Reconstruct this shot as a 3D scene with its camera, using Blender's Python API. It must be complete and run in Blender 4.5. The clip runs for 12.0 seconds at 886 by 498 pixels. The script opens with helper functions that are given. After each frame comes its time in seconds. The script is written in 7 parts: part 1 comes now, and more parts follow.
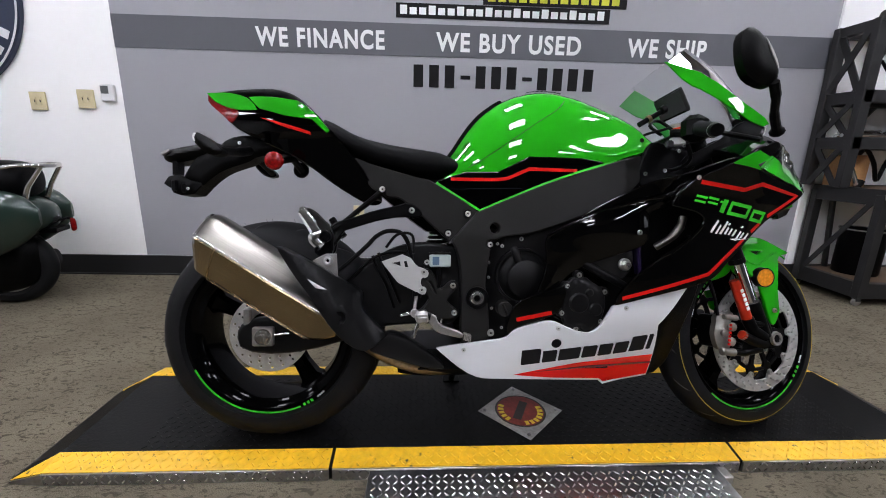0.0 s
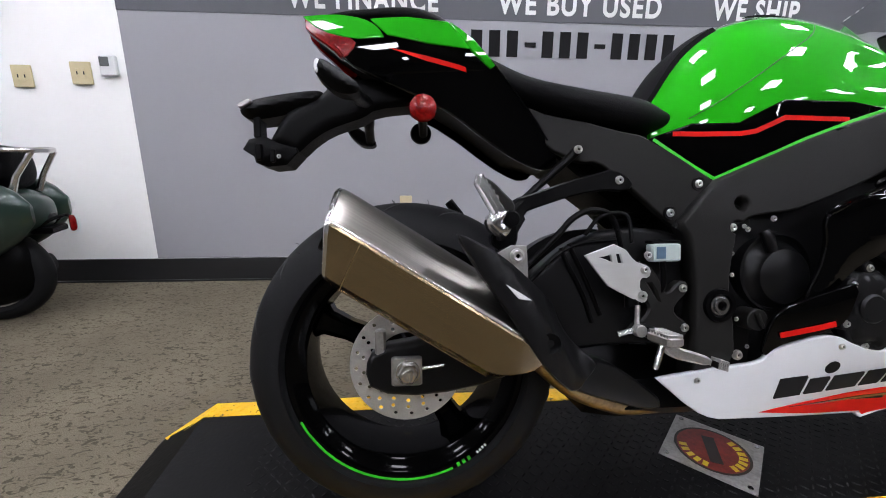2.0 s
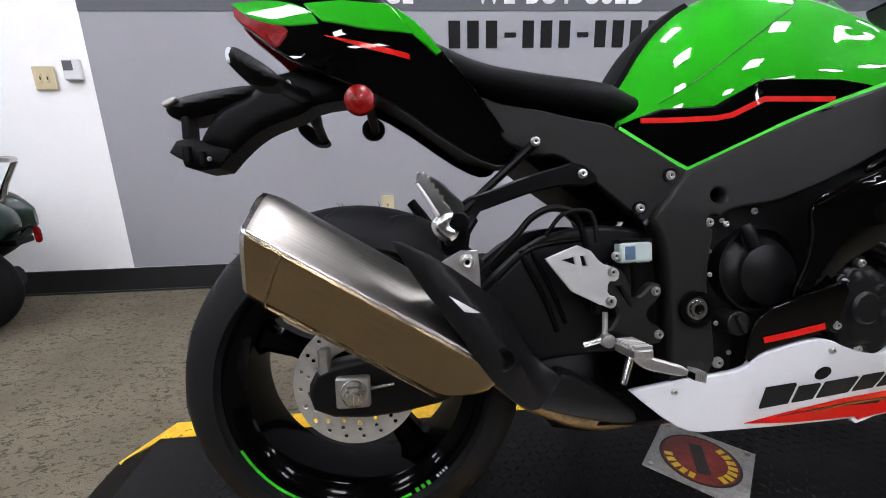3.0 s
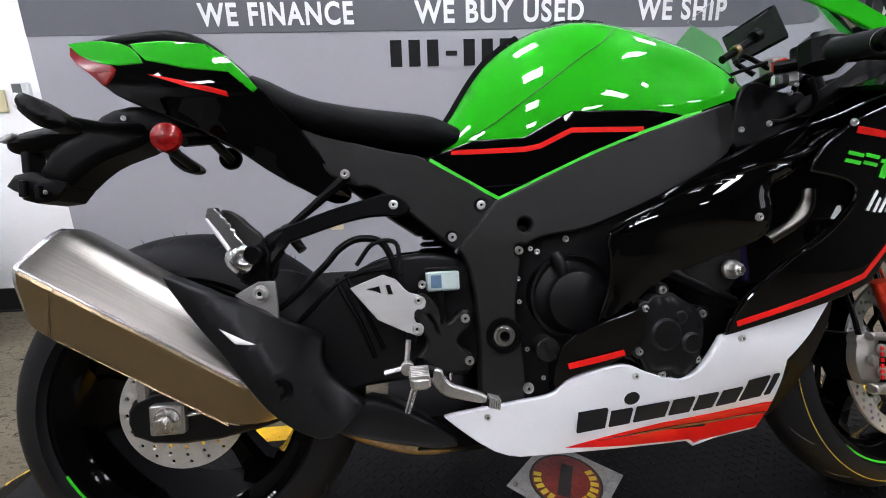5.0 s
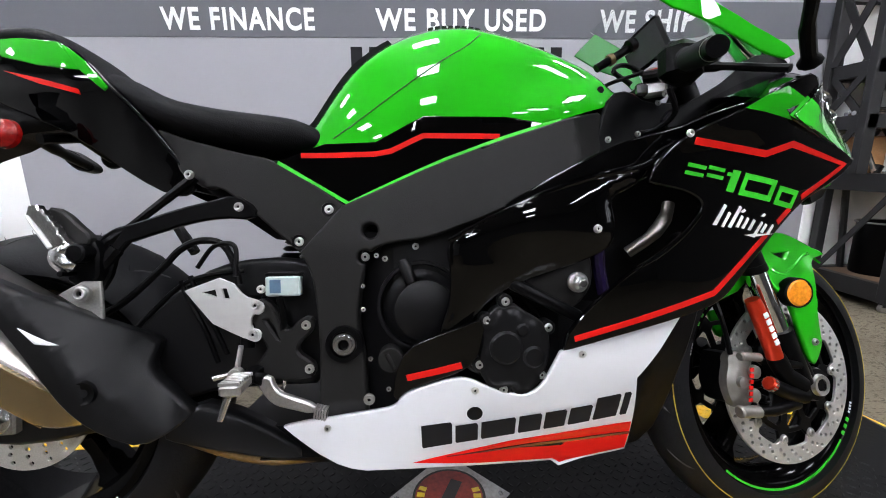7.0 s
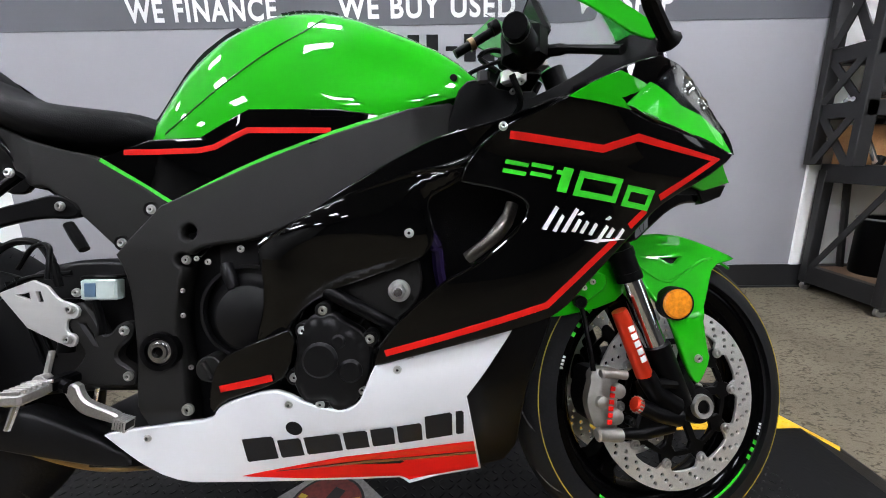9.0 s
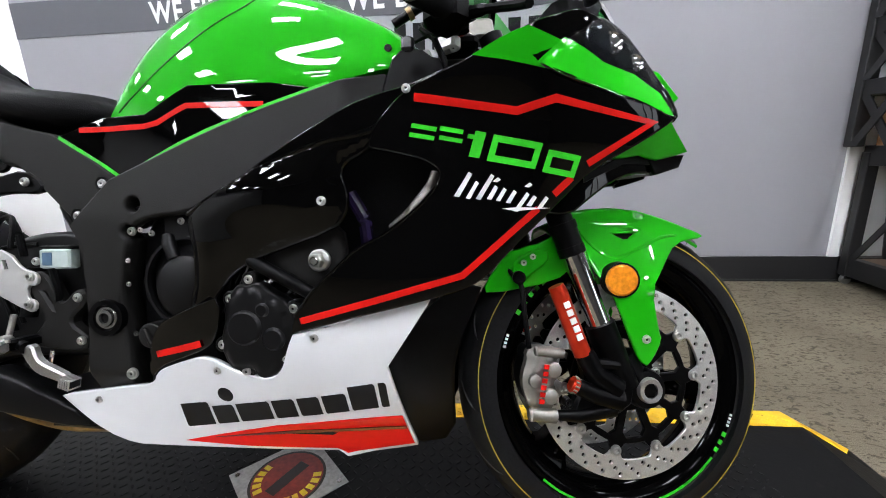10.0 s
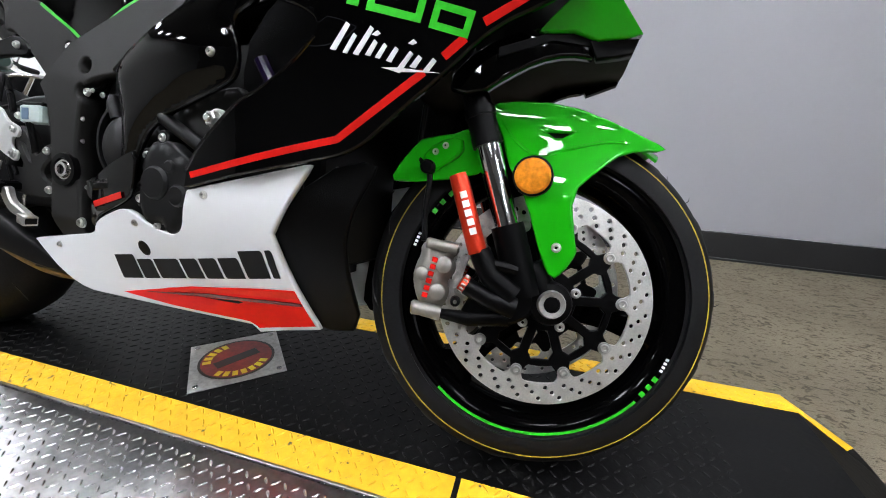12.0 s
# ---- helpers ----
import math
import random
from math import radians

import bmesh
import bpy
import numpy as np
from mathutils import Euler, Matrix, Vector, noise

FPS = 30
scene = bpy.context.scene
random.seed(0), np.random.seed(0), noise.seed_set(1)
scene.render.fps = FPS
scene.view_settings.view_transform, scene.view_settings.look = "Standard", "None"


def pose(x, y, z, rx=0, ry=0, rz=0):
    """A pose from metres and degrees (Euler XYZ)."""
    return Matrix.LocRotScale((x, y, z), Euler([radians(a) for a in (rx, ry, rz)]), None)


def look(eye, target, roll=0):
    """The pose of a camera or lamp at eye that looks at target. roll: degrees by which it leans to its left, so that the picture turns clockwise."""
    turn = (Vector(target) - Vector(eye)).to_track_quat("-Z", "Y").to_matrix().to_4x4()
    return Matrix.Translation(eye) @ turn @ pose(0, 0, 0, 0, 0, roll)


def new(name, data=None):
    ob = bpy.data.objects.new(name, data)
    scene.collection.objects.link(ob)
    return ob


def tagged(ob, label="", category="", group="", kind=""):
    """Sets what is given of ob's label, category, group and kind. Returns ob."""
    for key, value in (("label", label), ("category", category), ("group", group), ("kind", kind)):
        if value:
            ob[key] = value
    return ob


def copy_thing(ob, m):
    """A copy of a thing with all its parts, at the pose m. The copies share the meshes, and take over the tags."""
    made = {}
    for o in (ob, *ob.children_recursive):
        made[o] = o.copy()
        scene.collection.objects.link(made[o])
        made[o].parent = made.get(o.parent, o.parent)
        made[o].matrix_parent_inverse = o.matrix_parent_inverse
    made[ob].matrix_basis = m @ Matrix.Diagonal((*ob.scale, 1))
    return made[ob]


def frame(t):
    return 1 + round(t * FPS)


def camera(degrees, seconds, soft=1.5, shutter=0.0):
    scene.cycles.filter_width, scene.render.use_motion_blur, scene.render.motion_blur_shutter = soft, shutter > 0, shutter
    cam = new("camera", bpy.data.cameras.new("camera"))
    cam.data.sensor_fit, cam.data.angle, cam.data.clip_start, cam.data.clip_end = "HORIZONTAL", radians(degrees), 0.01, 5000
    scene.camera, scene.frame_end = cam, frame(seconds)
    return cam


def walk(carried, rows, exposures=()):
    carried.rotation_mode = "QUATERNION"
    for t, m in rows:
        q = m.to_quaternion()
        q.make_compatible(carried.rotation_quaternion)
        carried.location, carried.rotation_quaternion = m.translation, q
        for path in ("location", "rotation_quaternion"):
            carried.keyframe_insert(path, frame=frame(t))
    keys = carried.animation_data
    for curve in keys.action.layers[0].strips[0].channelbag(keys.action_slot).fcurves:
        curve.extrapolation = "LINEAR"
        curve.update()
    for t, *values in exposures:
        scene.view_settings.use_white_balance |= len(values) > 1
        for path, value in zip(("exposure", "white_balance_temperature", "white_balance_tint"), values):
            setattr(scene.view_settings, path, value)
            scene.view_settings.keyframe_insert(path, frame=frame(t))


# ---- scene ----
cam = camera(95, 12.0, soft=1.0)
# seconds, eye, target, roll
PATH = [
    (0, (0.446, -1.090, 0.844), (0.517, 0.852, 0.369), 1.31),
    (0.5, (0.208, -1.006, 0.841), (0.241, 0.947, 0.411), 0.56),
    (1, (0.071, -0.877, 0.805), (0.135, 1.064, 0.328), 1.09),
    (1.5, (0.020, -0.796, 0.760), (0.108, 1.144, 0.283), 0.40),
    (2, (0.017, -0.731, 0.738), (0.154, 1.205, 0.254), 0.43),
    (2.5, (0.040, -0.686, 0.733), (0.211, 1.241, 0.226), 0.28),
    (3, (0.112, -0.665, 0.735), (0.248, 1.267, 0.237), -1.32),
    (3.2, (0.150, -0.665, 0.740), (0.256, 1.272, 0.254), -1.30),
    (5, (0.440, -0.699, 0.766), (0.557, 1.245, 0.307), -1.91),
    (5.5, (0.518, -0.699, 0.772), (0.628, 1.244, 0.311), -2.58),
    (6, (0.599, -0.694, 0.761), (0.702, 1.248, 0.294), -2.91),
    (6.5, (0.656, -0.689, 0.756), (0.751, 1.254, 0.292), -2.17),
    (7, (0.716, -0.699, 0.754), (0.804, 1.255, 0.334), -0.56),
    (7.2, (0.756, -0.696, 0.765), (0.838, 1.252, 0.320), -0.06),
    (8.8, (0.999, -0.653, 0.763), (0.958, 1.293, 0.302), -0.47),
    (9, (1.036, -0.648, 0.759), (1.010, 1.298, 0.298), -0.79),
    (9.5, (1.110, -0.643, 0.738), (0.982, 1.296, 0.266), -1.64),
    (10, (1.208, -0.637, 0.715), (1.000, 1.294, 0.240), -1.76),
    (10.5, (1.312, -0.626, 0.665), (1.067, 1.292, 0.155), -2.37),
    (11, (1.376, -0.613, 0.623), (1.013, 1.276, 0.075), -0.92),
    (11.5, (1.414, -0.605, 0.594), (0.922, 1.237, -0.010), -0.28),
    (12, (1.472, -0.583, 0.577), (0.926, 1.241, -0.037), 2.34),
]
walk(cam, [(t, look(eye, target, roll)) for t, eye, target, roll in PATH],
     [(0, -0.53, 6380, 10), (2.5, -0.27, 6380, 10), (6, -0.06, 6400, 9), (7, 0.06, 6410, 8), (9, 0.03, 6430, 7), (12, 0.05, 6440, 5)])

# ---- light: ceiling troffers and daylight from a shop window behind the camera ----
world = bpy.data.worlds.new("world")
scene.world = world
world.use_nodes = True
wn = world.node_tree.nodes
sky = wn.new("ShaderNodeTexSky")
sky.sky_type, sky.sun_disc, sky.sun_elevation, sky.sun_rotation = "NISHITA", False, radians(40), radians(200)
world.node_tree.links.new(sky.outputs[0], wn["Background"].inputs[0])
wn["Background"].inputs[1].default_value = 0.1
TROFFER = 62.0
WINDOW = 2.0

# ---- materials ----
def material(name, colour, rough=0.5, metal=0.0, coat=0.0, vary=0.15, scale=9.0, fine=120.0, bump=0.0, stretch=(1, 1, 1), spec=0.5, coat_rough=0.03, tint=None, turn=0.0):
    """A procedural surface: two scales of colour and gloss variation and a fine relief."""
    m = bpy.data.materials.new(name)
    m.use_nodes = True
    n, l = m.node_tree.nodes, m.node_tree.links
    b = n["Principled BSDF"]
    co = n.new("ShaderNodeTexCoord")
    mp = n.new("ShaderNodeMapping")
    mp.inputs["Scale"].default_value = stretch
    if turn:
        mp.vector_type = "TEXTURE"
        mp.inputs["Rotation"].default_value = (0, radians(turn), 0)
        mp.inputs["Scale"].default_value = tuple(1 / k for k in stretch)
    l.new(co.outputs["Object"], mp.inputs[0])
    big, small = n.new("ShaderNodeTexNoise"), n.new("ShaderNodeTexNoise")
    for tex, s, d in ((big, scale, 4.0), (small, fine, 2.0)):
        tex.inputs["Scale"].default_value, tex.inputs["Detail"].default_value = s, d
        l.new(mp.outputs[0], tex.inputs[0])
    add = n.new("ShaderNodeMath")
    add.operation = "ADD"
    l.new(big.outputs[0], add.inputs[0])
    l.new(small.outputs[0], add.inputs[1])
    half = n.new("ShaderNodeMath")
    half.operation = "MULTIPLY"
    half.inputs[1].default_value = 0.5
    l.new(add.outputs[0], half.inputs[0])
    mix = n.new("ShaderNodeMix")
    mix.data_type = "RGBA"
    lo = tint or tuple(c * (1 - vary) for c in colour)
    hi = tuple(min(1, c * (1 + vary)) for c in colour)
    mix.inputs[6].default_value, mix.inputs[7].default_value = (*lo, 1), (*hi, 1)
    wide = n.new("ShaderNodeMapRange")
    wide.inputs[1].default_value, wide.inputs[2].default_value = 0.35, 0.65
    l.new(half.outputs[0], wide.inputs[0])
    l.new(wide.outputs[0], mix.inputs[0])
    l.new(mix.outputs[2], b.inputs["Base Color"])
    rg = n.new("ShaderNodeMapRange")
    rg.inputs[3].default_value, rg.inputs[4].default_value = max(0.02, rough * 0.85), min(1, rough * 1.15)
    l.new(half.outputs[0], rg.inputs[0])
    l.new(rg.outputs[0], b.inputs["Roughness"])
    b.inputs["Metallic"].default_value = metal
    b.inputs["Specular IOR Level"].default_value = spec
    b.inputs["Coat Weight"].default_value = coat
    b.inputs["Coat Roughness"].default_value = coat_rough
    if bump:
        bp = n.new("ShaderNodeBump")
        bp.inputs["Strength"].default_value, bp.inputs["Distance"].default_value = 0.6, bump
        l.new(small.outputs[0], bp.inputs["Height"])
        l.new(bp.outputs[0], b.inputs["Normal"])
    return m


def emitter(name, colour, strength):
    m = bpy.data.materials.new(name)
    m.use_nodes = True
    b = m.node_tree.nodes["Principled BSDF"]
    b.inputs["Base Color"].default_value = (0.8, 0.8, 0.8, 1)
    b.inputs["Emission Color"].default_value = (*colour, 1)
    b.inputs["Emission Strength"].default_value = strength
    return m


def glass(name, colour, rough=0.0):
    m = material(name, colour, rough, vary=0.02)
    b = m.node_tree.nodes["Principled BSDF"]
    b.inputs["Transmission Weight"].default_value = 1.0
    b.inputs["IOR"].default_value = 1.3
    return m


def carpet():
    m = material("carpet", (0.138, 0.119, 0.085), 0.95, vary=0.25, scale=3.0, fine=300, bump=0.004, spec=0.1)
    n, l = m.node_tree.nodes, m.node_tree.links
    co = n["Texture Coordinate"]
    base = n["Mix"]
    mp = n.new("ShaderNodeMapping")
    mp.inputs["Scale"].default_value = (0.7, 1.25, 1)
    mp.inputs["Rotation"].default_value = (0, 0, radians(18))
    l.new(co.outputs["Object"], mp.inputs[0])
    fleck = n.new("ShaderNodeTexNoise")
    fleck.inputs["Scale"].default_value, fleck.inputs["Detail"].default_value, fleck.inputs["Distortion"].default_value = 46, 5, 1.6
    l.new(mp.outputs[0], fleck.inputs[0])
    cut = n.new("ShaderNodeMapRange")
    cut.inputs[1].default_value, cut.inputs[2].default_value = 0.53, 0.62
    l.new(fleck.outputs[0], cut.inputs[0])
    dark = n.new("ShaderNodeMix")
    dark.data_type = "RGBA"
    dark.inputs[7].default_value = (0.066, 0.056, 0.040, 1)
    l.new(cut.outputs[0], dark.inputs[0])
    l.new(base.outputs[2], dark.inputs[6])
    l.new(dark.outputs[2], n["Principled BSDF"].inputs["Base Color"])
    return m


GREEN = material("green_paint", (0.014, 0.37, 0.003), 0.5, coat=1.0, vary=0.04, fine=900, coat_rough=0.015, spec=0.05)
BLACK = material("gloss_black_paint", (0.0008, 0.0008, 0.0009), 0.5, coat=0.64, spec=0.0, vary=0.2, fine=900, coat_rough=0.012)
WHITE = material("white_paint", (0.77, 0.78, 0.80), 0.45, spec=0.15, coat=1.0, vary=0.02, fine=900, coat_rough=0.03)
RED = material("red_paint", (0.56, 0.008, 0.006), 0.45, spec=0.1, coat=0.3, vary=0.05, coat_rough=0.03)
# RED brightened in colour to make up for weak light under the belly
FLASH = material("brightened_belly_red", (0.86, 0.012, 0.010), 0.5, spec=0.05, coat=0.08, vary=0.04)
ORANGE = material("orange_red_paint", (0.80, 0.036, 0.016), 0.5, spec=0.05, coat=0.08, vary=0.08, coat_rough=0.03)
DARKRED = material("dark_red_paint", (0.12, 0.006, 0.006), 0.45, spec=0.15, coat=0.6, coat_rough=0.03)
DECAL = material("white_decal", (0.82, 0.82, 0.82), 0.35, vary=0.02)
FRAME = material("satin_dark_frame", (0.0088, 0.0085, 0.0080), 0.5, spec=0.20, vary=0.12, fine=500, bump=0.0004)
SMOKED = material("smoked_plastic", (0.030, 0.030, 0.033), 0.22, vary=0.05)
PLASTIC = material("black_plastic", (0.0012, 0.0012, 0.0014), 0.42, spec=0.09, vary=0.2, fine=700, bump=0.0006)
SATIN = material("satin_black_metal", (0.0012, 0.0012, 0.0014), 0.36, spec=0.09, vary=0.2, fine=300)
ENGINE = material("engine_black", (0.0036, 0.0036, 0.0040), 0.38, spec=0.22, vary=0.25, fine=700, bump=0.0003)
SEAT = material("seat_vinyl", (0.0014, 0.0014, 0.0018), 0.52, spec=0.08, vary=0.15, fine=600, bump=0.0010)
RUBBER = material("tyre_rubber", (0.0065, 0.0067, 0.0075), 0.62, spec=0.16, vary=0.22, scale=14, fine=180, bump=0.0006)
RIMBLACK = material("gloss_black_rim", (0.0010, 0.0010, 0.0011), 0.14, coat=0.12, spec=0.02, vary=0.2)
STEEL = material("polished_steel", (0.62, 0.61, 0.60), 0.22, metal=1.0, vary=0.12, fine=240)
CAST = material("cast_aluminium", (0.42, 0.41, 0.39), 0.42, metal=0.9, vary=0.15, fine=300, bump=0.0005)
CALIPER = material("anodised_grey_caliper", (0.30, 0.285, 0.26), 0.50, metal=0.9, vary=0.1)
CHROME = material("chrome", (0.75, 0.75, 0.76), 0.08, metal=1.0, vary=0.05)
DISC = material("brake_disc_steel", (0.68, 0.67, 0.65), 0.40, metal=0.85, vary=0.14, scale=30, fine=400)
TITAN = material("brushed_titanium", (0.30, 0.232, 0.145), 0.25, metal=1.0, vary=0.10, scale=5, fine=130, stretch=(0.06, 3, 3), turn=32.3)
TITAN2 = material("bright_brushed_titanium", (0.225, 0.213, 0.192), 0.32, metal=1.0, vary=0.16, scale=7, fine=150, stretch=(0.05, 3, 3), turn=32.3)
HEAT = material("heat_tinted_pipe", (0.23, 0.165, 0.09), 0.42, metal=1.0, vary=0.35, scale=16)
REDANO = material("red_anodised", (0.60, 0.035, 0.010), 0.3, metal=0.6, vary=0.06)
REDLENS = material("red_lens", (0.20, 0.003, 0.003), 0.25, spec=0.2, coat=0.35, vary=0.3, scale=120, bump=0.002)
DARKLENS = material("dark_red_lens", (0.16, 0.004, 0.004), 0.2, coat=0.1, spec=0.1, vary=0.4, scale=80)
AMBER = material("amber_lens", (0.78, 0.26, 0.015), 0.15, coat=1.0, vary=0.25, scale=150, bump=0.002)
LENS = material("headlight_lens", (0.006, 0.007, 0.009), 0.06, coat=0.3, vary=0.6, scale=50)
MIRROR = material("mirror_glass", (0.8, 0.8, 0.8), 0.02, metal=1.0, vary=0.01)
HEADGLASS = glass("headlight_glass", (0.95, 0.97, 0.97))
SCREEN = glass("clear_windscreen", (0.93, 0.95, 0.95))
RESERVOIR = material("milky_plastic", (0.40, 0.47, 0.45), 0.35, vary=0.05)
BLUELABEL = material("blue_label", (0.07, 0.13, 0.20), 0.4)
PURPLE = material("purple_hose_clip", (0.02, 0.012, 0.05), 0.25)
YELLOWLINE = material("yellow_tyre_line", (0.42, 0.30, 0.02), 0.6)
BOLTSTEEL = material("zinc_bolt_steel", (0.58, 0.58, 0.56), 0.33, metal=1.0, vary=0.1)
BRUSHED = material("brushed_aluminium", (0.62, 0.62, 0.61), 0.45, metal=0.7, vary=0.05, fine=400, stretch=(1, 1, 12))
RIMGREEN = material("green_rim_tape", (0.04, 0.55, 0.02), 0.35)
DECK = material("black_deck", (0.0030, 0.0030, 0.0031), 0.42, spec=0.17, vary=0.3, scale=5, fine=90, bump=0.001)
YELLOW = material("yellow_safety_paint", (0.80, 0.46, 0.012), 0.45, vary=0.12, scale=7, fine=60, bump=0.0006)
TREAD = material("diamond_plate_aluminium", (0.42, 0.42, 0.42), 0.30, metal=1.0, vary=0.18, scale=5, fine=80)
TREADBUMP = material("worn_tread_aluminium", (0.66, 0.66, 0.66), 0.22, metal=1.0, vary=0.1)


def worn(m, chips=(0.06, 0.05, 0.03), scale=42.0, low=0.64, high=0.70):
    """Dark chips and scuffs of their own shape over a painted surface."""
    n, l = m.node_tree.nodes, m.node_tree.links
    base, co = n["Mix"], n["Texture Coordinate"]
    tex, wide, mask, over = n.new("ShaderNodeTexNoise"), n.new("ShaderNodeTexNoise"), n.new("ShaderNodeMapRange"), n.new("ShaderNodeMix")
    tex.inputs["Scale"].default_value, tex.inputs["Detail"].default_value = scale, 6
    wide.inputs["Scale"].default_value, wide.inputs["Detail"].default_value = scale * 0.12, 2
    add = n.new("ShaderNodeMath")
    add.operation = "MULTIPLY_ADD"
    add.inputs[1].default_value = 0.35
    l.new(co.outputs["Object"], tex.inputs[0])
    l.new(co.outputs["Object"], wide.inputs[0])
    l.new(wide.outputs[0], add.inputs[0])
    l.new(tex.outputs[0], add.inputs[2])
    mask.inputs[1].default_value, mask.inputs[2].default_value = low + 0.16, high + 0.17
    l.new(add.outputs[0], mask.inputs[0])
    over.data_type = "RGBA"
    over.inputs[7].default_value = (*chips, 1)
    l.new(mask.outputs[0], over.inputs[0])
    l.new(base.outputs[2], over.inputs[6])
    l.new(over.outputs[2], n["Principled BSDF"].inputs["Base Color"])
    return m


worn(YELLOW, scale=70.0, low=0.67, high=0.72)
worn(DECK, (0.016, 0.0155, 0.015), 30.0, 0.66, 0.80)
CARPET = carpet()
WALLWHITE = material("white_wall", (0.93, 0.93, 0.92), 0.7, vary=0.02, scale=2, fine=300, bump=0.0008)
WALLGREY = material("grey_wall_paint", (0.322, 0.322, 0.346), 0.6, vary=0.03, scale=1.5, fine=300, bump=0.0008)
WALLDARK = material("dark_grey_wall_paint", (0.095, 0.098, 0.112), 0.6, vary=0.04, scale=2, fine=300, bump=0.0008)
LETTER = material("white_wall_letter", (0.80, 0.80, 0.80), 0.6, vary=0.02)
INK = material("black_wall_letter", (0.007, 0.007, 0.008), 0.6, spec=0.15)
CYAN = material("yellow_green_wall_letter", (0.55, 0.55, 0.03), 0.6)
BASE = material("vinyl_base", (0.012, 0.012, 0.013), 0.5, vary=0.15)
IVORY = material("ivory_plastic", (0.62, 0.54, 0.33), 0.4, vary=0.03)
OFFWHITE = material("white_plastic", (0.74, 0.75, 0.75), 0.35, vary=0.02)
NAVY = material("navy_sign", (0.018, 0.026, 0.055), 0.35, vary=0.1)
SCOOTGREEN = material("scooter_green_paint", (0.012, 0.030, 0.022), 0.32, metal=0.3, coat=0.9, vary=0.04, fine=900)
# darker copy of GREEN: shade on the inner flank put into its colour
INNERGREEN = material("shaded_inner_green", (0.008, 0.150, 0.012), 0.45, vary=0.06)
SHELFMETAL = material("shelf_black_metal", (0.012, 0.012, 0.0125), 0.5, vary=0.25)
SHELFWOOD = material("shelf_board", (0.16, 0.10, 0.06), 0.6, vary=0.25, scale=5, stretch=(1, 8, 8))
TAN = material("tan_leather", (0.42, 0.22, 0.09), 0.5, vary=0.2)
STICKER = material("worn_silver_plate", (0.36, 0.355, 0.34), 0.5, vary=0.25, scale=22, metal=0.3)
STICKRED = material("sticker_red", (0.20, 0.025, 0.018), 0.45, vary=0.3, scale=30)
STICKYEL = material("sticker_yellow", (0.70, 0.50, 0.03), 0.45)
STICKBLK = material("sticker_black", (0.02, 0.015, 0.013), 0.45)
PANEL = emitter("light_diffuser", (0.97, 0.965, 1.045), TROFFER)
DAY = emitter("daylight_pane", (0.93, 0.96, 1.05), WINDOW)
# unseen west wall, its grey set by the light it bounces and mirrors
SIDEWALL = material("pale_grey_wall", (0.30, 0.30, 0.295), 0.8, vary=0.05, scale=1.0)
# unseen walls and ceiling, darkened so the glossy black mirrors little light
FARWALL = material("darkened_wall", (0.05, 0.048, 0.045), 0.8, vary=0.1, scale=1.0)
CEIL = material("ceiling_tile", (0.20, 0.20, 0.20), 0.9, vary=0.05, fine=200, bump=0.001)

# ---- mesh helpers ----
def mesh(name, verts, faces, mat, parent=None, label="", smooth=True, sharp=35):
    me = bpy.data.meshes.new(name)
    me.from_pydata([tuple(v) for v in verts], [], faces)
    me.materials.append(mat)
    if smooth:
        me.polygons.foreach_set("use_smooth", [True] * len(me.polygons))
        me.set_sharp_from_angle(angle=radians(sharp))
    me.update()
    ob = new(name, me)
    ob.parent = parent
    if label:
        tagged(ob, label)
    return ob


def joined(*pieces):
    """Several (verts, faces) as one."""
    vs, fs = [], []
    for v, f in pieces:
        k = len(vs)
        vs += list(v)
        fs += [tuple(i + k for i in q) for q in f]
    return vs, fs


def chaikin(pts, rounds=2, corners=()):
    """A rounded outline; corners keep the points with those numbers sharp."""
    marked = [(p, i in corners) for i, p in enumerate(pts)]
    for _ in range(rounds):
        out = []
        for i, (p, c) in enumerate(marked):
            q, _ = marked[i - 1]
            r, _ = marked[(i + 1) % len(marked)]
            if c:
                out.append((p, True))
            else:
                out.append(((0.75 * p[0] + 0.25 * q[0], 0.75 * p[1] + 0.25 * q[1]), False))
                out.append(((0.75 * p[0] + 0.25 * r[0], 0.75 * p[1] + 0.25 * r[1]), False))
        marked = out
    return [p for p, _ in marked]


def inside(p, poly):
    x, y = p
    hit = False
    for i in range(len(poly)):
        (x0, y0), (x1, y1) = poly[i - 1], poly[i]
        if (y0 > y) != (y1 > y) and x < (x1 - x0) * (y - y0) / (y1 - y0) + x0:
            hit = not hit
    return hit


def area2(poly):
    return sum(poly[i - 1][0] * poly[i][1] - poly[i][0] * poly[i - 1][1] for i in range(len(poly)))


def circle(cx, cz, r, n=24, start=0.0):
    return [(cx + r * math.cos(start + 2 * math.pi * i / n), cz + r * math.sin(start + 2 * math.pi * i / n)) for i in range(n)]


def fine_outline(poly, step):
    out = []
    for i in range(len(poly)):
        a, b = Vector(poly[i]), Vector(poly[(i + 1) % len(poly)])
        k = max(1, math.ceil((b - a).length / step))
        out += [tuple(a.lerp(b, j / k)) for j in range(k)]
    return out


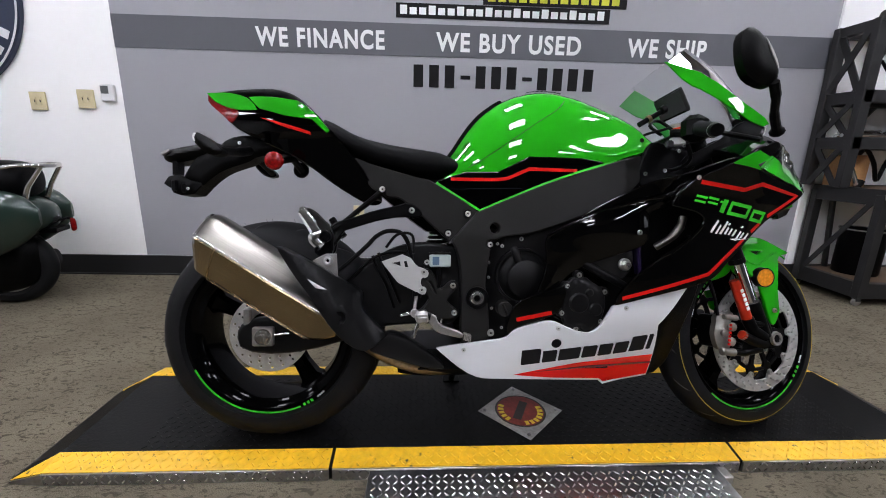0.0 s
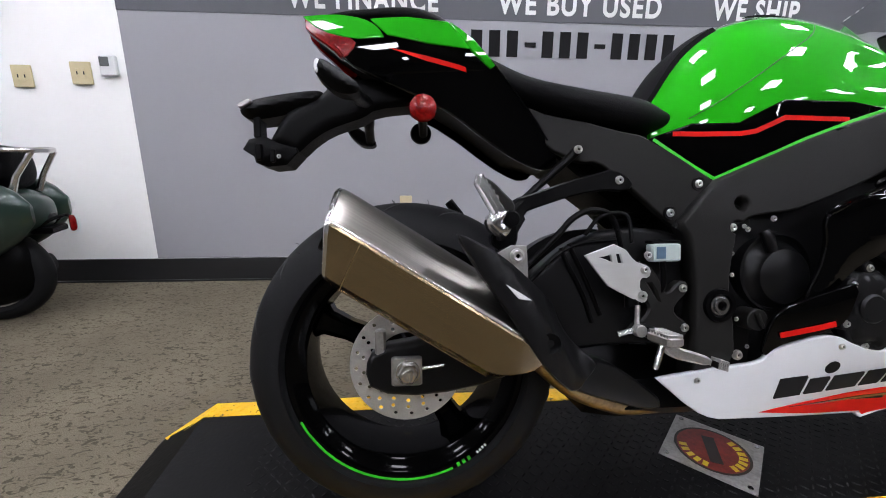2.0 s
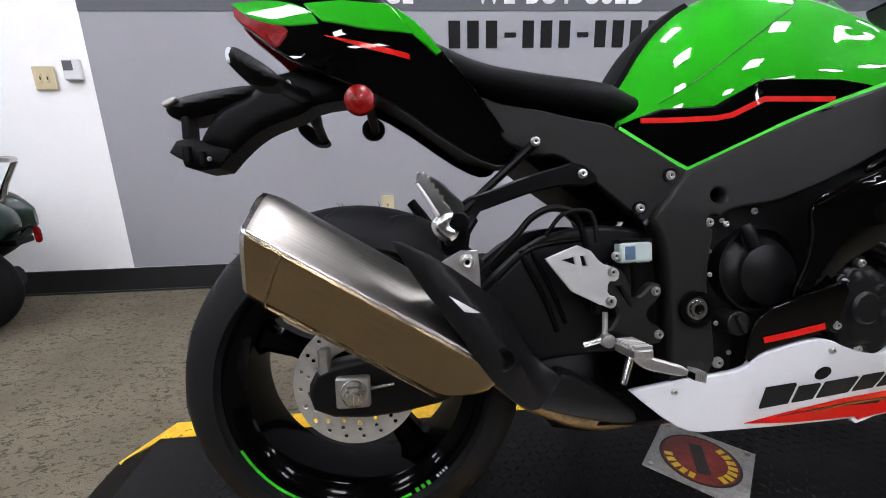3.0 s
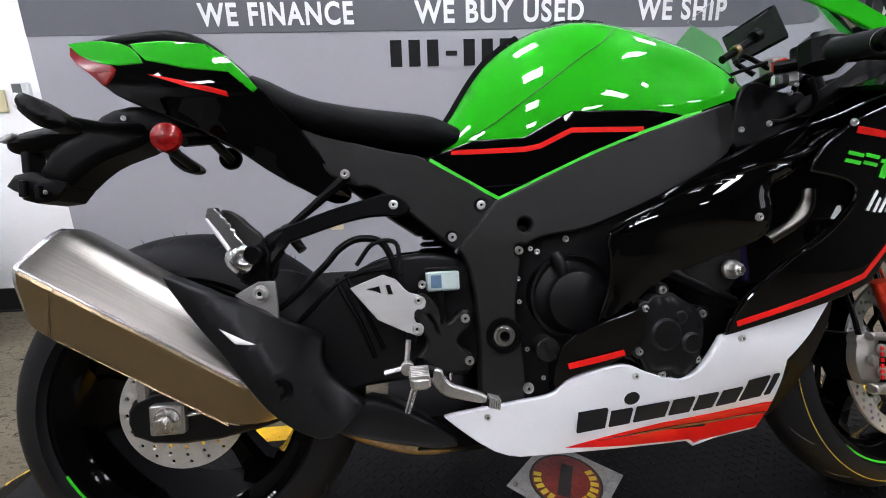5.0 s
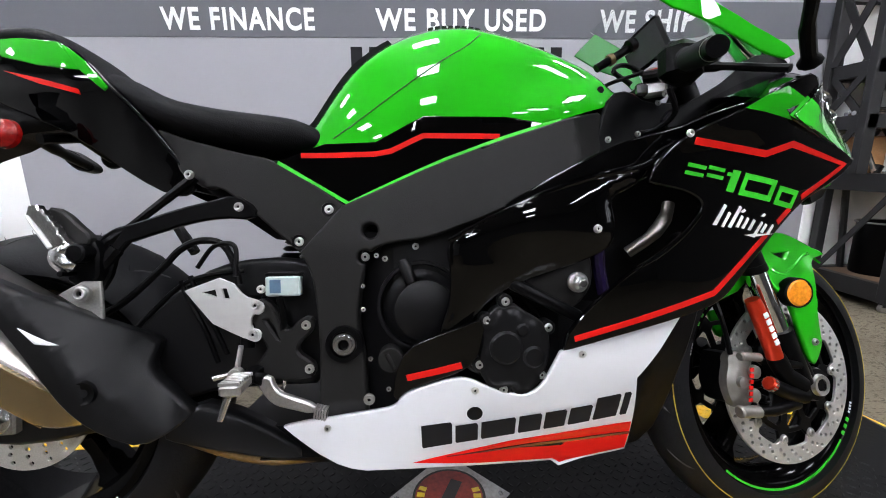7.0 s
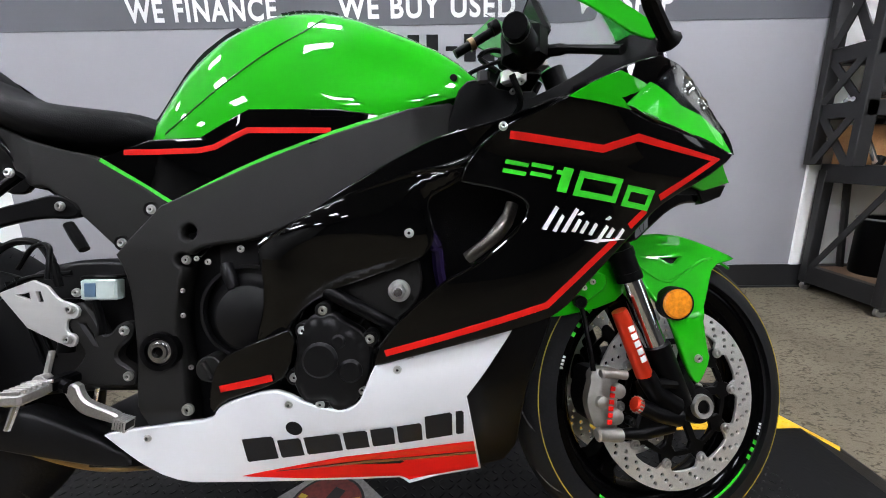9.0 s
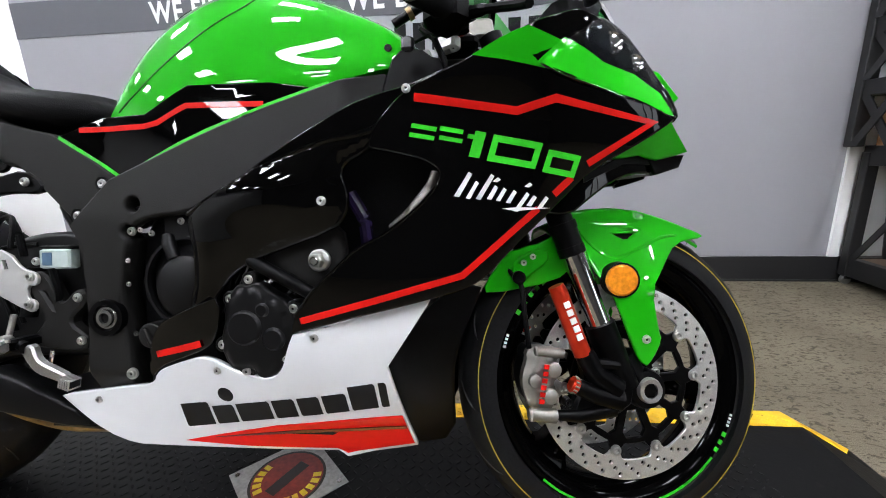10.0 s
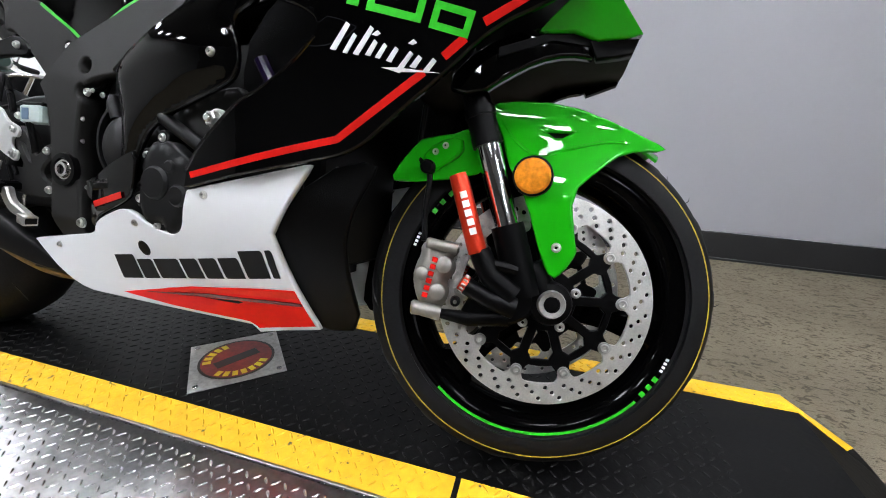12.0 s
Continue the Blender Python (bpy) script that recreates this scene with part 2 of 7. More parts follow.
def sheet(outline, width, thick=0.006, step=0.02, side=-1, holes=(), edge=0.0015, back=True):
    """A shell over an outline in x and z that lies at y = side * width(x, z), with rounded rims and a back."""
    if not callable(width):
        flat = width
        width = lambda x, z: flat
    poly = outline if area2(outline) > 0 else outline[::-1]
    poly = fine_outline(poly, step)
    holes = [fine_outline(h, step) for h in holes]
    loops = [poly, *holes]
    pts, edges = [], []
    for loop in loops:
        k = len(pts)
        pts += loop
        edges += [(k + i, k + (i + 1) % len(loop)) for i in range(len(loop))]
    xs, zs = [p[0] for p in poly], [p[1] for p in poly]
    nx, nz = int((max(xs) - min(xs)) / step), int((max(zs) - min(zs)) / step)
    rim = np.array(pts)
    for i in range(1, nx + 1):
        for j in range(1, nz + 1):
            p = (min(xs) + step * (i + 0.3 * (j % 2)), min(zs) + step * j)
            if inside(p, poly) and not any(inside(p, h) for h in holes) and ((rim - p) ** 2).sum(1).min() > (0.45 * step) ** 2:
                pts.append(p)
    from mathutils import geometry
    v2, _, tris, *_ = geometry.delaunay_2d_cdt([Vector(p) for p in pts], edges, [], 0, 1e-6)
    keep = []
    for f in tris:
        c = sum((v2[i] for i in f), Vector((0, 0))) / len(f)
        if inside(c, poly) and not any(inside(c, h) for h in holes):
            a, b, d = (v2[i] for i in f)
            keep.append(tuple(f) if (b - a).cross(d - a) > 0 else tuple(f)[::-1])
    count = {}
    for f in keep:
        for i in range(3):
            count[(f[i - 1], f[i])] = 1
    border = [(a, b) for a, b in count if (b, a) not in count]
    out = {}
    for a, b in border:
        d = v2[b] - v2[a]
        nrm = Vector((d.y, -d.x)).normalized() if d.length else Vector((0, 0))
        for i in (a, b):
            out[i] = out.get(i, Vector((0, 0))) + nrm
    verts = [(v.x, side * width(v.x, v.y), v.y) for v in v2]
    faces = list(keep)
    one, two = {}, {}
    for i, nrm in out.items():
        nrm = nrm.normalized()
        x, z = v2[i].x + nrm.x * edge, v2[i].y + nrm.y * edge
        y = width(v2[i].x, v2[i].y)
        one[i] = len(verts)
        verts.append((x, side * (y - edge), z))
        two[i] = len(verts)
        verts.append((x, side * (y - max(thick, 2 * edge)), z))
    for a, b in border:
        faces += [(b, a, one[a], one[b]), (one[b], one[a], two[a], two[b])]
    if back:
        k = len(verts)
        verts += [(v.x, side * (width(v.x, v.y) - max(thick, 2 * edge)), v.y) for v in v2]
        faces += [tuple(k + i for i in f[::-1]) for f in keep]
        for a, b in border:
            faces.append((two[b], two[a], k + a, k + b))
    if side > 0:
        faces = [f[::-1] for f in faces]
    return verts, faces


def pillow(outline, fn, depth, reach):
    """The width fn rolled inwards near the outline, as a moulded panel's edge is."""
    a = np.array(outline)
    b = np.roll(a, -1, 0)
    d = b - a
    dd = (d ** 2).sum(1) + 1e-12

    def width(x, z):
        p = np.array((x, z))
        t = np.clip(((p - a) * d).sum(1) / dd, 0, 1)
        e = math.sqrt((((a + t[:, None] * d) - p) ** 2).sum(1).min())
        k = max(0.0, 1 - e / reach)
        return fn(x, z) - depth * k * k
    return width


def true_normals(ob, width, side=-1, d=0.002):
    """Shading normals of a panel's face from its own curve, so that it mirrors the room without facets."""
    me, out = ob.data, []
    for v in me.vertices:
        x, y, z = v.co
        if abs(y - side * width(x, z)) > 1e-5:
            out.append((0, 0, 0))
            continue
        gx, gz = (width(x + d, z) - width(x - d, z)) / (2 * d), (width(x, z + d) - width(x, z - d)) / (2 * d)
        out.append(tuple(Vector((-gx, side, -gz)).normalized()))
    me.normals_split_custom_set_from_vertices(out)


def panel(name, outline, width, mat, parent, label="", **kw):
    both = kw.pop("both", False)
    ob = mesh(name, *sheet(outline, width, **kw), mat, parent, label=label)
    if callable(width):
        true_normals(ob, width, kw.get("side", -1))
    if both:
        mesh(name, *sheet(outline, width, side=1, **kw), mat, parent, label=label)
    return ob


def lathe(profile, centre=(0, 0, 0), n=64, closed=False):
    """A profile of (radius, y) turned about an axle along y."""
    cx, cy, cz = centre
    vs, fs = [], []
    m = len(profile)
    for i in range(n):
        a = 2 * math.pi * i / n
        vs += [(cx + r * math.cos(a), cy + y, cz + r * math.sin(a)) for r, y in profile]
    for i in range(n):
        j = (i + 1) % n
        for k in range(m if closed else m - 1):
            q = (k + 1) % m
            fs.append((i * m + k, j * m + k, j * m + q, i * m + q))
    return vs, fs


def disc_solid(r, y0, y1, centre=(0, 0, 0), n=24, bevel=0.001):
    """A short cylinder along y from y0 (towards the viewer) to y1."""
    b = min(bevel, r * 0.4)
    return lathe([(0.0001, y0), (r - b, y0), (r, y0 + b), (r, y1), (0.0001, y1)], centre, n)


def tube(path, radius, n=10, caps=True):
    """A round bar along a path of points; radius is one number or one for each point."""
    pts = [Vector(p) for p in path]
    rad = radius if isinstance(radius, (list, tuple)) else [radius] * len(pts)
    vs, fs = [], []
    ref = Vector((0, 0, 1))
    for i, p in enumerate(pts):
        d = (pts[min(i + 1, len(pts) - 1)] - pts[max(i - 1, 0)]).normalized()
        if abs(d.dot(ref)) > 0.95:
            ref = Vector((0, 1, 0))
        u = d.cross(ref).normalized()
        w = u.cross(d)
        vs += [p + rad[i] * (math.cos(2 * math.pi * k / n) * u + math.sin(2 * math.pi * k / n) * w) for k in range(n)]
    for i in range(len(pts) - 1):
        for k in range(n):
            q = (k + 1) % n
            fs.append((i * n + k, (i + 1) * n + k, (i + 1) * n + q, i * n + q))
    if caps:
        fs += [tuple(range(n)), tuple((len(pts) - 1) * n + k for k in range(n))[::-1]]
    return vs, fs


def smooth_path(pts, k=6):
    """A Catmull-Rom curve through points."""
    p = [Vector(q) for q in pts]
    p = [2 * p[0] - p[1], *p, 2 * p[-1] - p[-2]]
    out = []
    for i in range(1, len(p) - 2):
        for j in range(k):
            t = j / k
            out.append(0.5 * (2 * p[i] + (p[i + 1] - p[i - 1]) * t + (2 * p[i - 1] - 5 * p[i] + 4 * p[i + 1] - p[i + 2]) * t * t + (3 * p[i] - p[i - 1] - 3 * p[i + 1] + p[i + 2]) * t ** 3))
    return out + [p[-2]]


def loft(rings, closed=True, caps=True):
    m = len(rings[0])
    vs = [v for r in rings for v in r]
    fs = []
    for i in range(len(rings) - 1):
        for k in range(m if closed else m - 1):
            q = (k + 1) % m
            fs.append((i * m + k, i * m + q, (i + 1) * m + q, (i + 1) * m + k))
    if caps and closed:
        fs += [tuple(range(m))[::-1], tuple((len(rings) - 1) * m + k for k in range(m))]
    return vs, fs


def box(x0, x1, y0, y1, z0, z1, b=0.003):
    """A block with bevelled edges."""
    rings = []
    for z, i in ((z0, b), (z0 + b, 0), (z1 - b, 0), (z1, b)):
        c = b if i else 0
        rings.append([(x0 + c + b, y0 + c, z), (x1 - c - b, y0 + c, z), (x1 - c, y0 + c + b, z), (x1 - c, y1 - c - b, z),
                      (x1 - c - b, y1 - c, z), (x0 + c + b, y1 - c, z), (x0 + c, y1 - c - b, z), (x0 + c, y0 + c + b, z)])
    return loft(rings)


def moved(piece, m):
    return [m @ Vector(v) for v in piece[0]], piece[1]


def lerp_table(table, x):
    """The value at x of a table of (x, value) with smooth steps between."""
    if x <= table[0][0]:
        return table[0][1]
    for (a, u), (b, v) in zip(table, table[1:]):
        if x <= b:
            return u + (v - u) * (x - a) / (b - a)
    return table[-1][1]


def lettering(name, body, size, m, mat, parent=None, extrude=0.001, label="", squeeze=1.0, align="LEFT"):
    """Text as a mesh, from the built-in font, standing in the x-z plane at the pose m."""
    cu = bpy.data.curves.new(name, "FONT")
    cu.body, cu.size, cu.extrude, cu.align_x = body, size, extrude, align
    cu.offset = size * 0.029
    cu.space_character = 1.15
    tmp = bpy.data.objects.new(name, cu)
    scene.collection.objects.link(tmp)
    me = bpy.data.meshes.new_from_object(tmp.evaluated_get(bpy.context.evaluated_depsgraph_get()))
    bpy.data.objects.remove(tmp)
    me.transform(m @ pose(0, 0, 0, 90, 0, 0) @ Matrix.Diagonal((squeeze, 1, 1, 1)))
    me.materials.clear()
    me.materials.append(mat)
    ob = new(name, me)
    ob.parent = parent
    if label:
        tagged(ob, label)
    return ob

# ---- the room ----
FLOOR, WALL, CEILING = -0.05, 1.70, 2.95
X0, X1, Y0 = -4.6, 6.2, -6.5


def setting(name, piece, mat, label, category, smooth=False):
    return tagged(mesh(name, *piece, mat, smooth=smooth), label, category, kind="structure")


setting("floor", box(X0 - 0.2, X1 + 0.2, Y0 - 0.2, WALL + 0.2, FLOOR - 0.1, FLOOR, 0.001), CARPET, "beige brown flecked commercial carpet floor", "floor")
GL, GR = -1.50, 3.05
setting("wall_north", box(X0, X1, WALL, WALL + 0.15, FLOOR, CEILING, 0.001), WALLWHITE, "white painted showroom wall with a grey painted field", "wall")
setting("wall_west", box(X0 - 0.15, X0, Y0, WALL + 0.15, FLOOR, CEILING, 0.001), SIDEWALL, "unseen grey wall toned for its bounced light", "wall")
setting("wall_south", box(X0, X1, Y0 - 0.15, Y0, FLOOR, CEILING, 0.001), FARWALL, "unseen wall darkened to dim reflections", "wall")
# the east wall has a shop window
E0, E1, EZ0, EZ1 = -3.2, -1.7, 1.0, 2.0
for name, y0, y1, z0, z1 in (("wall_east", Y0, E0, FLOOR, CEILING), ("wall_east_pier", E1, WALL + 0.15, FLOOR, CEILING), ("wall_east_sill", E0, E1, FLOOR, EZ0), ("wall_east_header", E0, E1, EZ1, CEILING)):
    setting(name, box(X1, X1 + 0.15, y0, y1, z0, z1, 0.001), FARWALL, "unseen wall darkened to dim reflections", "wall")
win = tagged(new("window_1"), "shop window with dark bars and bright daylight", "window", kind="structure")
for i in range(3):
    mesh("pane", *box(X1 + 0.10, X1 + 0.12, E0 + 0.03 + 0.5 * i, E0 + 0.47 + 0.5 * i, EZ0 + 0.03, EZ1 - 0.03, 0.001), DAY, win)
for i in range(4):
    mesh("window_bar", *box(X1 + 0.04, X1 + 0.13, E0 - 0.03 + 0.5 * i, E0 + 0.03 + 0.5 * i, EZ0, EZ1, 0.003), SHELFMETAL, win)
setting("ceiling", box(X0 - 0.15, X1 + 0.15, Y0 - 0.15, WALL + 0.15, CEILING + 0.06, CEILING + 0.2, 0.001), CEIL, "unseen tile ceiling darkened to dim reflections", "ceiling")
proto = None
for x in (-3.7, -1.65, 0.4, 2.45, 4.5):
    for y in (-3.8, -2.3, -0.8, 0.75):
        if proto is None:
            proto = tagged(new("ceiling_light"), "recessed white fluorescent ceiling light with flat diffuser", "ceiling light", "ceiling lights")
            mesh("diffuser", *box(-0.21, 0.21, -0.20, 0.20, CEILING + 0.03, CEILING + 0.045, 0.001), PANEL, proto)
            for a, b, c, d in ((-0.24, 0.24, -0.23, -0.20), (-0.24, 0.24, 0.20, 0.23), (-0.24, -0.21, -0.20, 0.20), (0.21, 0.24, -0.20, 0.20)):
                mesh("frame", *box(a, b, c, d, CEILING + 0.02, CEILING + 0.06, 0.002), OFFWHITE, proto)
            proto.location = (x, y, 0)
        else:
            copy_thing(proto, pose(x, y, 0))

# painted field, stripe and letters on the wall
tagged(mesh("wall_paint", *box(GL, GR, WALL - 0.004, WALL - 0.001, 0.092, CEILING, 0.0005), WALLGREY, smooth=False), "light grey painted field on the showroom wall", "wall paint", kind="structure")
S0, S1 = 1.412, 1.600
tagged(mesh("wall_stripe", *box(GL, GR, WALL - 0.007, WALL - 0.0042, S0, S1, 0.0005), WALLDARK, smooth=False), "dark grey painted stripe across the grey wall", "wall stripe", kind="structure")
for body, x, w in (("WE FINANCE", -0.635, 0.788), ("WE BUY USED", 0.480, 0.915), ("WE SHIP", 1.70, 0.51)):
    ob = lettering("wall_lettering", body, 0.158, pose(x, WALL - 0.008, 1.450), LETTER, extrude=0.0006)
    k = w / max(v.co.x - x for v in ob.data.vertices)
    for v in ob.data.vertices:
        v.co.x = x + (v.co.x - x) * k
    k = 0.107 / max(v.co.z - 1.450 for v in ob.data.vertices)
    for v in ob.data.vertices:
        v.co.z = 1.450 + (v.co.z - 1.450) * k
    xs = sorted({v for f in ob.data.polygons for v in (min(ob.data.vertices[i].co.x for i in f.vertices), max(ob.data.vertices[i].co.x for i in f.vertices))})
    cuts = [-9.0] + [(a + b) / 2 for a, b in zip(xs, xs[1:]) if b - a > 0.034 and not any(min(ob.data.vertices[i].co.x for i in f.vertices) < (a + b) / 2 < max(ob.data.vertices[i].co.x for i in f.vertices) for f in ob.data.polygons)] + [9.0]
    for a, b in zip(cuts[1:-1], cuts[2:]):
        word = new("wall_lettering", ob.data.copy())
        bm = bmesh.new()
        bm.from_mesh(word.data)
        bmesh.ops.delete(bm, geom=[v for v in bm.verts if not a < v.co.x < b], context="VERTS")
        bm.to_mesh(word.data)
        bm.free()
        tagged(word, "white bold capital word painted on the grey stripe", "lettering", "painted words")
    bm = bmesh.new()
    bm.from_mesh(ob.data)
    bmesh.ops.delete(bm, geom=[v for v in bm.verts if v.co.x > cuts[1]], context="VERTS")
    bm.to_mesh(ob.data)
    bm.free()
    tagged(ob, "white bold capital word painted on the grey stripe", "lettering", "painted words")
digits = tagged(new("wall_numerals"), "row of large dark numerals below the stripe", "lettering", kind="structure")
for i in range(12):
    x = 0.326 + i * 0.0997
    if i in (3, 7):
        mesh("dash", *box(x + 0.01, x + 0.072, WALL - 0.008, WALL - 0.0042, 1.285, 1.308, 0.0004), INK, digits, smooth=False)
    else:
        mesh("bar", *box(x + 0.008, x + 0.070, WALL - 0.008, WALL - 0.0042, 1.232, 1.366, 0.0004), INK, digits, smooth=False)
board = tagged(new("wall_address"), "dark outlined row of white letter bars with a yellow line above", "lettering", kind="structure")
mesh("outline", *box(0.225, 1.560, WALL - 0.008, WALL - 0.0042, 1.632, 1.715, 0.0004), INK, board, smooth=False)
for i in range(22):
    x = 0.250 + i * 0.0586
    mesh("bar", *box(x, x + 0.043, WALL - 0.0095, WALL - 0.0075, 1.652, 1.691 if i % 3 else 1.703, 0.0004), LETTER, board, smooth=False)
mesh("outline", *box(0.76, 1.66, WALL - 0.008, WALL - 0.0042, 1.719, 1.81, 0.0004), INK, board, smooth=False)
for i in range(13):
    x = 0.79 + i * 0.0645
    mesh("bar", *box(x, x + 0.047, WALL - 0.0095, WALL - 0.0075, 1.737, 1.795, 0.0004), CYAN, board, smooth=False)
# white corner trim, vinyl base
setting("trim", box(GR, GR + 0.05, WALL - 0.02, WALL - 0.001, 0.09, CEILING, 0.002), WALLWHITE, "white vertical trim at the end of the grey field", "trim")
setting("baseboard", box(X0, X1, WALL - 0.012, WALL - 0.001, FLOOR, 0.09, 0.003), BASE, "black vinyl baseboard along the wall", "baseboard")
setting("trim_base_lip", box(X0, X1, WALL - 0.022, WALL - 0.012, FLOOR, FLOOR + 0.012, 0.002), BASE, "dark lip at the foot of the baseboard", "trim")


def outlet(x, z, w=0.085, h=0.115, slots=2):
    ob = tagged(new("wall_outlet"), "ivory plastic outlet plate screwed to the wall", "wall outlet", "outlets")
    mesh("plate", *box(x - w / 2, x + w / 2, WALL - 0.014, WALL - 0.004, z - h / 2, z + h / 2, 0.003), IVORY, ob)
    for i in range(slots):
        xx = x + (i - (slots - 1) / 2) * 0.034
        mesh("socket", *box(xx - 0.008, xx + 0.008, WALL - 0.017, WALL - 0.0135, z - 0.022, z + 0.022, 0.002), IVORY, ob)
        mesh("slot", *box(xx - 0.003, xx + 0.003, WALL - 0.0185, WALL - 0.0165, z - 0.008, z + 0.008, 0.0005), BASE, ob)


outlet(-1.725, 1.105, 0.105, 0.112)
outlet(-2.02, 1.085, 0.100, 0.110)
outlet(-0.035, 0.405, 0.072, 0.112, 1)
th = tagged(new("thermostat"), "white wall thermostat with a small grey display", "thermostat")
mesh("case", *box(-1.620, -1.536, WALL - 0.03, WALL - 0.001, 1.092, 1.194, 0.006), OFFWHITE, th)
mesh("display", *box(-1.612, -1.566, WALL - 0.033, WALL - 0.0295, 1.138, 1.184, 0.001), material("grey_display", (0.12, 0.13, 0.13), 0.2), th)

# round sign on the white wall
sign = tagged(new("round_sign"), "large round navy wall sign with white rings and letter bars", "sign")
SX, SZ, SR = -2.56, 1.68, 0.56
mesh("disc", *disc_solid(SR, WALL - 0.03, WALL - 0.002, (SX, 0, SZ), 96, 0.004), NAVY, sign)
mesh("ring", *lathe([(SR - 0.022, WALL - 0.034), (SR - 0.012, WALL - 0.034), (SR - 0.012, WALL - 0.029), (SR - 0.022, WALL - 0.029)], (SX, 0, SZ), 96, True), LETTER, sign)
mesh("ring", *lathe([(SR - 0.17, WALL - 0.034), (SR - 0.158, WALL - 0.034), (SR - 0.158, WALL - 0.029), (SR - 0.17, WALL - 0.029)], (SX, 0, SZ), 96, True), LETTER, sign)
mesh("centre", *disc_solid(SR - 0.19, WALL - 0.034, WALL - 0.029, (SX, 0, SZ), 64, 0.001), OFFWHITE, sign)
for k, a in enumerate((-62, -50, -38, -26, 12, 24, 36)):
    q = Matrix.Translation((SX, 0, SZ)) @ Matrix.Rotation(radians(-a), 4, "Y") @ Matrix.Translation((SR - 0.09, 0, 0))
    mesh("letter_bar", *moved(box(-0.045, 0.045, WALL - 0.034, WALL - 0.029, -0.025, 0.025, 0.0008), q), LETTER, sign)

# ---- the turntable platform under the motorcycle ----
PA = 1.0
PM = pose(0.72, 0.120, 0, 0, 0, PA)
plat = tagged(new("display_platform"), "low black platform with yellow edges and diamond plate sides", "platform")
plat.matrix_basis = PM
PL, PF, PB = 1.395, -0.252, 0.285
JOINTS = (-0.540, 0.636)
RIM = -0.013


CH = 1.295          # where the level deck ends and the end slopes begin
EDGE, BACK = 0.062, 0.080


def slope_z(x, z):
    """The height of the deck's skin: level, then falling to the floor at both ends."""
    k = max(0.0, min(1.0, (abs(x) - CH) / (PL - CH)))
    return z + (FLOOR + 0.004 - z) * k


def strip(a, b, c, d, lift=0.0015):
    """A thin slab over a quad."""
    q = [Vector(p) for p in (a, b, c, d)]
    n = (q[1] - q[0]).cross(q[3] - q[0]).normalized()
    return loft([[p for p in q], [p + n * lift for p in q]])


# cross sections of the deck from end to end: its level part and two sloping ends with cut corners
sections = []
for x in (-PL, -CH, CH, PL):
    cut = 0.105 if abs(x) > CH else 0.0
    f, b = PF + cut * 0.12, PB - cut
    top, low = slope_z(x, -0.0006), slope_z(x, RIM - 0.002)
    sections.append([(x, f + 0.004, FLOOR), (x, b - 0.004, FLOOR), (x, b - 0.004, low), (x, b - BACK, top), (x, f + EDGE, top), (x, f + 0.004, low)])
mesh("deck", *loft(sections), DECK, plat, smooth=False)
for s in (-1, 1):
    tip = s * (PL - 0.004)
    quads = (((s * CH, PF, RIM), (tip, PF + 0.013, FLOOR + 0.006), (s * (PL - 0.04), PF + 0.045, FLOOR + 0.020), (s * CH, PF + EDGE, -0.0005)),
             ((s * CH, PB, RIM), (tip, PB - 0.105, FLOOR + 0.006), (s * (PL - 0.03), PB - 0.130, FLOOR + 0.015), (s * CH, PB - BACK, -0.0005)))
    for k, q in enumerate(quads):
        q = q if (s > 0) == (k == 0) else q[::-1]
        mesh("yellow_edge", *strip(*q), YELLOW, plat, "worn yellow safety paint strip", smooth=False)
    q = ((s * CH, PF, FLOOR), (tip, PF + 0.012, FLOOR), (tip, PF + 0.012, FLOOR + 0.005), (s * CH, PF, RIM - 0.001))
    mesh("side_plate", *strip(*(q if s > 0 else q[::-1]), 0.004), TREAD, plat, "diamond plate side", smooth=False)
mesh("yellow_edge", *strip((-CH, PB - BACK, -0.0005), (CH, PB - BACK, -0.0005), (CH, PB, RIM), (-CH, PB, RIM)), YELLOW, plat, "worn yellow safety paint strip", smooth=False)
cuts = [-CH, JOINTS[0], JOINTS[1], CH]
for k in range(3):
    g0, g1 = (0.005 if k else 0), (0.005 if k < 2 else 0)
    mesh("yellow_edge", *strip((cuts[k] + g0, PF, RIM), (cuts[k + 1] - g1, PF, RIM), (cuts[k + 1] - g1, PF + EDGE, -0.0005), (cuts[k] + g0, PF + EDGE, -0.0005)), YELLOW, plat, "worn yellow safety paint strip", smooth=False)
    mesh("side_plate", *box(cuts[k] + g0, cuts[k + 1] - g1, PF - 0.004, PF + 0.003, FLOOR, RIM - 0.001, 0.001), TREAD, plat, "diamond plate side", smooth=False)


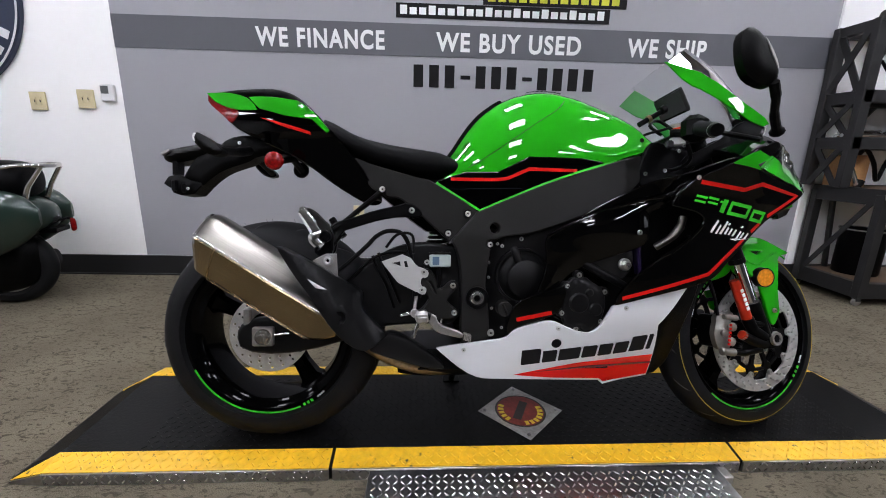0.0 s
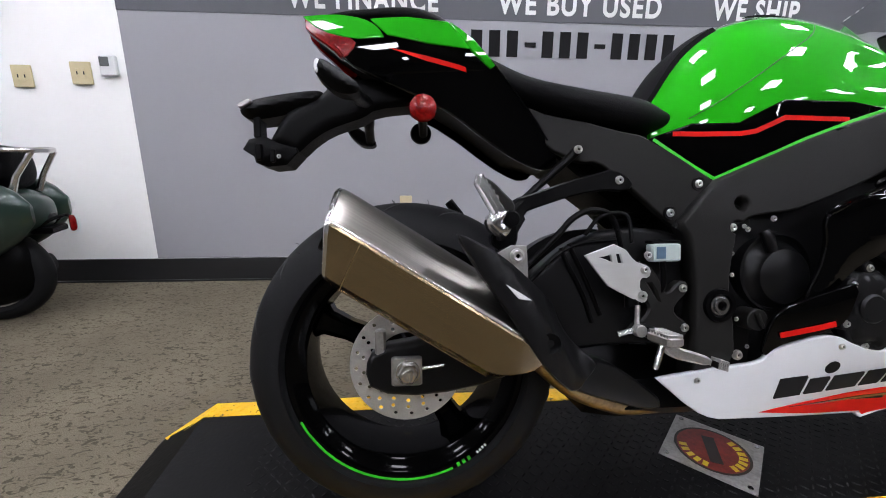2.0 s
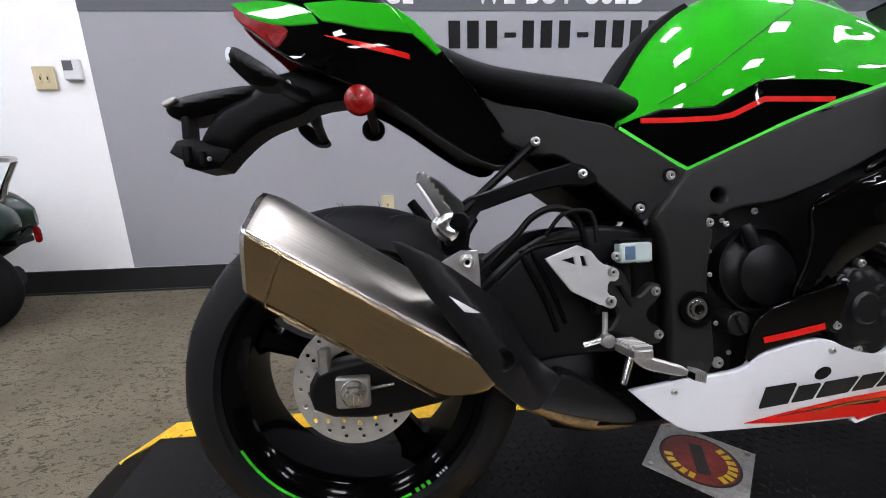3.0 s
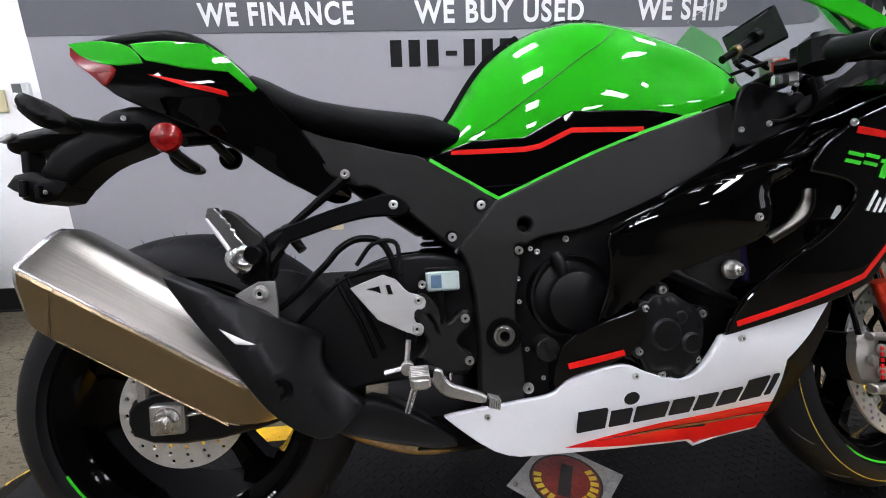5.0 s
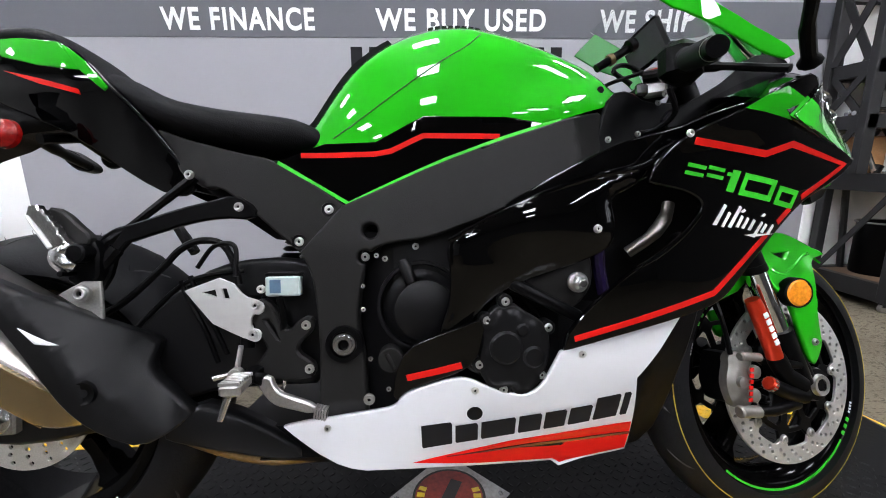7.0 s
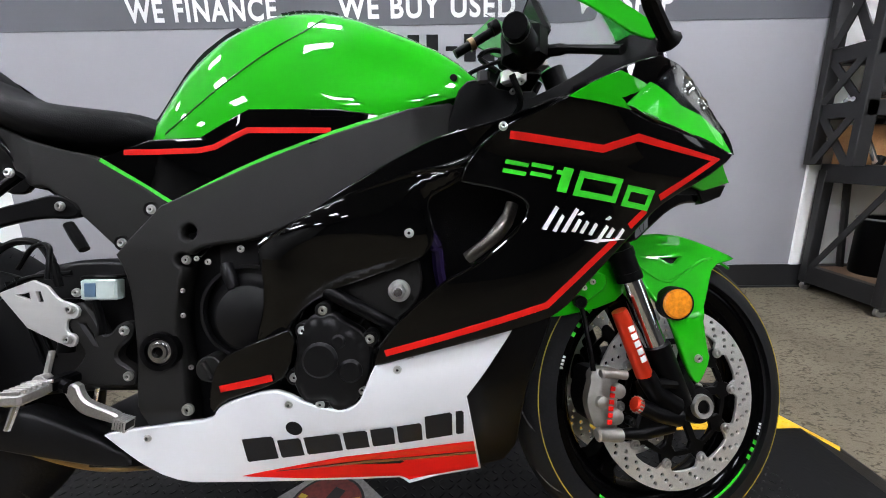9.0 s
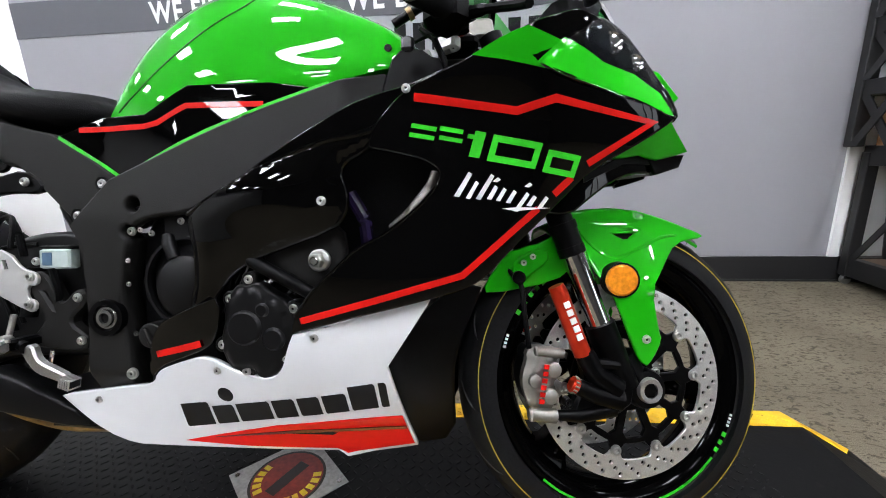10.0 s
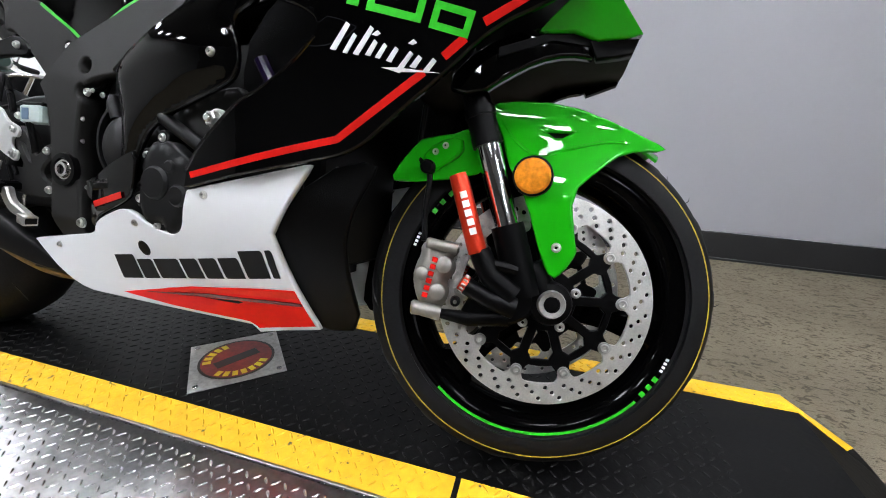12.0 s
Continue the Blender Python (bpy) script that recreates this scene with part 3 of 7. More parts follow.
def lozenges(origin, u, v, w, h, pitch, size, height, clip=None):
    """Raised tread lugs in alternating directions over a plane patch."""
    origin, u, v = Vector(origin), Vector(u).normalized(), Vector(v).normalized()
    n = u.cross(v)
    vs, fs = [], []
    for a in range(int(w / pitch)):
        for b in range(int(h / pitch)):
            cx, cy = (a + 0.5) * pitch, (b + 0.5) * pitch
            if clip and not clip(cx, cy):
                continue
            c = origin + u * cx + v * cy
            s = 1 if (a + b) % 2 else -1
            d = (u + s * v).normalized()
            e = n.cross(d)
            k = len(vs)
            for p, q, r in ((-1, 0, 0), (-0.35, -0.28, 0), (0.35, -0.28, 0), (1, 0, 0), (0.35, 0.28, 0), (-0.35, 0.28, 0), (-0.55, 0, 1), (0.55, 0, 1)):
                vs.append(c + d * (p * size) + e * (q * size) + n * (r * height - (0.0004 if not r else 0)))
            fs += [(k, k + 1, k + 6), (k + 1, k + 2, k + 7, k + 6), (k + 2, k + 3, k + 7), (k + 3, k + 4, k + 7), (k + 4, k + 5, k + 6, k + 7), (k + 5, k, k + 6)]
    return vs, fs


def lugs(piece, mat, parent, label):
    ob = mesh("tread_lug", *piece, mat, parent, smooth=False)
    tagged(ob, label, kind="stuff")


lugs(lozenges((-CH + 0.01, PF + EDGE + 0.005, 0), (1, 0, 0), (0, 1, 0), 2 * CH - 0.02, PB - PF - EDGE - BACK - 0.01, 0.0215, 0.0090, 0.0011, lambda x, y: abs(x - CH) < CH - 0.20), DECK, plat, "black painted tread lugs")
lugs(lozenges((-CH, PF + 0.003, RIM + 0.002), (1, 0, 0), (0, EDGE, 0.013), 2 * CH, EDGE, 0.0205, 0.0095, 0.0017, lambda x, y: min(abs(x - CH - j) for j in JOINTS) > 0.02), YELLOW, plat, "yellow painted tread lugs")
lugs(lozenges((-CH, PB - BACK, 0.001), (1, 0, 0), (0, BACK, -0.013), 2 * CH, BACK, 0.0205, 0.0095, 0.0017), YELLOW, plat, "yellow painted tread lugs")
lugs(lozenges((-CH, PF - 0.004, FLOOR), (1, 0, 0), (0, 0, 1), 2 * CH, 0.037, 0.018, 0.009, 0.0014, lambda x, y: min(abs(x - CH - j) for j in JOINTS) > 0.012), TREADBUMP, plat, "bright tread lugs")
# the loading ramp in front of it
ramp = tagged(new("loading_ramp"), "bright diamond plate loading ramp leaning on the platform", "ramp")
ramp.matrix_basis = PM
RX0, RX1, RY0, RY1 = -0.430, 0.545, -0.92, PF - 0.010
RZ0, RZ1 = FLOOR + 0.003, RIM - 0.004
mesh("plate", *strip((RX0, RY0, RZ0), (RX1, RY0, RZ0), (RX1, RY1, RZ1), (RX0, RY1, RZ1), 0.003), TREAD, ramp, smooth=False)
for x in (RX0 - 0.006, RX1):
    mesh("side_rail", *box(x, x + 0.006, RY0 + 0.3, RY1, FLOOR, RZ0 + 0.015, 0.001), CAST, ramp)
lugs(lozenges((RX0 + 0.005, RY0, RZ0 + 0.003), (1, 0, 0), (0, RY1 - RY0, RZ1 - RZ0), RX1 - RX0 - 0.01, RY1 - RY0 - 0.005, 0.0190, 0.0098, 0.0017), TREADBUMP, ramp, "bright tread lugs")
mesh("bracket", *box(RX1 + 0.004, RX1 + 0.035, PF - 0.05, PF - 0.008, FLOOR, FLOOR + 0.03, 0.004), CAST, ramp, "cast bracket at the ramp's corner")
# the worn square plate on the deck
badge = tagged(new("deck_badge"), "worn square metal plate with a round red emblem", "badge")
badge.matrix_basis = pose(0.760, 0.092, 0.0013, 0, 0, 45.5)
mesh("plate", *box(-0.1, 0.1, -0.1, 0.1, -0.001, 0.0015, 0.0004), STICKER, badge, smooth=False)


def flat_disc(r, z0, z1, n=48):
    return moved(disc_solid(r, -z1, -z0, n=n, bevel=0.0002), pose(0, 0, 0, -90))


mesh("emblem", *flat_disc(0.084, 0.001, 0.0021), STICKBLK, badge)
mesh("emblem", *flat_disc(0.078, 0.001, 0.0025), STICKRED, badge)
mesh("emblem_mark", *moved(box(-0.05, 0.05, -0.014, 0.014, 0.0022, 0.0030, 0.0002), pose(0, 0, 0, 0, 0, 20)), STICKBLK, badge, smooth=False)
for k in range(5):
    a = 112 + k * 16
    mesh("letter_bar", *moved(box(0.056, 0.074, -0.006, 0.006, 0.0022, 0.0031, 0.0002), pose(0, 0, 0, 0, 0, a)), STICKYEL, badge, smooth=False)
for k in range(7):
    a = 232 + k * 16
    mesh("letter_bar", *moved(box(0.056, 0.074, -0.006, 0.006, 0.0022, 0.0031, 0.0002), pose(0, 0, 0, 0, 0, a)), STICKYEL, badge, smooth=False)
for sx in (-1, 1):
    for sy in (-1, 1):
        mesh("screw", *moved(flat_disc(0.006, 0, 0.003, 10), pose(sx * 0.085, sy * 0.085, 0.001)), STEEL, badge)

# ---- the motorcycle, leaning on its side stand; x forwards, y to its left, z up from the deck ----
bike = tagged(new("motorcycle"), "green, black and white sport motorcycle leaning on its side stand", "motorcycle")
bike.matrix_basis = pose(0, 0, 0, -12, 0, 1.6)
RZ, FX, FZ = 0.320, 1.445, 0.294
STEER = 12.0
steer = Matrix.Translation((FX, 0, FZ)) @ Matrix.Rotation(radians(STEER), 4, Vector((-0.42, 0, 0.91))) @ Matrix.Translation((-FX, 0, -FZ))


def turned(x):
    """Sideways shift of the steered front end."""
    return (x - FX) * math.tan(radians(STEER))


def bolt_mesh():
    head = lathe([(0.0034, 0.0), (0.0034, -0.0040), (0.0062, -0.0046), (0.0074, -0.0036), (0.0078, -0.0014), (0.0100, -0.0010), (0.0104, 0.002), (0.0001, 0.004)], n=18)
    me = bpy.data.meshes.new("bolt")
    v, f = joined(head)
    me.from_pydata(v, [], f)
    me.materials.append(BOLTSTEEL)
    me.polygons.foreach_set("use_smooth", [True] * len(me.polygons))
    me.set_sharp_from_angle(angle=radians(40))
    dark = bpy.data.meshes.new("socket")
    v, f = disc_solid(0.0035, -0.0018, 0.001, n=6)
    dark.from_pydata(v, [], f)
    dark.materials.append(SATIN)
    return me, dark


BOLT, SOCKET = bolt_mesh()


def bolt(x, y, z, parent, size=1.0, side=-1):
    ob = new("bolt", BOLT)
    ob.parent = parent
    ob.matrix_basis = Matrix.Translation((x, y, z)) @ Matrix.Diagonal((0.82 * size, size if side < 0 else -size, 0.82 * size, 1))
    sk = new("socket", SOCKET)
    sk.parent = ob
    return ob


# -- wheels --
def tyre(R, c, w, bead, bw, centre, name, parent):
    prof = [(bead, -bw), (bead + 0.012, -bw - 0.006)]
    for a in range(-90, 91, 9):
        s = radians(a)
        prof.append((R - c + c * math.cos(s), w * math.sin(s)))
    prof += [(bead + 0.012, bw + 0.006), (bead, bw)]
    return mesh(name, *lathe(prof, centre, 120), RUBBER, parent, label="black rubber tyre with fresh moulding", sharp=60)


def tread(R, c, w, centre, parent, count, hairs=()):
    """Shallow grooves and moulding hairs on a tyre."""
    cx, cy, cz = centre
    put = lambda a, th, h: Vector((cx + (R - c + (c + h) * math.cos(a)) * math.cos(th), cy + (w + h) * math.sin(a), cz + (R - c + (c + h) * math.cos(a)) * math.sin(th)))
    for s in (-1, 1):
        for k in range(count):
            th = 2 * math.pi * (k + (0.5 if s > 0 else 0)) / count
            pts = [put(radians(s * a), th + b, -0.0006) for a, b in ((18, 0.0), (28, 0.07), (38, 0.13), (47, 0.17))]
            mesh("tread_groove", *tube(smooth_path(pts, 3), [0.0008] + [0.0022] * 7 + [0.0008] * 2, 5), BASE, parent)
    for a, deg in hairs:
        mesh("moulding_hair", *tube([put(radians(a), radians(deg), -0.001), put(radians(a), radians(deg), 0.004), put(radians(a + 3), radians(deg + 0.8), 0.009)], [0.0007, 0.0006, 0.0003], 4), RUBBER, parent)


def wheel(name, centre, R, c, w, rw, spokes, parent, label):
    cx, cy, cz = centre
    lip = 0.226
    prof = [(lip, -rw), (lip + 0.006, -rw + 0.002), (lip + 0.006, -rw + 0.010), (lip - 0.010, -rw + 0.014), (lip - 0.022, -rw + 0.03), (lip - 0.028, 0),
            (lip - 0.022, rw - 0.03), (lip - 0.010, rw - 0.014), (lip + 0.006, rw - 0.010), (lip + 0.006, rw - 0.002), (lip, rw), (lip - 0.012, rw - 0.003),
            (lip - 0.030, rw - 0.022), (lip - 0.038, 0), (lip - 0.030, -rw + 0.022), (lip - 0.012, -rw + 0.003)]
    ob = mesh(name, *lathe(prof, centre, 120, True), RIMBLACK, parent, label=label)
    tyre(R, c, w, lip, rw - 0.008, centre, "tyre", ob)
    mesh("hub", *lathe([(0.018, -0.06), (0.036, -0.06), (0.040, -0.05), (0.032, 0), (0.040, 0.05), (0.036, 0.06), (0.018, 0.06)], centre, 32), RIMBLACK, ob)
    for a in spokes:
        m = Matrix.Translation(centre) @ Matrix.Rotation(radians(-a), 4, "Y")
        rings = []
        for r, hw, hy in ((0.028, 0.034, 0.034), (0.07, 0.024, 0.030), (0.13, 0.021, 0.026), (0.175, 0.026, 0.030), (0.196, 0.044, 0.038)):
            rings.append([(r, -hy, -hw * 0.5), (r, -hy * 0.6, -hw), (r, hy * 0.6, -hw), (r, hy, -hw * 0.5), (r, hy, hw * 0.5), (r, hy * 0.6, hw), (r, -hy * 0.6, hw), (r, -hy, hw * 0.5)])
        mesh("spoke", *moved(loft(rings), m), RIMBLACK, ob)
    return ob


def arc_tape(centre, r0, r1, y, a0, a1, name, mat, parent, n=40):
    cx, cy, cz = centre
    rings = []
    for i in range(n + 1):
        a = radians(a0 + (a1 - a0) * i / n)
        rings.append([(cx + r * math.cos(a), cy + yy, cz + r * math.sin(a)) for r, yy in ((r0, y), (r1, y), (r1, y + 0.0012), (r0, y + 0.0012))])
    return mesh(name, *loft(rings), mat, parent)


def brake_disc(centre, r0, r1, y, rows, parent, thick=0.0045):
    cx, cy, cz = centre
    holes = []
    for r, n, off in rows:
        holes += [circle(cx + r * math.cos(2 * math.pi * (k + off) / n), cz + r * math.sin(2 * math.pi * (k + off) / n), 0.0045, 10) for k in range(n)]
    holes.append(circle(cx, cz, r0, 60))
    return mesh("brake_disc", *sheet(circle(cx, cz, r1, 120), -y - cy, thick, 0.02, holes=holes, edge=0.0006), DISC, parent, label="drilled steel brake disc")


rear = wheel("rear_wheel", (0, 0, RZ), 0.318, 0.078, 0.096, 0.086, (156, 302, 50), bike, "gloss black cast rear wheel with a green rim line")
tread(0.318, 0.078, 0.096, (0, 0, RZ), rear, 16, [(a, deg) for k, deg in enumerate(range(55, 300, 13)) for a in ((-22, 4, 30) if k % 2 else (-45, -8, 18))])
arc_tape((0, 0, RZ), 0.2260, 0.2303, -0.0875, 207, 292, "rim_tape", RIMGREEN, rear)
for a in (294.5, 297.5, 300.5):
    arc_tape((0, 0, RZ), 0.2225, 0.2305, -0.0875, a, a + 1.6, "rim_tape", RIMGREEN, rear, 4)
for k in range(4):
    arc_tape((0, 0, RZ), 0.2240, 0.2290, -0.0878, 306 + 1.7 * k, 307.0 + 1.7 * k, "letter_bar", DECAL, rear, 4)
brake_disc((0, 0, RZ), 0.062, 0.110, -0.085, ((0.073, 16, 0), (0.086, 18, 0.5), (0.099, 20, 0.2)), rear)
front = wheel("front_wheel", (FX, 0, FZ), 0.293, 0.058, 0.061, 0.050, (228, 348, 108), bike, "gloss black cast front wheel with a green rim line")
front.matrix_basis = steer
tread(0.293, 0.058, 0.061, (FX, 0, FZ), front, 14, [(a, deg) for k, deg in enumerate(range(-60, 70, 9)) for a in ((-25, 12) if k % 2 else (-5, 30))])
arc_tape((FX, 0, FZ), 0.2260, 0.2303, -0.0515, 228, 318, "rim_tape", RIMGREEN, front)
for a in (321, 325, 329, 128, 132, 136, 141, 146):
    arc_tape((FX, 0, FZ), 0.2225, 0.2305, -0.0515, a, a + 2.2, "rim_tape", RIMGREEN, front, 4)
for a0 in (334, 158):
    for k in range(4):
        arc_tape((FX, 0, FZ), 0.2240, 0.2290, -0.0518, a0 + 1.7 * k, a0 + 1.1 + 1.7 * k, "letter_bar", DECAL, front, 4)
# the painted moulding lines round the front tyre
for s in (-1, 1):
    a = radians(58)
    r, y = 0.293 - 0.058 + 0.058 * math.cos(a), s * 0.061 * math.sin(a)
    prof = [(r - 0.0012, y - 0.001 * s), (r + 0.0012, y + 0.0008 * s), (r + 0.0022, y - 0.0012 * s), (r, y - 0.0022 * s)]
    mesh("tyre_line", *lathe([(r - 0.0007, y - s * 0.0010), (r + 0.0007, y - s * 0.0005), (r + 0.0010, y + s * 0.0008), (r - 0.0007, y + s * 0.0010)], (FX, 0, FZ), 120, True), YELLOWLINE, front, label="thin yellow paint line")
for side in (-1, 1):
    inner_edge = []
    for i in range(160):
        a = 2 * math.pi * i / 160
        off = (a - 0.05 + math.pi / 10) % (math.pi / 5) - math.pi / 10
        rr = 0.1345 - 0.0180 * math.exp(-(off / 0.085) ** 4)
        inner_edge.append((FX + rr * math.cos(a), FZ + rr * math.sin(a)))
    d = mesh("brake_disc", *sheet(circle(FX, FZ, 0.167, 120), 0.078, 0.005, 0.02, side=side, edge=0.0006,
             holes=[circle(FX + r * math.cos(2 * math.pi * (k + o) / n), FZ + r * math.sin(2 * math.pi * (k + o) / n), 0.0043, 10) for r, n, o in ((0.1415, 30, 0.1), (0.1500, 30, 0.43), (0.1590, 30, 0.76)) for k in range(n)] + [inner_edge]), DISC, front, label="large drilled steel brake disc")
    holes = []
    for k in range(10):
        a0 = 2 * math.pi * k / 10 + 0.16
        holes.append([(FX + r * math.cos(a), FZ + r * math.sin(a)) for r, a in ((0.050, a0 + 0.02), (0.088, a0 - 0.04), (0.099, a0 + 0.05), (0.099, a0 + 0.35), (0.088, a0 + 0.45), (0.050, a0 + 0.40))])
    rim_edge = []
    for i in range(160):
        a = 2 * math.pi * i / 160
        off = (a - 0.05 + math.pi / 10) % (math.pi / 5) - math.pi / 10
        rr = 0.1060 + 0.0190 * math.exp(-(off / 0.095) ** 4)
        rim_edge.append((FX + rr * math.cos(a), FZ + rr * math.sin(a)))
    mesh("disc_carrier", *sheet(rim_edge, 0.0765, 0.006, 0.02, side=side, holes=holes + [circle(FX, FZ, 0.02, 20)]), SATIN, front, label="black spoked disc carrier")
    for k in range(10):
        a = 2 * math.pi * k / 10 + 0.05
        b = new("bolt", BOLT)
        b.parent = front
        b.matrix_basis = Matrix.Translation((FX + 0.1205 * math.cos(a), side * 0.079, FZ + 0.1205 * math.sin(a))) @ Matrix.Diagonal((0.95, -side * 0.8, 0.95, 1))
    for k in range(5):
        a = 2 * math.pi * k / 5 + 0.3
        bolt(FX + 0.050 * math.cos(a), side * 0.079, FZ + 0.050 * math.sin(a), front, 0.95, side)

# -- bodywork surface: half width of the fairing --
WX = ((0.45, 0.165), (0.55, 0.185), (0.65, 0.218), (0.75, 0.246), (0.85, 0.262), (0.95, 0.273), (1.05, 0.277), (1.13, 0.270), (1.20, 0.258), (1.26, 0.252), (1.31, 0.243), (1.35, 0.232), (1.40, 0.222), (1.45, 0.207), (1.486, 0.196), (1.54, 0.15))
FLARE = ((0.40, 0.0), (0.69, 0.0), (0.73, 0.012), (0.82, 0.048), (0.95, 0.060))
FLAREX = ((1.0, 0.6), (1.10, 1.0), (1.27, 1.0), (1.34, 0.65), (1.42, 0.25), (1.50, 0.0))
TUCK = ((0.10, 0.60), (0.70, 0.0), (1.0, 0.0))
TUCKX = ((0.60, 0.06), (0.95, 0.10), (1.20, 0.10), (1.28, 0.20), (1.36, 0.36), (1.50, 0.36))


def smoothed(table, x):
    return sum(lerp_table(table, x + d) for d in (-0.035, -0.02, 0, 0.02, 0.035)) / 5


def soft(table, x):
    """A wider, bell-shaped smoothing of a table, for panels that mirror the room."""
    return sum(w * lerp_table(table, x + d) for d, w in ((-0.06, 0.05), (-0.045, 0.09), (-0.03, 0.12), (-0.015, 0.155), (0, 0.17), (0.015, 0.155), (0.03, 0.12), (0.045, 0.09), (0.06, 0.05)))


def body(x, z):
    """Half width: tucked in below, flaring out to the crown above."""
    return soft(WX, x) + soft(FLARE, z) * soft(FLAREX, x) - soft(TUCK, z) * soft(TUCKX, x)


def proud(d, fn=body):
    return lambda x, z: fn(x, z) + d


# white belly panel with its red flash
BELLY = chaikin([(0.470, 0.291), (0.60, 0.312), (0.660, 0.321), (0.672, 0.345), (0.71, 0.36), (0.76, 0.376), (0.785, 0.372), (0.805, 0.36), (0.85, 0.344), (0.878, 0.343), (0.90, 0.36),
                 (0.912, 0.39), (0.925, 0.418), (1.125, 0.470), (1.056, 0.366), (1.086, 0.197), (0.961, 0.170), (0.945, 0.183), (0.777, 0.195), (0.66, 0.201), (0.569, 0.206)], 2, (0, 12, 13, 14, 15, 16, 17))
BT = ((0.47, 0.160), (0.60, 0.185), (0.80, 0.224), (0.95, 0.240), (1.06, 0.229), (1.13, 0.232))
BB = ((0.47, 0.150), (0.57, 0.140), (0.78, 0.123), (0.96, 0.105), (1.09, 0.098))


def belly_width(x, z):
    f = 1 - (1 - min(1.0, max(0.0, (z - 0.18) / 0.24))) ** 1.5
    return smoothed(BB, x) + (smoothed(BT, x) - smoothed(BB, x)) * f


belly = panel("belly_fairing", BELLY, belly_width, WHITE, bike, "glossy white belly fairing with a red flash", both=True, thick=0.012, edge=0.0022, step=0.012)
panel("red_flash", [(0.686, 0.212), (0.858, 0.249), (0.986, 0.265), (1.071, 0.273), (1.083, 0.203), (0.961, 0.176), (0.945, 0.189), (0.80, 0.199)], proud(0.0012, belly_width), FLASH, belly, "red flash", thick=0.001, edge=0.0003, back=False, step=0.015)
panel("red_flash", [(0.80, 0.238), (0.90, 0.254), (0.986, 0.2655), (1.070, 0.2735), (1.074, 0.252), (0.96, 0.243)], proud(0.0020, belly_width), FLASH, belly, "brightened red flash", thick=0.001, edge=0.0003, back=False, step=0.015)
panel("red_flash", [(0.745, 0.222), (0.90, 0.2405), (1.075, 0.2490), (1.076, 0.2440), (0.90, 0.2340)], proud(0.0036, belly_width), DARKRED, belly, "dark red line", thick=0.002, edge=0.0003, back=False, step=0.010)
panel("red_flash", [(0.78, 0.2285), (0.87, 0.247), (0.99, 0.2625), (1.069, 0.270), (1.073, 0.257), (0.95, 0.250)], proud(0.0026, belly_width), ORANGE, belly, "orange red upper flash", thick=0.001, edge=0.0003, back=False, step=0.015)


def word_shape(widths, x, z, slope, h, parent, mat, gap=0.006, shear=0.12, fn=belly_width):
    """A row of plain leaning blocks along a sloping base line."""
    c, s = math.cos(slope), math.sin(slope)
    for w, hs in widths:
        hh = h * hs
        out = [(x + (u + v * shear) * c - v * s, z + (u + v * shear) * s + v * c) for u, v in ((0.002, 0), (w, 0), (w, hh - 0.004), (w - 0.003, hh), (0, hh), (0, 0.003))]
        panel("letter_block", out, proud(0.0016, fn), mat, parent, thick=0.001, edge=0.0002, back=False, step=0.03)
        x, z = x + (w + gap) * c, z + (w + gap) * s


word_shape([(0.052, 1.25), (0.038, 1), (0.058, 1), (0.038, 1), (0.036, 1), (0.038, 1), (0.042, 1.3), (0.012, 1.3)], 0.702, 0.243, radians(8.2), 0.036, belly, INK)
panel("round_cap", circle(0.79, 0.312, 0.0125, 24), proud(0.0012, belly_width), PLASTIC, belly, thick=0.004, edge=0.0006)
for x, z in ((0.543, 0.288), (0.789, 0.356), (0.957, 0.415)):
    bolt(x, -belly_width(x, z) - 0.001, z, belly, 0.75)
# black side and front fairing
FRONT = chaikin([(1.0534, 0.6805), (1.0625, 0.7065), (1.1069, 0.7477), (1.1623, 0.7689), (1.2590, 0.8150), (1.2950, 0.8010), (1.2830, 0.7770), (1.3300, 0.7590), (1.3840, 0.7500), (1.4320, 0.7380), (1.4750, 0.7232), (1.4188, 0.6866), (1.3548, 0.6554), (1.2973, 0.5967), (1.2378, 0.5405),
                 (1.1945, 0.4940), (1.1360, 0.4771), (1.0196, 0.4497), (0.9276, 0.4252), (0.9336, 0.4489), (0.9609, 0.4832), (0.9950, 0.5144), (1.0310, 0.5436), (1.0723, 0.5658), (1.1124, 0.5961), (1.1438, 0.6288), (1.1484, 0.6515), (1.1170, 0.6684)], 3, (0, 4, 5, 6, 10, 18))
fair = panel("front_fairing", FRONT, body, BLACK, bike, "glossy black front fairing with red lines and a green crown", both=True, thick=0.010, edge=0.003, step=0.012)
panel("green_crown", [(1.190, 0.7840), (1.224, 0.8020), (1.244, 0.8110), (1.259, 0.8165), (1.308, 0.8020), (1.294, 0.7870), (1.282, 0.7720), (1.228, 0.7800)], proud(0.0015), GREEN, fair, "green crown panel", both=True, thick=0.001, edge=0.0004, back=False, step=0.015)


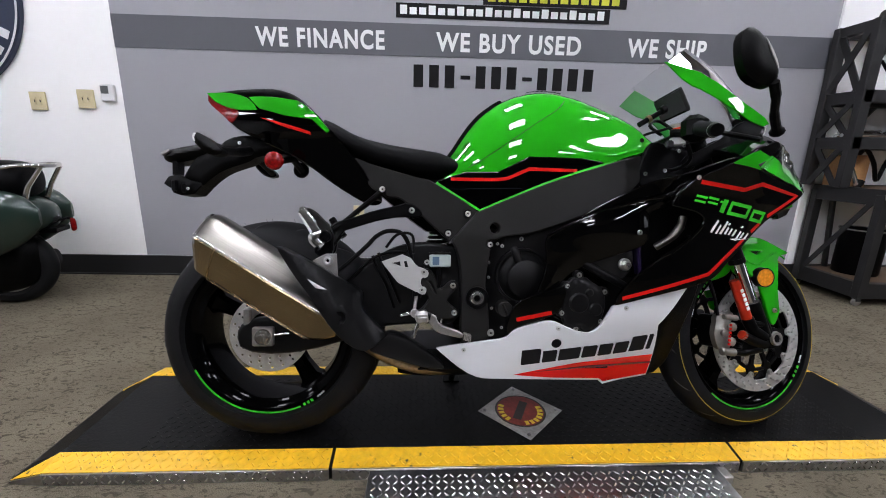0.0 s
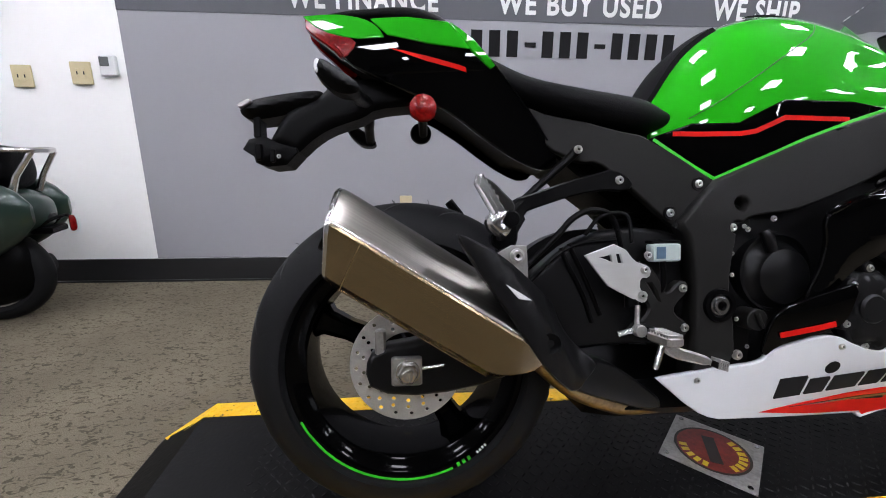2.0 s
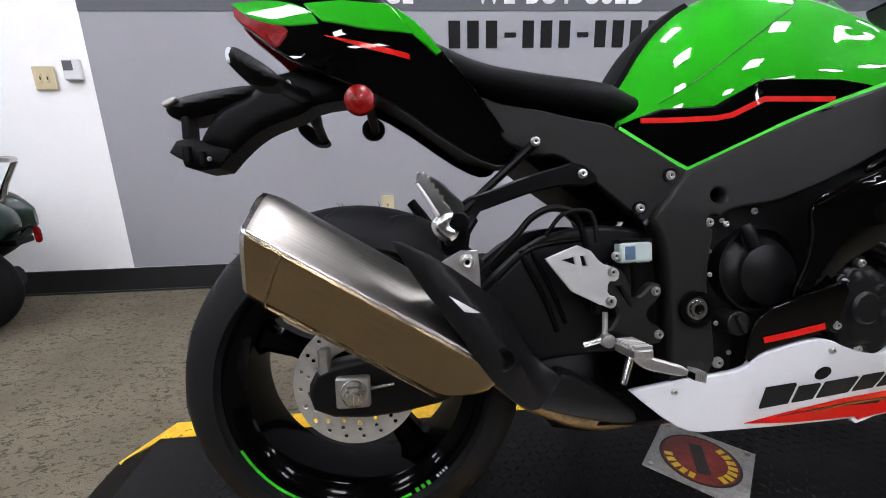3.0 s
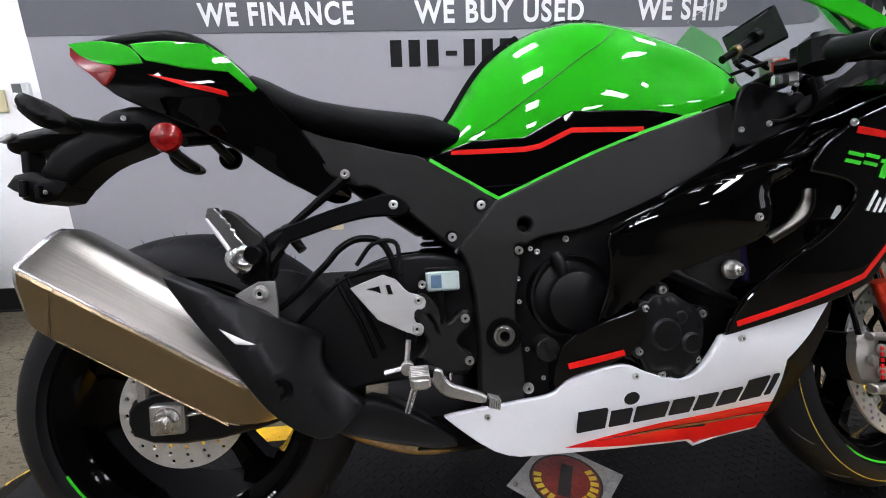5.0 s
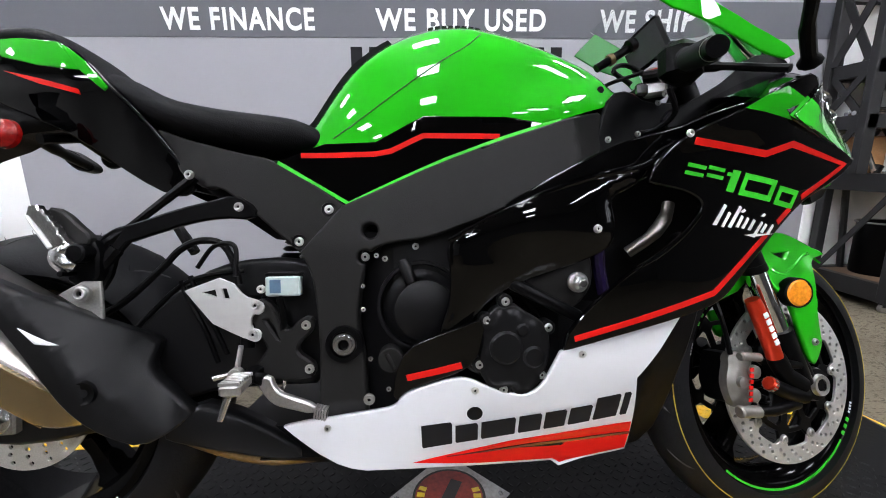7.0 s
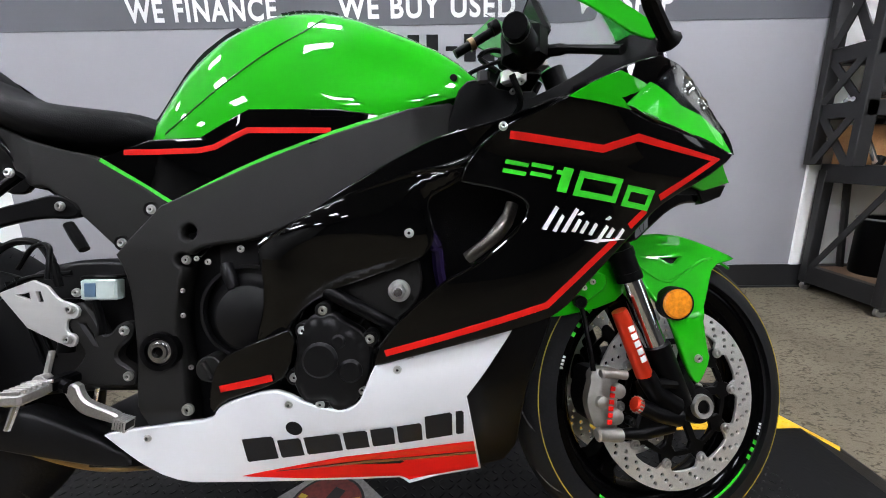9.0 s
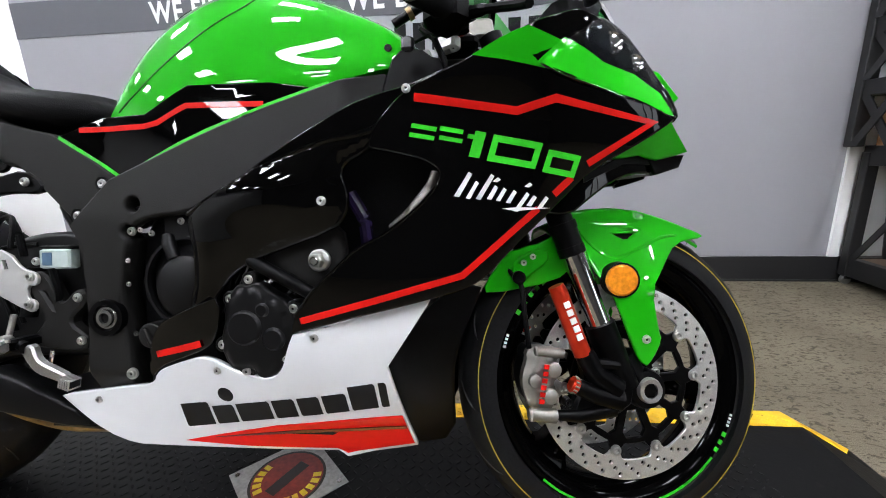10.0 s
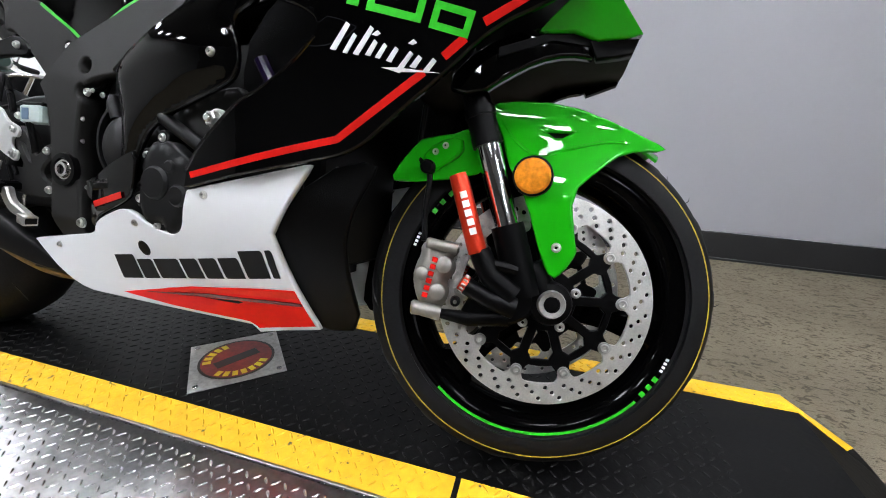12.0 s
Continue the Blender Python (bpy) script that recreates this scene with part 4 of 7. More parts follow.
def line(pts, width, fn, mat, parent, d=0.0014, name="red_line"):
    """A painted line of one width along points in x and z."""
    left, right = [], []
    for i, p in enumerate(pts):
        a = Vector(pts[max(i - 1, 0)])
        b = Vector(pts[min(i + 1, len(pts) - 1)])
        p = Vector(p)
        n0 = (p - a).normalized() if (p - a).length else (b - p).normalized()
        n1 = (b - p).normalized() if (b - p).length else n0
        t = (n0 + n1).normalized()
        n = Vector((-t.y, t.x))
        k = width / 2 / max(0.5, n.dot(Vector((-n0.y, n0.x))))
        left.append(tuple(p + n * k))
        right.append(tuple(p - n * k))
    return panel(name, right + left[::-1], proud(d, fn), mat, parent, thick=0.001, edge=0.0003, back=False, step=0.015)


line([(1.1154, 0.7375), (1.2475, 0.7223), (1.2989, 0.7385), (1.4411, 0.7150), (1.3490, 0.6584)], 0.0094, body, RED, fair)
line([(1.3269, 0.6398), (1.3022, 0.6167)], 0.0094, body, RED, fair)
line([(1.2792, 0.5968), (1.1731, 0.5053), (0.9413, 0.4418)], 0.0088, body, RED, fair)
# model mark: plain angular shapes, white script shapes
mark = lambda pts, mat=RIMGREEN: panel("letter_block", pts, proud(0.0016), mat, fair, thick=0.001, edge=0.0002, back=False, step=0.03)
for w, x, z, h in ((0.032, 1.1096, 0.7021, 0.005), (0.032, 1.1061, 0.6909, 0.005), (0.030, 1.1462, 0.6986, 0.005), (0.030, 1.1448, 0.6872, 0.005), (0.012, 1.1823, 0.6892, 0.005), (0.014, 1.1837, 0.6659, 0.032)):
    mark([(x, z), (x + w, z - 0.16 * w), (x + w + 0.3 * h, z - 0.16 * w + h), (x + 0.3 * h, z + h)])
for x, z, w, h, b in ((1.2076, 0.6605, 0.066, 0.033, 0.008), (1.2836, 0.6463, 0.046, 0.029, 0.0075)):
    quad = lambda i: [(x + 0.3 * i + i, z + i * 0.85), (x + w - i + 0.3 * i, z - 0.16 * w + i * 1.15), (x + w + 0.3 * (h - i) - i, z - 0.16 * w + h - i * 0.85), (x + 0.3 * (h - i) + i, z + h - i * 1.15)]
    panel("letter_block", quad(0), proud(0.0016), RIMGREEN, fair, thick=0.001, edge=0.0002, back=False, step=0.03, holes=[quad(b)])
for x, z, dx, dz, w in ((1.1631, 0.6140, 0.018, 0.031, 0.0070), (1.1792, 0.6111, 0.012, 0.022, 0.0055), (1.1923, 0.6101, 0.019, 0.032, 0.0065), (1.2076, 0.6101, 0.009, 0.017, 0.0060), (1.2199, 0.6081, 0.009, 0.016, 0.0055),
                      (1.2335, 0.6051, 0.009, 0.016, 0.0060), (1.2443, 0.5937, 0.016, 0.024, 0.0060), (1.2623, 0.6010, 0.008, 0.013, 0.0065), (1.2779, 0.5978, 0.010, 0.015, 0.0060), (1.2155, 0.6335, 0.005, 0.004, 0.0060), (1.2594, 0.6268, 0.005, 0.004, 0.0060)):
    mark([(x, z), (x + w, z - 0.0012), (x + w + dx, z + dz - 0.002), (x + 0.35 * w + dx, z + dz + 0.001)], DECAL)
mark([(1.2282, 0.5969), (1.2466, 0.5937), (1.2971, 0.5978), (1.2486, 0.5984)], DECAL)
bolt(1.1059, -body(1.1059, 0.7477) - 0.0005, 0.7477, fair, 0.7)
# inner side panel
SIDE = chaikin([(0.7492, 0.6001), (0.8095, 0.6296), (0.8918, 0.6655), (0.9780, 0.6938), (1.0568, 0.7065), (1.1083, 0.7436), (1.0715, 0.7275), (1.0495, 0.6842), (0.9979, 0.6631), (1.0114, 0.6193), (1.0047, 0.5856), (0.9757, 0.5711), (0.9131, 0.5500), (0.8555, 0.5308), (0.8070, 0.5017), (0.7722, 0.4499), (0.7480, 0.4290), (0.7380, 0.4400), (0.7420, 0.4620), (0.7540, 0.4930), (0.7595, 0.5424)], 3, (5,))
inner = lambda x, z: body(x, z) - 0.016 - 0.05 * max(0, 0.56 - z)
sidep = panel("side_panel", SIDE, pillow(SIDE, lambda x, z: inner(x, z) + 0.010 * math.exp(-((x - 0.90) / 0.09) ** 2 - ((z - 0.62) / 0.045) ** 2), 0.007, 0.034), BLACK, bike, "glossy black side panel", both=True, thick=0.010, edge=0.004, step=0.0065)
bolt(0.9787, -inner(0.9787, 0.6116) - 0.006, 0.6116, sidep, 0.8)
line([(0.6791, 0.3770), (0.7292, 0.3897), (0.7676, 0.3999)], 0.010, proud(-0.010), RED, sidep)
panel("lower_side_panel", chaikin([(0.6570, 0.3335), (0.6791, 0.3575), (0.7172, 0.3719), (0.7616, 0.3880), (0.7910, 0.4057), (0.8065, 0.4744), (0.7675, 0.4597), (0.7280, 0.4447), (0.6796, 0.4223), (0.6618, 0.3805)], 1), proud(-0.012), BLACK, bike, "glossy black lower side panel", both=True, thick=0.008, edge=0.002)
panel("upper_side_panel", chaikin([(0.8381, 0.6457), (0.8574, 0.6608), (0.9394, 0.7047), (1.0081, 0.7368), (1.0463, 0.7494), (1.1092, 0.7620), (1.1697, 0.7876), (1.2584, 0.8118), (1.2195, 0.7639), (1.1242, 0.7293), (1.0573, 0.6863), (0.9712, 0.6762), (0.8856, 0.6496)], 3), proud(-0.036), BLACK, bike, "glossy black upper side panel", both=True, thick=0.008, edge=0.004, step=0.012)
panel("duct_liner", chaikin([(1.13, 0.760), (1.02, 0.715), (0.955, 0.640), (0.955, 0.520), (1.00, 0.480), (1.10, 0.505), (1.20, 0.560), (1.255, 0.650), (1.21, 0.715)], 1), proud(-0.098), PLASTIC, bike, "dark liner behind the side vent", both=True, thick=0.004)
mesh("vent_fin", *tube(smooth_path([(1.135, -0.19, 0.655), (1.125, -0.195, 0.63), (1.10, -0.195, 0.60), (1.065, -0.18, 0.572)]), [0.010] * 6 + [0.0115] * 6 + [0.010] * 7, 14), TITAN2, bike, "dull metal tube behind the side vent")
panel("inner_front_panel", chaikin([(1.125, 0.462), (1.20, 0.488), (1.185, 0.45), (1.163, 0.40), (1.150, 0.34), (1.150, 0.195), (1.078, 0.192), (1.060, 0.25), (1.048, 0.36)], 1), lambda x, z: belly_width(min(x, 1.10), z) - 0.014 - 0.35 * max(0, x - 1.08), PLASTIC, bike, "matt black inner fairing behind the front wheel", both=True, thick=0.01, edge=0.004)
bolt(1.143, -0.182, 0.468, bike, 0.8)
# crown above: headlight, upper cowl and chin
cowl_w = lambda x, z: soft(((1.22, 0.289), (1.27, 0.288), (1.32, 0.273), (1.37, 0.248), (1.42, 0.225), (1.47, 0.202), (1.51, 0.17)), x) + 0.12 * min(0, z - 0.80) - 0.5 * max(0, z - 0.845) - 0.45 * max(0, z - 0.73) * max(0, min(1, (x - 1.34) / 0.12))
panel("upper_cowl", chaikin([(1.232, 0.803), (1.260, 0.821), (1.296, 0.835), (1.324, 0.845), (1.346, 0.843), (1.374, 0.850), (1.405, 0.842), (1.432, 0.820), (1.458, 0.792), (1.479, 0.760), (1.490, 0.735), (1.480, 0.722), (1.40, 0.750), (1.30, 0.765)], 1, (3,)), cowl_w, BLACK, bike, "glossy black upper cowl", both=True, thick=0.008, edge=0.003, step=0.012)
for s in (-1, 1):
    outer_edge = smooth_path([(1.232, s * 0.281, 0.803), (1.296, s * 0.277, 0.834), (1.346, s * 0.254, 0.843), (1.395, s * 0.212, 0.844), (1.434, s * 0.176, 0.820)], 4)
    inner_edge = smooth_path([(1.245, s * 0.150, 0.850), (1.310, s * 0.160, 0.880), (1.365, s * 0.165, 0.893), (1.398, s * 0.140, 0.872), (1.430, s * 0.125, 0.836)], 4)
    mesh("cowl_shoulder", *loft([[a, tuple((a[k] + b[k]) / 2 + (0.004 if k == 2 else 0) for k in range(3)), b, (b[0], b[1], b[2] - 0.006), (a[0], a[1] - s * 0.004, a[2] - 0.006)] for a, b in zip(outer_edge, inner_edge)]), BLACK, bike, "glossy black shoulder under the windscreen")
LAMP = chaikin([(1.359, 0.842), (1.314, 0.806), (1.276, 0.776), (1.302, 0.764), (1.330, 0.758), (1.384, 0.749), (1.432, 0.737), (1.484, 0.727), (1.480, 0.758), (1.456, 0.788), (1.430, 0.815), (1.398, 0.838)], 1, (0, 2, 7))
lamp = panel("headlight", LAMP, proud(0.0055, cowl_w), HEADGLASS, bike, "clear headlight lens over a green and black lamp bowl", both=True, thick=0.0025, edge=0.001, step=0.012)
lamp.visible_shadow = False
panel("lamp_bowl", [(1.306, 0.808), (1.271, 0.777), (1.330, 0.760), (1.384, 0.751), (1.432, 0.739), (1.480, 0.729), (1.460, 0.762), (1.414, 0.781), (1.362, 0.786)], proud(0.0015, cowl_w), GREEN, lamp, "green lower rim of the lamp", both=True, thick=0.001, edge=0.0003, back=False)
panel("lamp_mask", chaikin([(1.356, 0.838), (1.322, 0.806), (1.364, 0.789), (1.414, 0.785), (1.456, 0.764), (1.450, 0.786), (1.426, 0.812), (1.396, 0.834)], 1), proud(0.001, cowl_w), LENS, lamp, "dark lamp mask", both=True, thick=0.001, edge=0.0003, back=False)
for s in (-1, 1):
    for x, z, r in ((1.376, 0.816, 0.012), (1.416, 0.798, 0.010)):
        mesh("projector", *lathe([(0.0001, s * (cowl_w(x, z) + 0.0030)), (r * 0.7, s * (cowl_w(x, z) + 0.0024)), (r, s * (cowl_w(x, z) + 0.0012)), (r * 1.25, s * (cowl_w(x, z) + 0.0028)), (r * 1.35, s * (cowl_w(x, z) - 0.002))], (x, 0, z), 24), CHROME, lamp)
mesh("nose_bridge", *loft([[(x, y, z) for y, z in ((-w, z0), (-w * 0.5, z0 + 0.012), (0, z0 + 0.018), (w * 0.5, z0 + 0.012), (w, z0), (w, z0 - 0.02), (-w, z0 - 0.02))] for x, w, z0 in ((1.36, 0.150, 0.893), (1.405, 0.145, 0.852), (1.446, 0.130, 0.80), (1.480, 0.120, 0.74))]), BLACK, bike, "glossy black nose between the headlights")
chin_w = lambda x, z: soft(((1.34, 0.185), (1.41, 0.152), (1.48, 0.12), (1.545, 0.080)), x) + 0.6 * max(-0.01, z - 0.69)
panel("chin", [(1.412, 0.680), (1.447, 0.715), (1.481, 0.735), (1.500, 0.735), (1.545, 0.697), (1.489, 0.683), (1.455, 0.689)], chin_w, GREEN, bike, "green chin of the front cowl", both=True, thick=0.02, edge=0.003)
mesh("chin_floor", *loft([[(x, -w, z0), (x, -w * 0.2, z0 - 0.006), (x, w * 0.2, z0 - 0.006), (x, w, z0), (x, w, z0 + 0.012), (x, -w, z0 + 0.012)] for x, w, z0 in ((1.36, 0.160, 0.640), (1.43, 0.130, 0.672), (1.49, 0.100, 0.674), (1.540, 0.070, 0.678))]), PLASTIC, bike, "black floor of the chin")
panel("chin_lip", [(1.491, 0.660), (1.480, 0.679), (1.543, 0.690), (1.537, 0.674)], proud(-0.003, chin_w), SATIN, bike, "dark lip under the chin", both=True, thick=0.02, edge=0.003)
panel("chin_underside", chaikin([(1.339, 0.653), (1.411, 0.688), (1.455, 0.690), (1.489, 0.680), (1.491, 0.665), (1.45, 0.663), (1.41, 0.648), (1.37, 0.620), (1.335, 0.592), (1.29, 0.600)], 1), proud(-0.012, chin_w), BLACK, bike, "black underside of the chin", both=True, thick=0.02, edge=0.004)
panel("winglet", [(1.480, 0.826), (1.492, 0.820), (1.522, 0.780), (1.500, 0.762), (1.482, 0.784)], 0.110, GREEN, bike, "green winglet on the nose", both=True, thick=0.012, edge=0.003)
mesh("nose_core", *loft([[(x, -w, z0), (x, w, z0), (x, w, z1), (x, -w, z1)] for x, w, z0, z1 in ((1.20, 0.12, 0.62, 0.84), (1.36, 0.13, 0.64, 0.86), (1.46, 0.10, 0.68, 0.80), (1.50, 0.07, 0.69, 0.76))]), PLASTIC, bike, "black inner nose structure", smooth=False)

# windscreen and its green flanks
rows = []
for t in np.linspace(0, 1, 13):
    cx, cz = (lerp_table(((0, 1.245), (0.3, 1.315), (0.7, 1.40), (1, 1.45)), t), lerp_table(((0, 1.190), (0.3, 1.135), (0.7, 1.010), (1, 0.890)), t))
    ex, ez = (lerp_table(((0, 1.135), (0.35, 1.235), (0.75, 1.325), (1, 1.375)), t), lerp_table(((0, 1.106), (0.35, 1.065), (0.75, 0.972), (1, 0.910)), t))
    w = 0.10 + 0.08 * t
    rows.append([(cx + (ex - cx) * abs(s) ** 2.2, s * w, cz + (ez - cz) * abs(s) ** 2.2) for s in np.linspace(-1, 1, 15)])
sv, sf = loft(rows, closed=False)
k = len(sv)
sv += [(x - 0.002, y * 0.98, z - 0.003) for x, y, z in sv]
sf += [tuple(k + i for i in f[::-1]) for f in sf]
wind = mesh("windscreen", sv, sf, SCREEN, bike, label="clear curved windscreen")
wind.visible_shadow = False
panel("screen_flank", chaikin([(1.128, 1.108), (1.18, 1.088), (1.236, 1.066), (1.322, 0.972), (1.368, 0.912), (1.350, 0.905), (1.29, 0.972), (1.235, 1.022), (1.19, 1.043)], 1, (0,)), lambda x, z: lerp_table(((1.13, 0.105), (1.24, 0.130), (1.32, 0.170), (1.37, 0.205)), x), GREEN, bike, "green flank of the windscreen", thick=0.005, edge=0.002)
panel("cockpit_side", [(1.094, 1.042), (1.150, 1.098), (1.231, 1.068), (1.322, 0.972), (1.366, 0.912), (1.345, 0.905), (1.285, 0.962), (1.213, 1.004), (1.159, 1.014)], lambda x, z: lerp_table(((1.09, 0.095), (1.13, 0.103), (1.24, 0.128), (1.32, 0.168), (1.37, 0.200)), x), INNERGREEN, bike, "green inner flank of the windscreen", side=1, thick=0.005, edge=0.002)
panel("cockpit_liner", chaikin([(1.17, 0.79), (1.26, 0.838), (1.36, 0.880), (1.392, 0.905), (1.380, 0.932), (1.325, 0.930), (1.285, 0.888), (1.22, 0.850), (1.15, 0.82)], 1), 0.150, SATIN, bike, "matt black cockpit liner", both=True, thick=0.006)
mesh("dashboard", *moved(box(-0.07, 0.07, -0.007, 0.007, -0.038, 0.038, 0.006), pose(1.215, 0.0, 1.018, -25, 0, 90)), SMOKED, bike, "smoked flat instrument display")

# -- tank --
ZT = ((0.49, 0.800), (0.52, 0.855), (0.56, 0.925), (0.61, 0.975), (0.67, 1.012), (0.73, 1.032), (0.79, 1.038), (0.85, 1.030), (0.92, 1.006), (0.99, 0.976), (1.05, 0.945), (1.09, 0.918), (1.115, 0.880))
ZS = ((0.49, 0.745), (0.59, 0.760), (0.66, 0.780), (0.75, 0.815), (0.85, 0.825), (0.95, 0.830), (1.05, 0.845), (1.115, 0.850))
TW = ((0.49, 0.085), (0.55, 0.115), (0.62, 0.140), (0.70, 0.153), (0.80, 0.158), (0.90, 0.160), (1.00, 0.150), (1.06, 0.132), (1.10, 0.110), (1.115, 0.085))


def tank_width(x, z):
    zt, zs, w = smoothed(ZT, x), smoothed(ZS, x), smoothed(TW, x)
    c = min(1.0, max(0.0, (z - zs) / (zt - zs)))
    y = w * (1 - c ** 2.3) ** (1 / 2.1)
    dent = 0.016 * math.exp(-((x - 0.93) / 0.10) ** 2 - ((z - 0.885) / 0.035) ** 2)
    return y - dent - 0.12 * max(0, zs - z)


rings = []
for x in np.linspace(0.492, 1.113, 48):
    zt, zs = smoothed(ZT, x), smoothed(ZS, x)
    zb = lerp_table(((0.49, 0.735), (0.585, 0.70), (0.66, 0.73), (0.80, 0.775), (0.93, 0.80), (1.02, 0.83), (1.115, 0.86)), x)
    half = []
    for t in np.linspace(0, 1, 18):
        z = zb + (zs - zb) * t * 3 if t < 1 / 3 else zs + (zt - zs) * math.sin((t - 1 / 3) * 1.5 * math.pi / 2)
        half.append((tank_width(x, z), z))
    half[-1] = (0.0, zt)
    ring = [(x, -y, z) for y, z in half] + [(x, y, z) for y, z in half[-2::-1]]
    rings.append(ring)
tank = mesh("fuel_tank", *loft(rings), GREEN, bike, label="glossy lime green fuel tank with black and red side graphics", sharp=70)
SIDEG = [(0.462, 0.743), (0.546, 0.772), (0.635, 0.772), (0.663, 0.786), (0.719, 0.814), (0.861, 0.812), (0.930, 0.802), (0.851, 0.772), (0.753, 0.737), (0.658, 0.697), (0.585, 0.665)]
flankw = lambda x, z: max(tank_width(max(x, 0.56), z), 0.136 + 0.02 * min(1, max(0, (x - 0.55) / 0.15))) + 0.004
side_g = panel("tank_side_cover", SIDEG, flankw, BLACK, bike, "glossy black tank side cover edged in green", both=True, thick=0.02, edge=0.003, step=0.014)
line([(0.505, 0.754), (0.634, 0.753), (0.661, 0.757), (0.717, 0.782), (0.850, 0.780)], 0.0085, flankw, RED, side_g, 0.0016)
line([(0.466, 0.7425), (0.585, 0.6690), (0.658, 0.7005), (0.753, 0.7405), (0.851, 0.7755), (0.928, 0.7995), (0.96, 0.808)], 0.0055, flankw, RIMGREEN, side_g, 0.0022, "green_line")
# seam along the knee pad, pad behind, screw, faint maker's mark
seam = [(p[0], -tank_width(p[0], p[1]) - 0.0002, p[1]) for p in smooth_path([(0.556, 0.790, 0), (0.60, 0.815, 0), (0.66, 0.855, 0), (0.75, 0.918, 0), (0.80, 0.952, 0), (0.83, 0.985, 0)], 6)]
mesh("tank_seam", *tube(seam, 0.0012, 6), material("dark_seam", (0.006, 0.09, 0.003), 0.4), tank)
pads = []
for x in np.linspace(0.497, 0.66, 14):
    zt = smoothed(ZT, x)
    pads.append([(x - 0.005, y, zt + 0.004 - 2.2 * y * y * (1 if x < 0.6 else 1.2)) for y in np.linspace(-0.052, 0.052, 9)] + [(x + 0.006, y, zt - 0.008 - 2.2 * y * y) for y in np.linspace(0.052, -0.052, 9)])
mesh("tank_pad", *loft(pads), SEAT, bike, "black rubber tank pad")
mesh("bolt", *disc_solid(0.0065, -tank_width(1.05, 0.875) - 0.003, -tank_width(1.05, 0.875) + 0.004, (1.05, 0, 0.875), 14), SATIN, tank)
for k in range(8):
    x = 0.735 + 0.0135 * k
    mesh("letter_block", *strip((x, -0.052, smoothed(ZT, x) - 0.0052), (x + 0.010, -0.052, smoothed(ZT, x + 0.01) - 0.0052), (x + 0.011, -0.036, smoothed(ZT, x + 0.011) - 0.0012), (x + 0.001, -0.036, smoothed(ZT, x) - 0.0012), 0.0012), INK, tank, smooth=False)

# rods added along the black panels' edges to catch highlight lines
def lip(pts, fn, r, mat, parent, k=6, d=0.0):
    mesh("highlight_lip", *tube([(p[0], -fn(p[0], p[1]) - d, p[1]) for p in smooth_path([(x, z, 0) for x, z in pts], k)], r, 8), mat, parent)


lip([(0.7530, 0.5982), (0.8094, 0.6277), (0.8917, 0.6636), (0.9780, 0.6919), (1.0549, 0.7056), (1.1055, 0.7418)], inner, 0.0045, BLACK, sidep, d=-0.008)
lip([(0.9336, 0.4499), (0.9609, 0.4842), (0.9950, 0.5154), (1.0310, 0.5445), (1.0723, 0.5668), (1.1123, 0.5971), (1.1417, 0.6288)], body, 0.0026, BLACK, fair, d=-0.001)

# -- frame --
SPAR = chaikin([(0.580, 0.660), (0.655, 0.692), (0.745, 0.730), (0.840, 0.764), (0.919, 0.788), (0.994, 0.813), (1.024, 0.822), (1.048, 0.830), (1.055, 0.800), (1.042, 0.765), (1.020, 0.745), (0.996, 0.730), (0.931, 0.694), (0.831, 0.648), (0.765, 0.625), (0.720, 0.610), (0.650, 0.604),
                (0.623, 0.592), (0.610, 0.571), (0.601, 0.529), (0.594, 0.477), (0.596, 0.442), (0.604, 0.397), (0.606, 0.340), (0.606, 0.300), (0.545, 0.290), (0.537, 0.340), (0.541, 0.411), (0.538, 0.481), (0.534, 0.525), (0.525, 0.564), (0.512, 0.586)], 1, (0, 31, 24, 25))
spar_w = lambda x, z: 0.172 - 0.09 * max(0, z - 0.60) + 0.05 * max(0, min(0.3, x - 0.6)) - 0.55 * max(0, x - 0.98) - 0.5 * max(0, 0.34 - z)
frm = panel("main_frame", SPAR, spar_w, FRAME, bike, "satin dark grey twin spar frame", both=True, thick=0.045, edge=0.005, step=0.02, holes=[circle(0.623, 0.620, 0.0180, 28), circle(0.613, 0.576, 0.0165, 28)])
bolt(0.613, -spar_w(0.613, 0.576) + 0.012, 0.576, frm, 0.9)
mesh("hole_liner", *disc_solid(0.02, -0.150, -0.145, (0.622, 0, 0.600), 20), PLASTIC, frm)
for x, z in ((0.618, 0.403), (0.608, 0.527), (0.608, 0.487), (0.632, 0.578)):
    bolt(x, -0.165, z, frm, 0.5)
mesh("pivot_ring", *lathe([(0.020, 0.004), (0.022, -0.006), (0.030, -0.006), (0.032, 0.004)], (0.576, -spar_w(0.576, 0.432), 0.432), 32), SATIN, frm)
mesh("pivot_bolt", *lathe([(0.008, -0.002), (0.009, -0.009), (0.014, -0.009), (0.0155, -0.004), (0.0185, -0.004), (0.0195, 0.004)], (0.576, -spar_w(0.576, 0.432), 0.432), 24), STEEL, frm)
mesh("pivot_socket", *disc_solid(0.0085, -0.004, 0.004, (0.576, -spar_w(0.576, 0.432), 0.432), 6), SATIN, frm)
bolt(0.615, -0.172, 0.337, frm, 1.15)
SUB = chaikin([(0.222, 0.822), (0.293, 0.790), (0.388, 0.760), (0.460, 0.745), (0.577, 0.664), (0.507, 0.583), (0.473, 0.615), (0.429, 0.655), (0.403, 0.679), (0.362, 0.708), (0.335, 0.705), (0.31, 0.722), (0.283, 0.735)], 1, (4, 5))
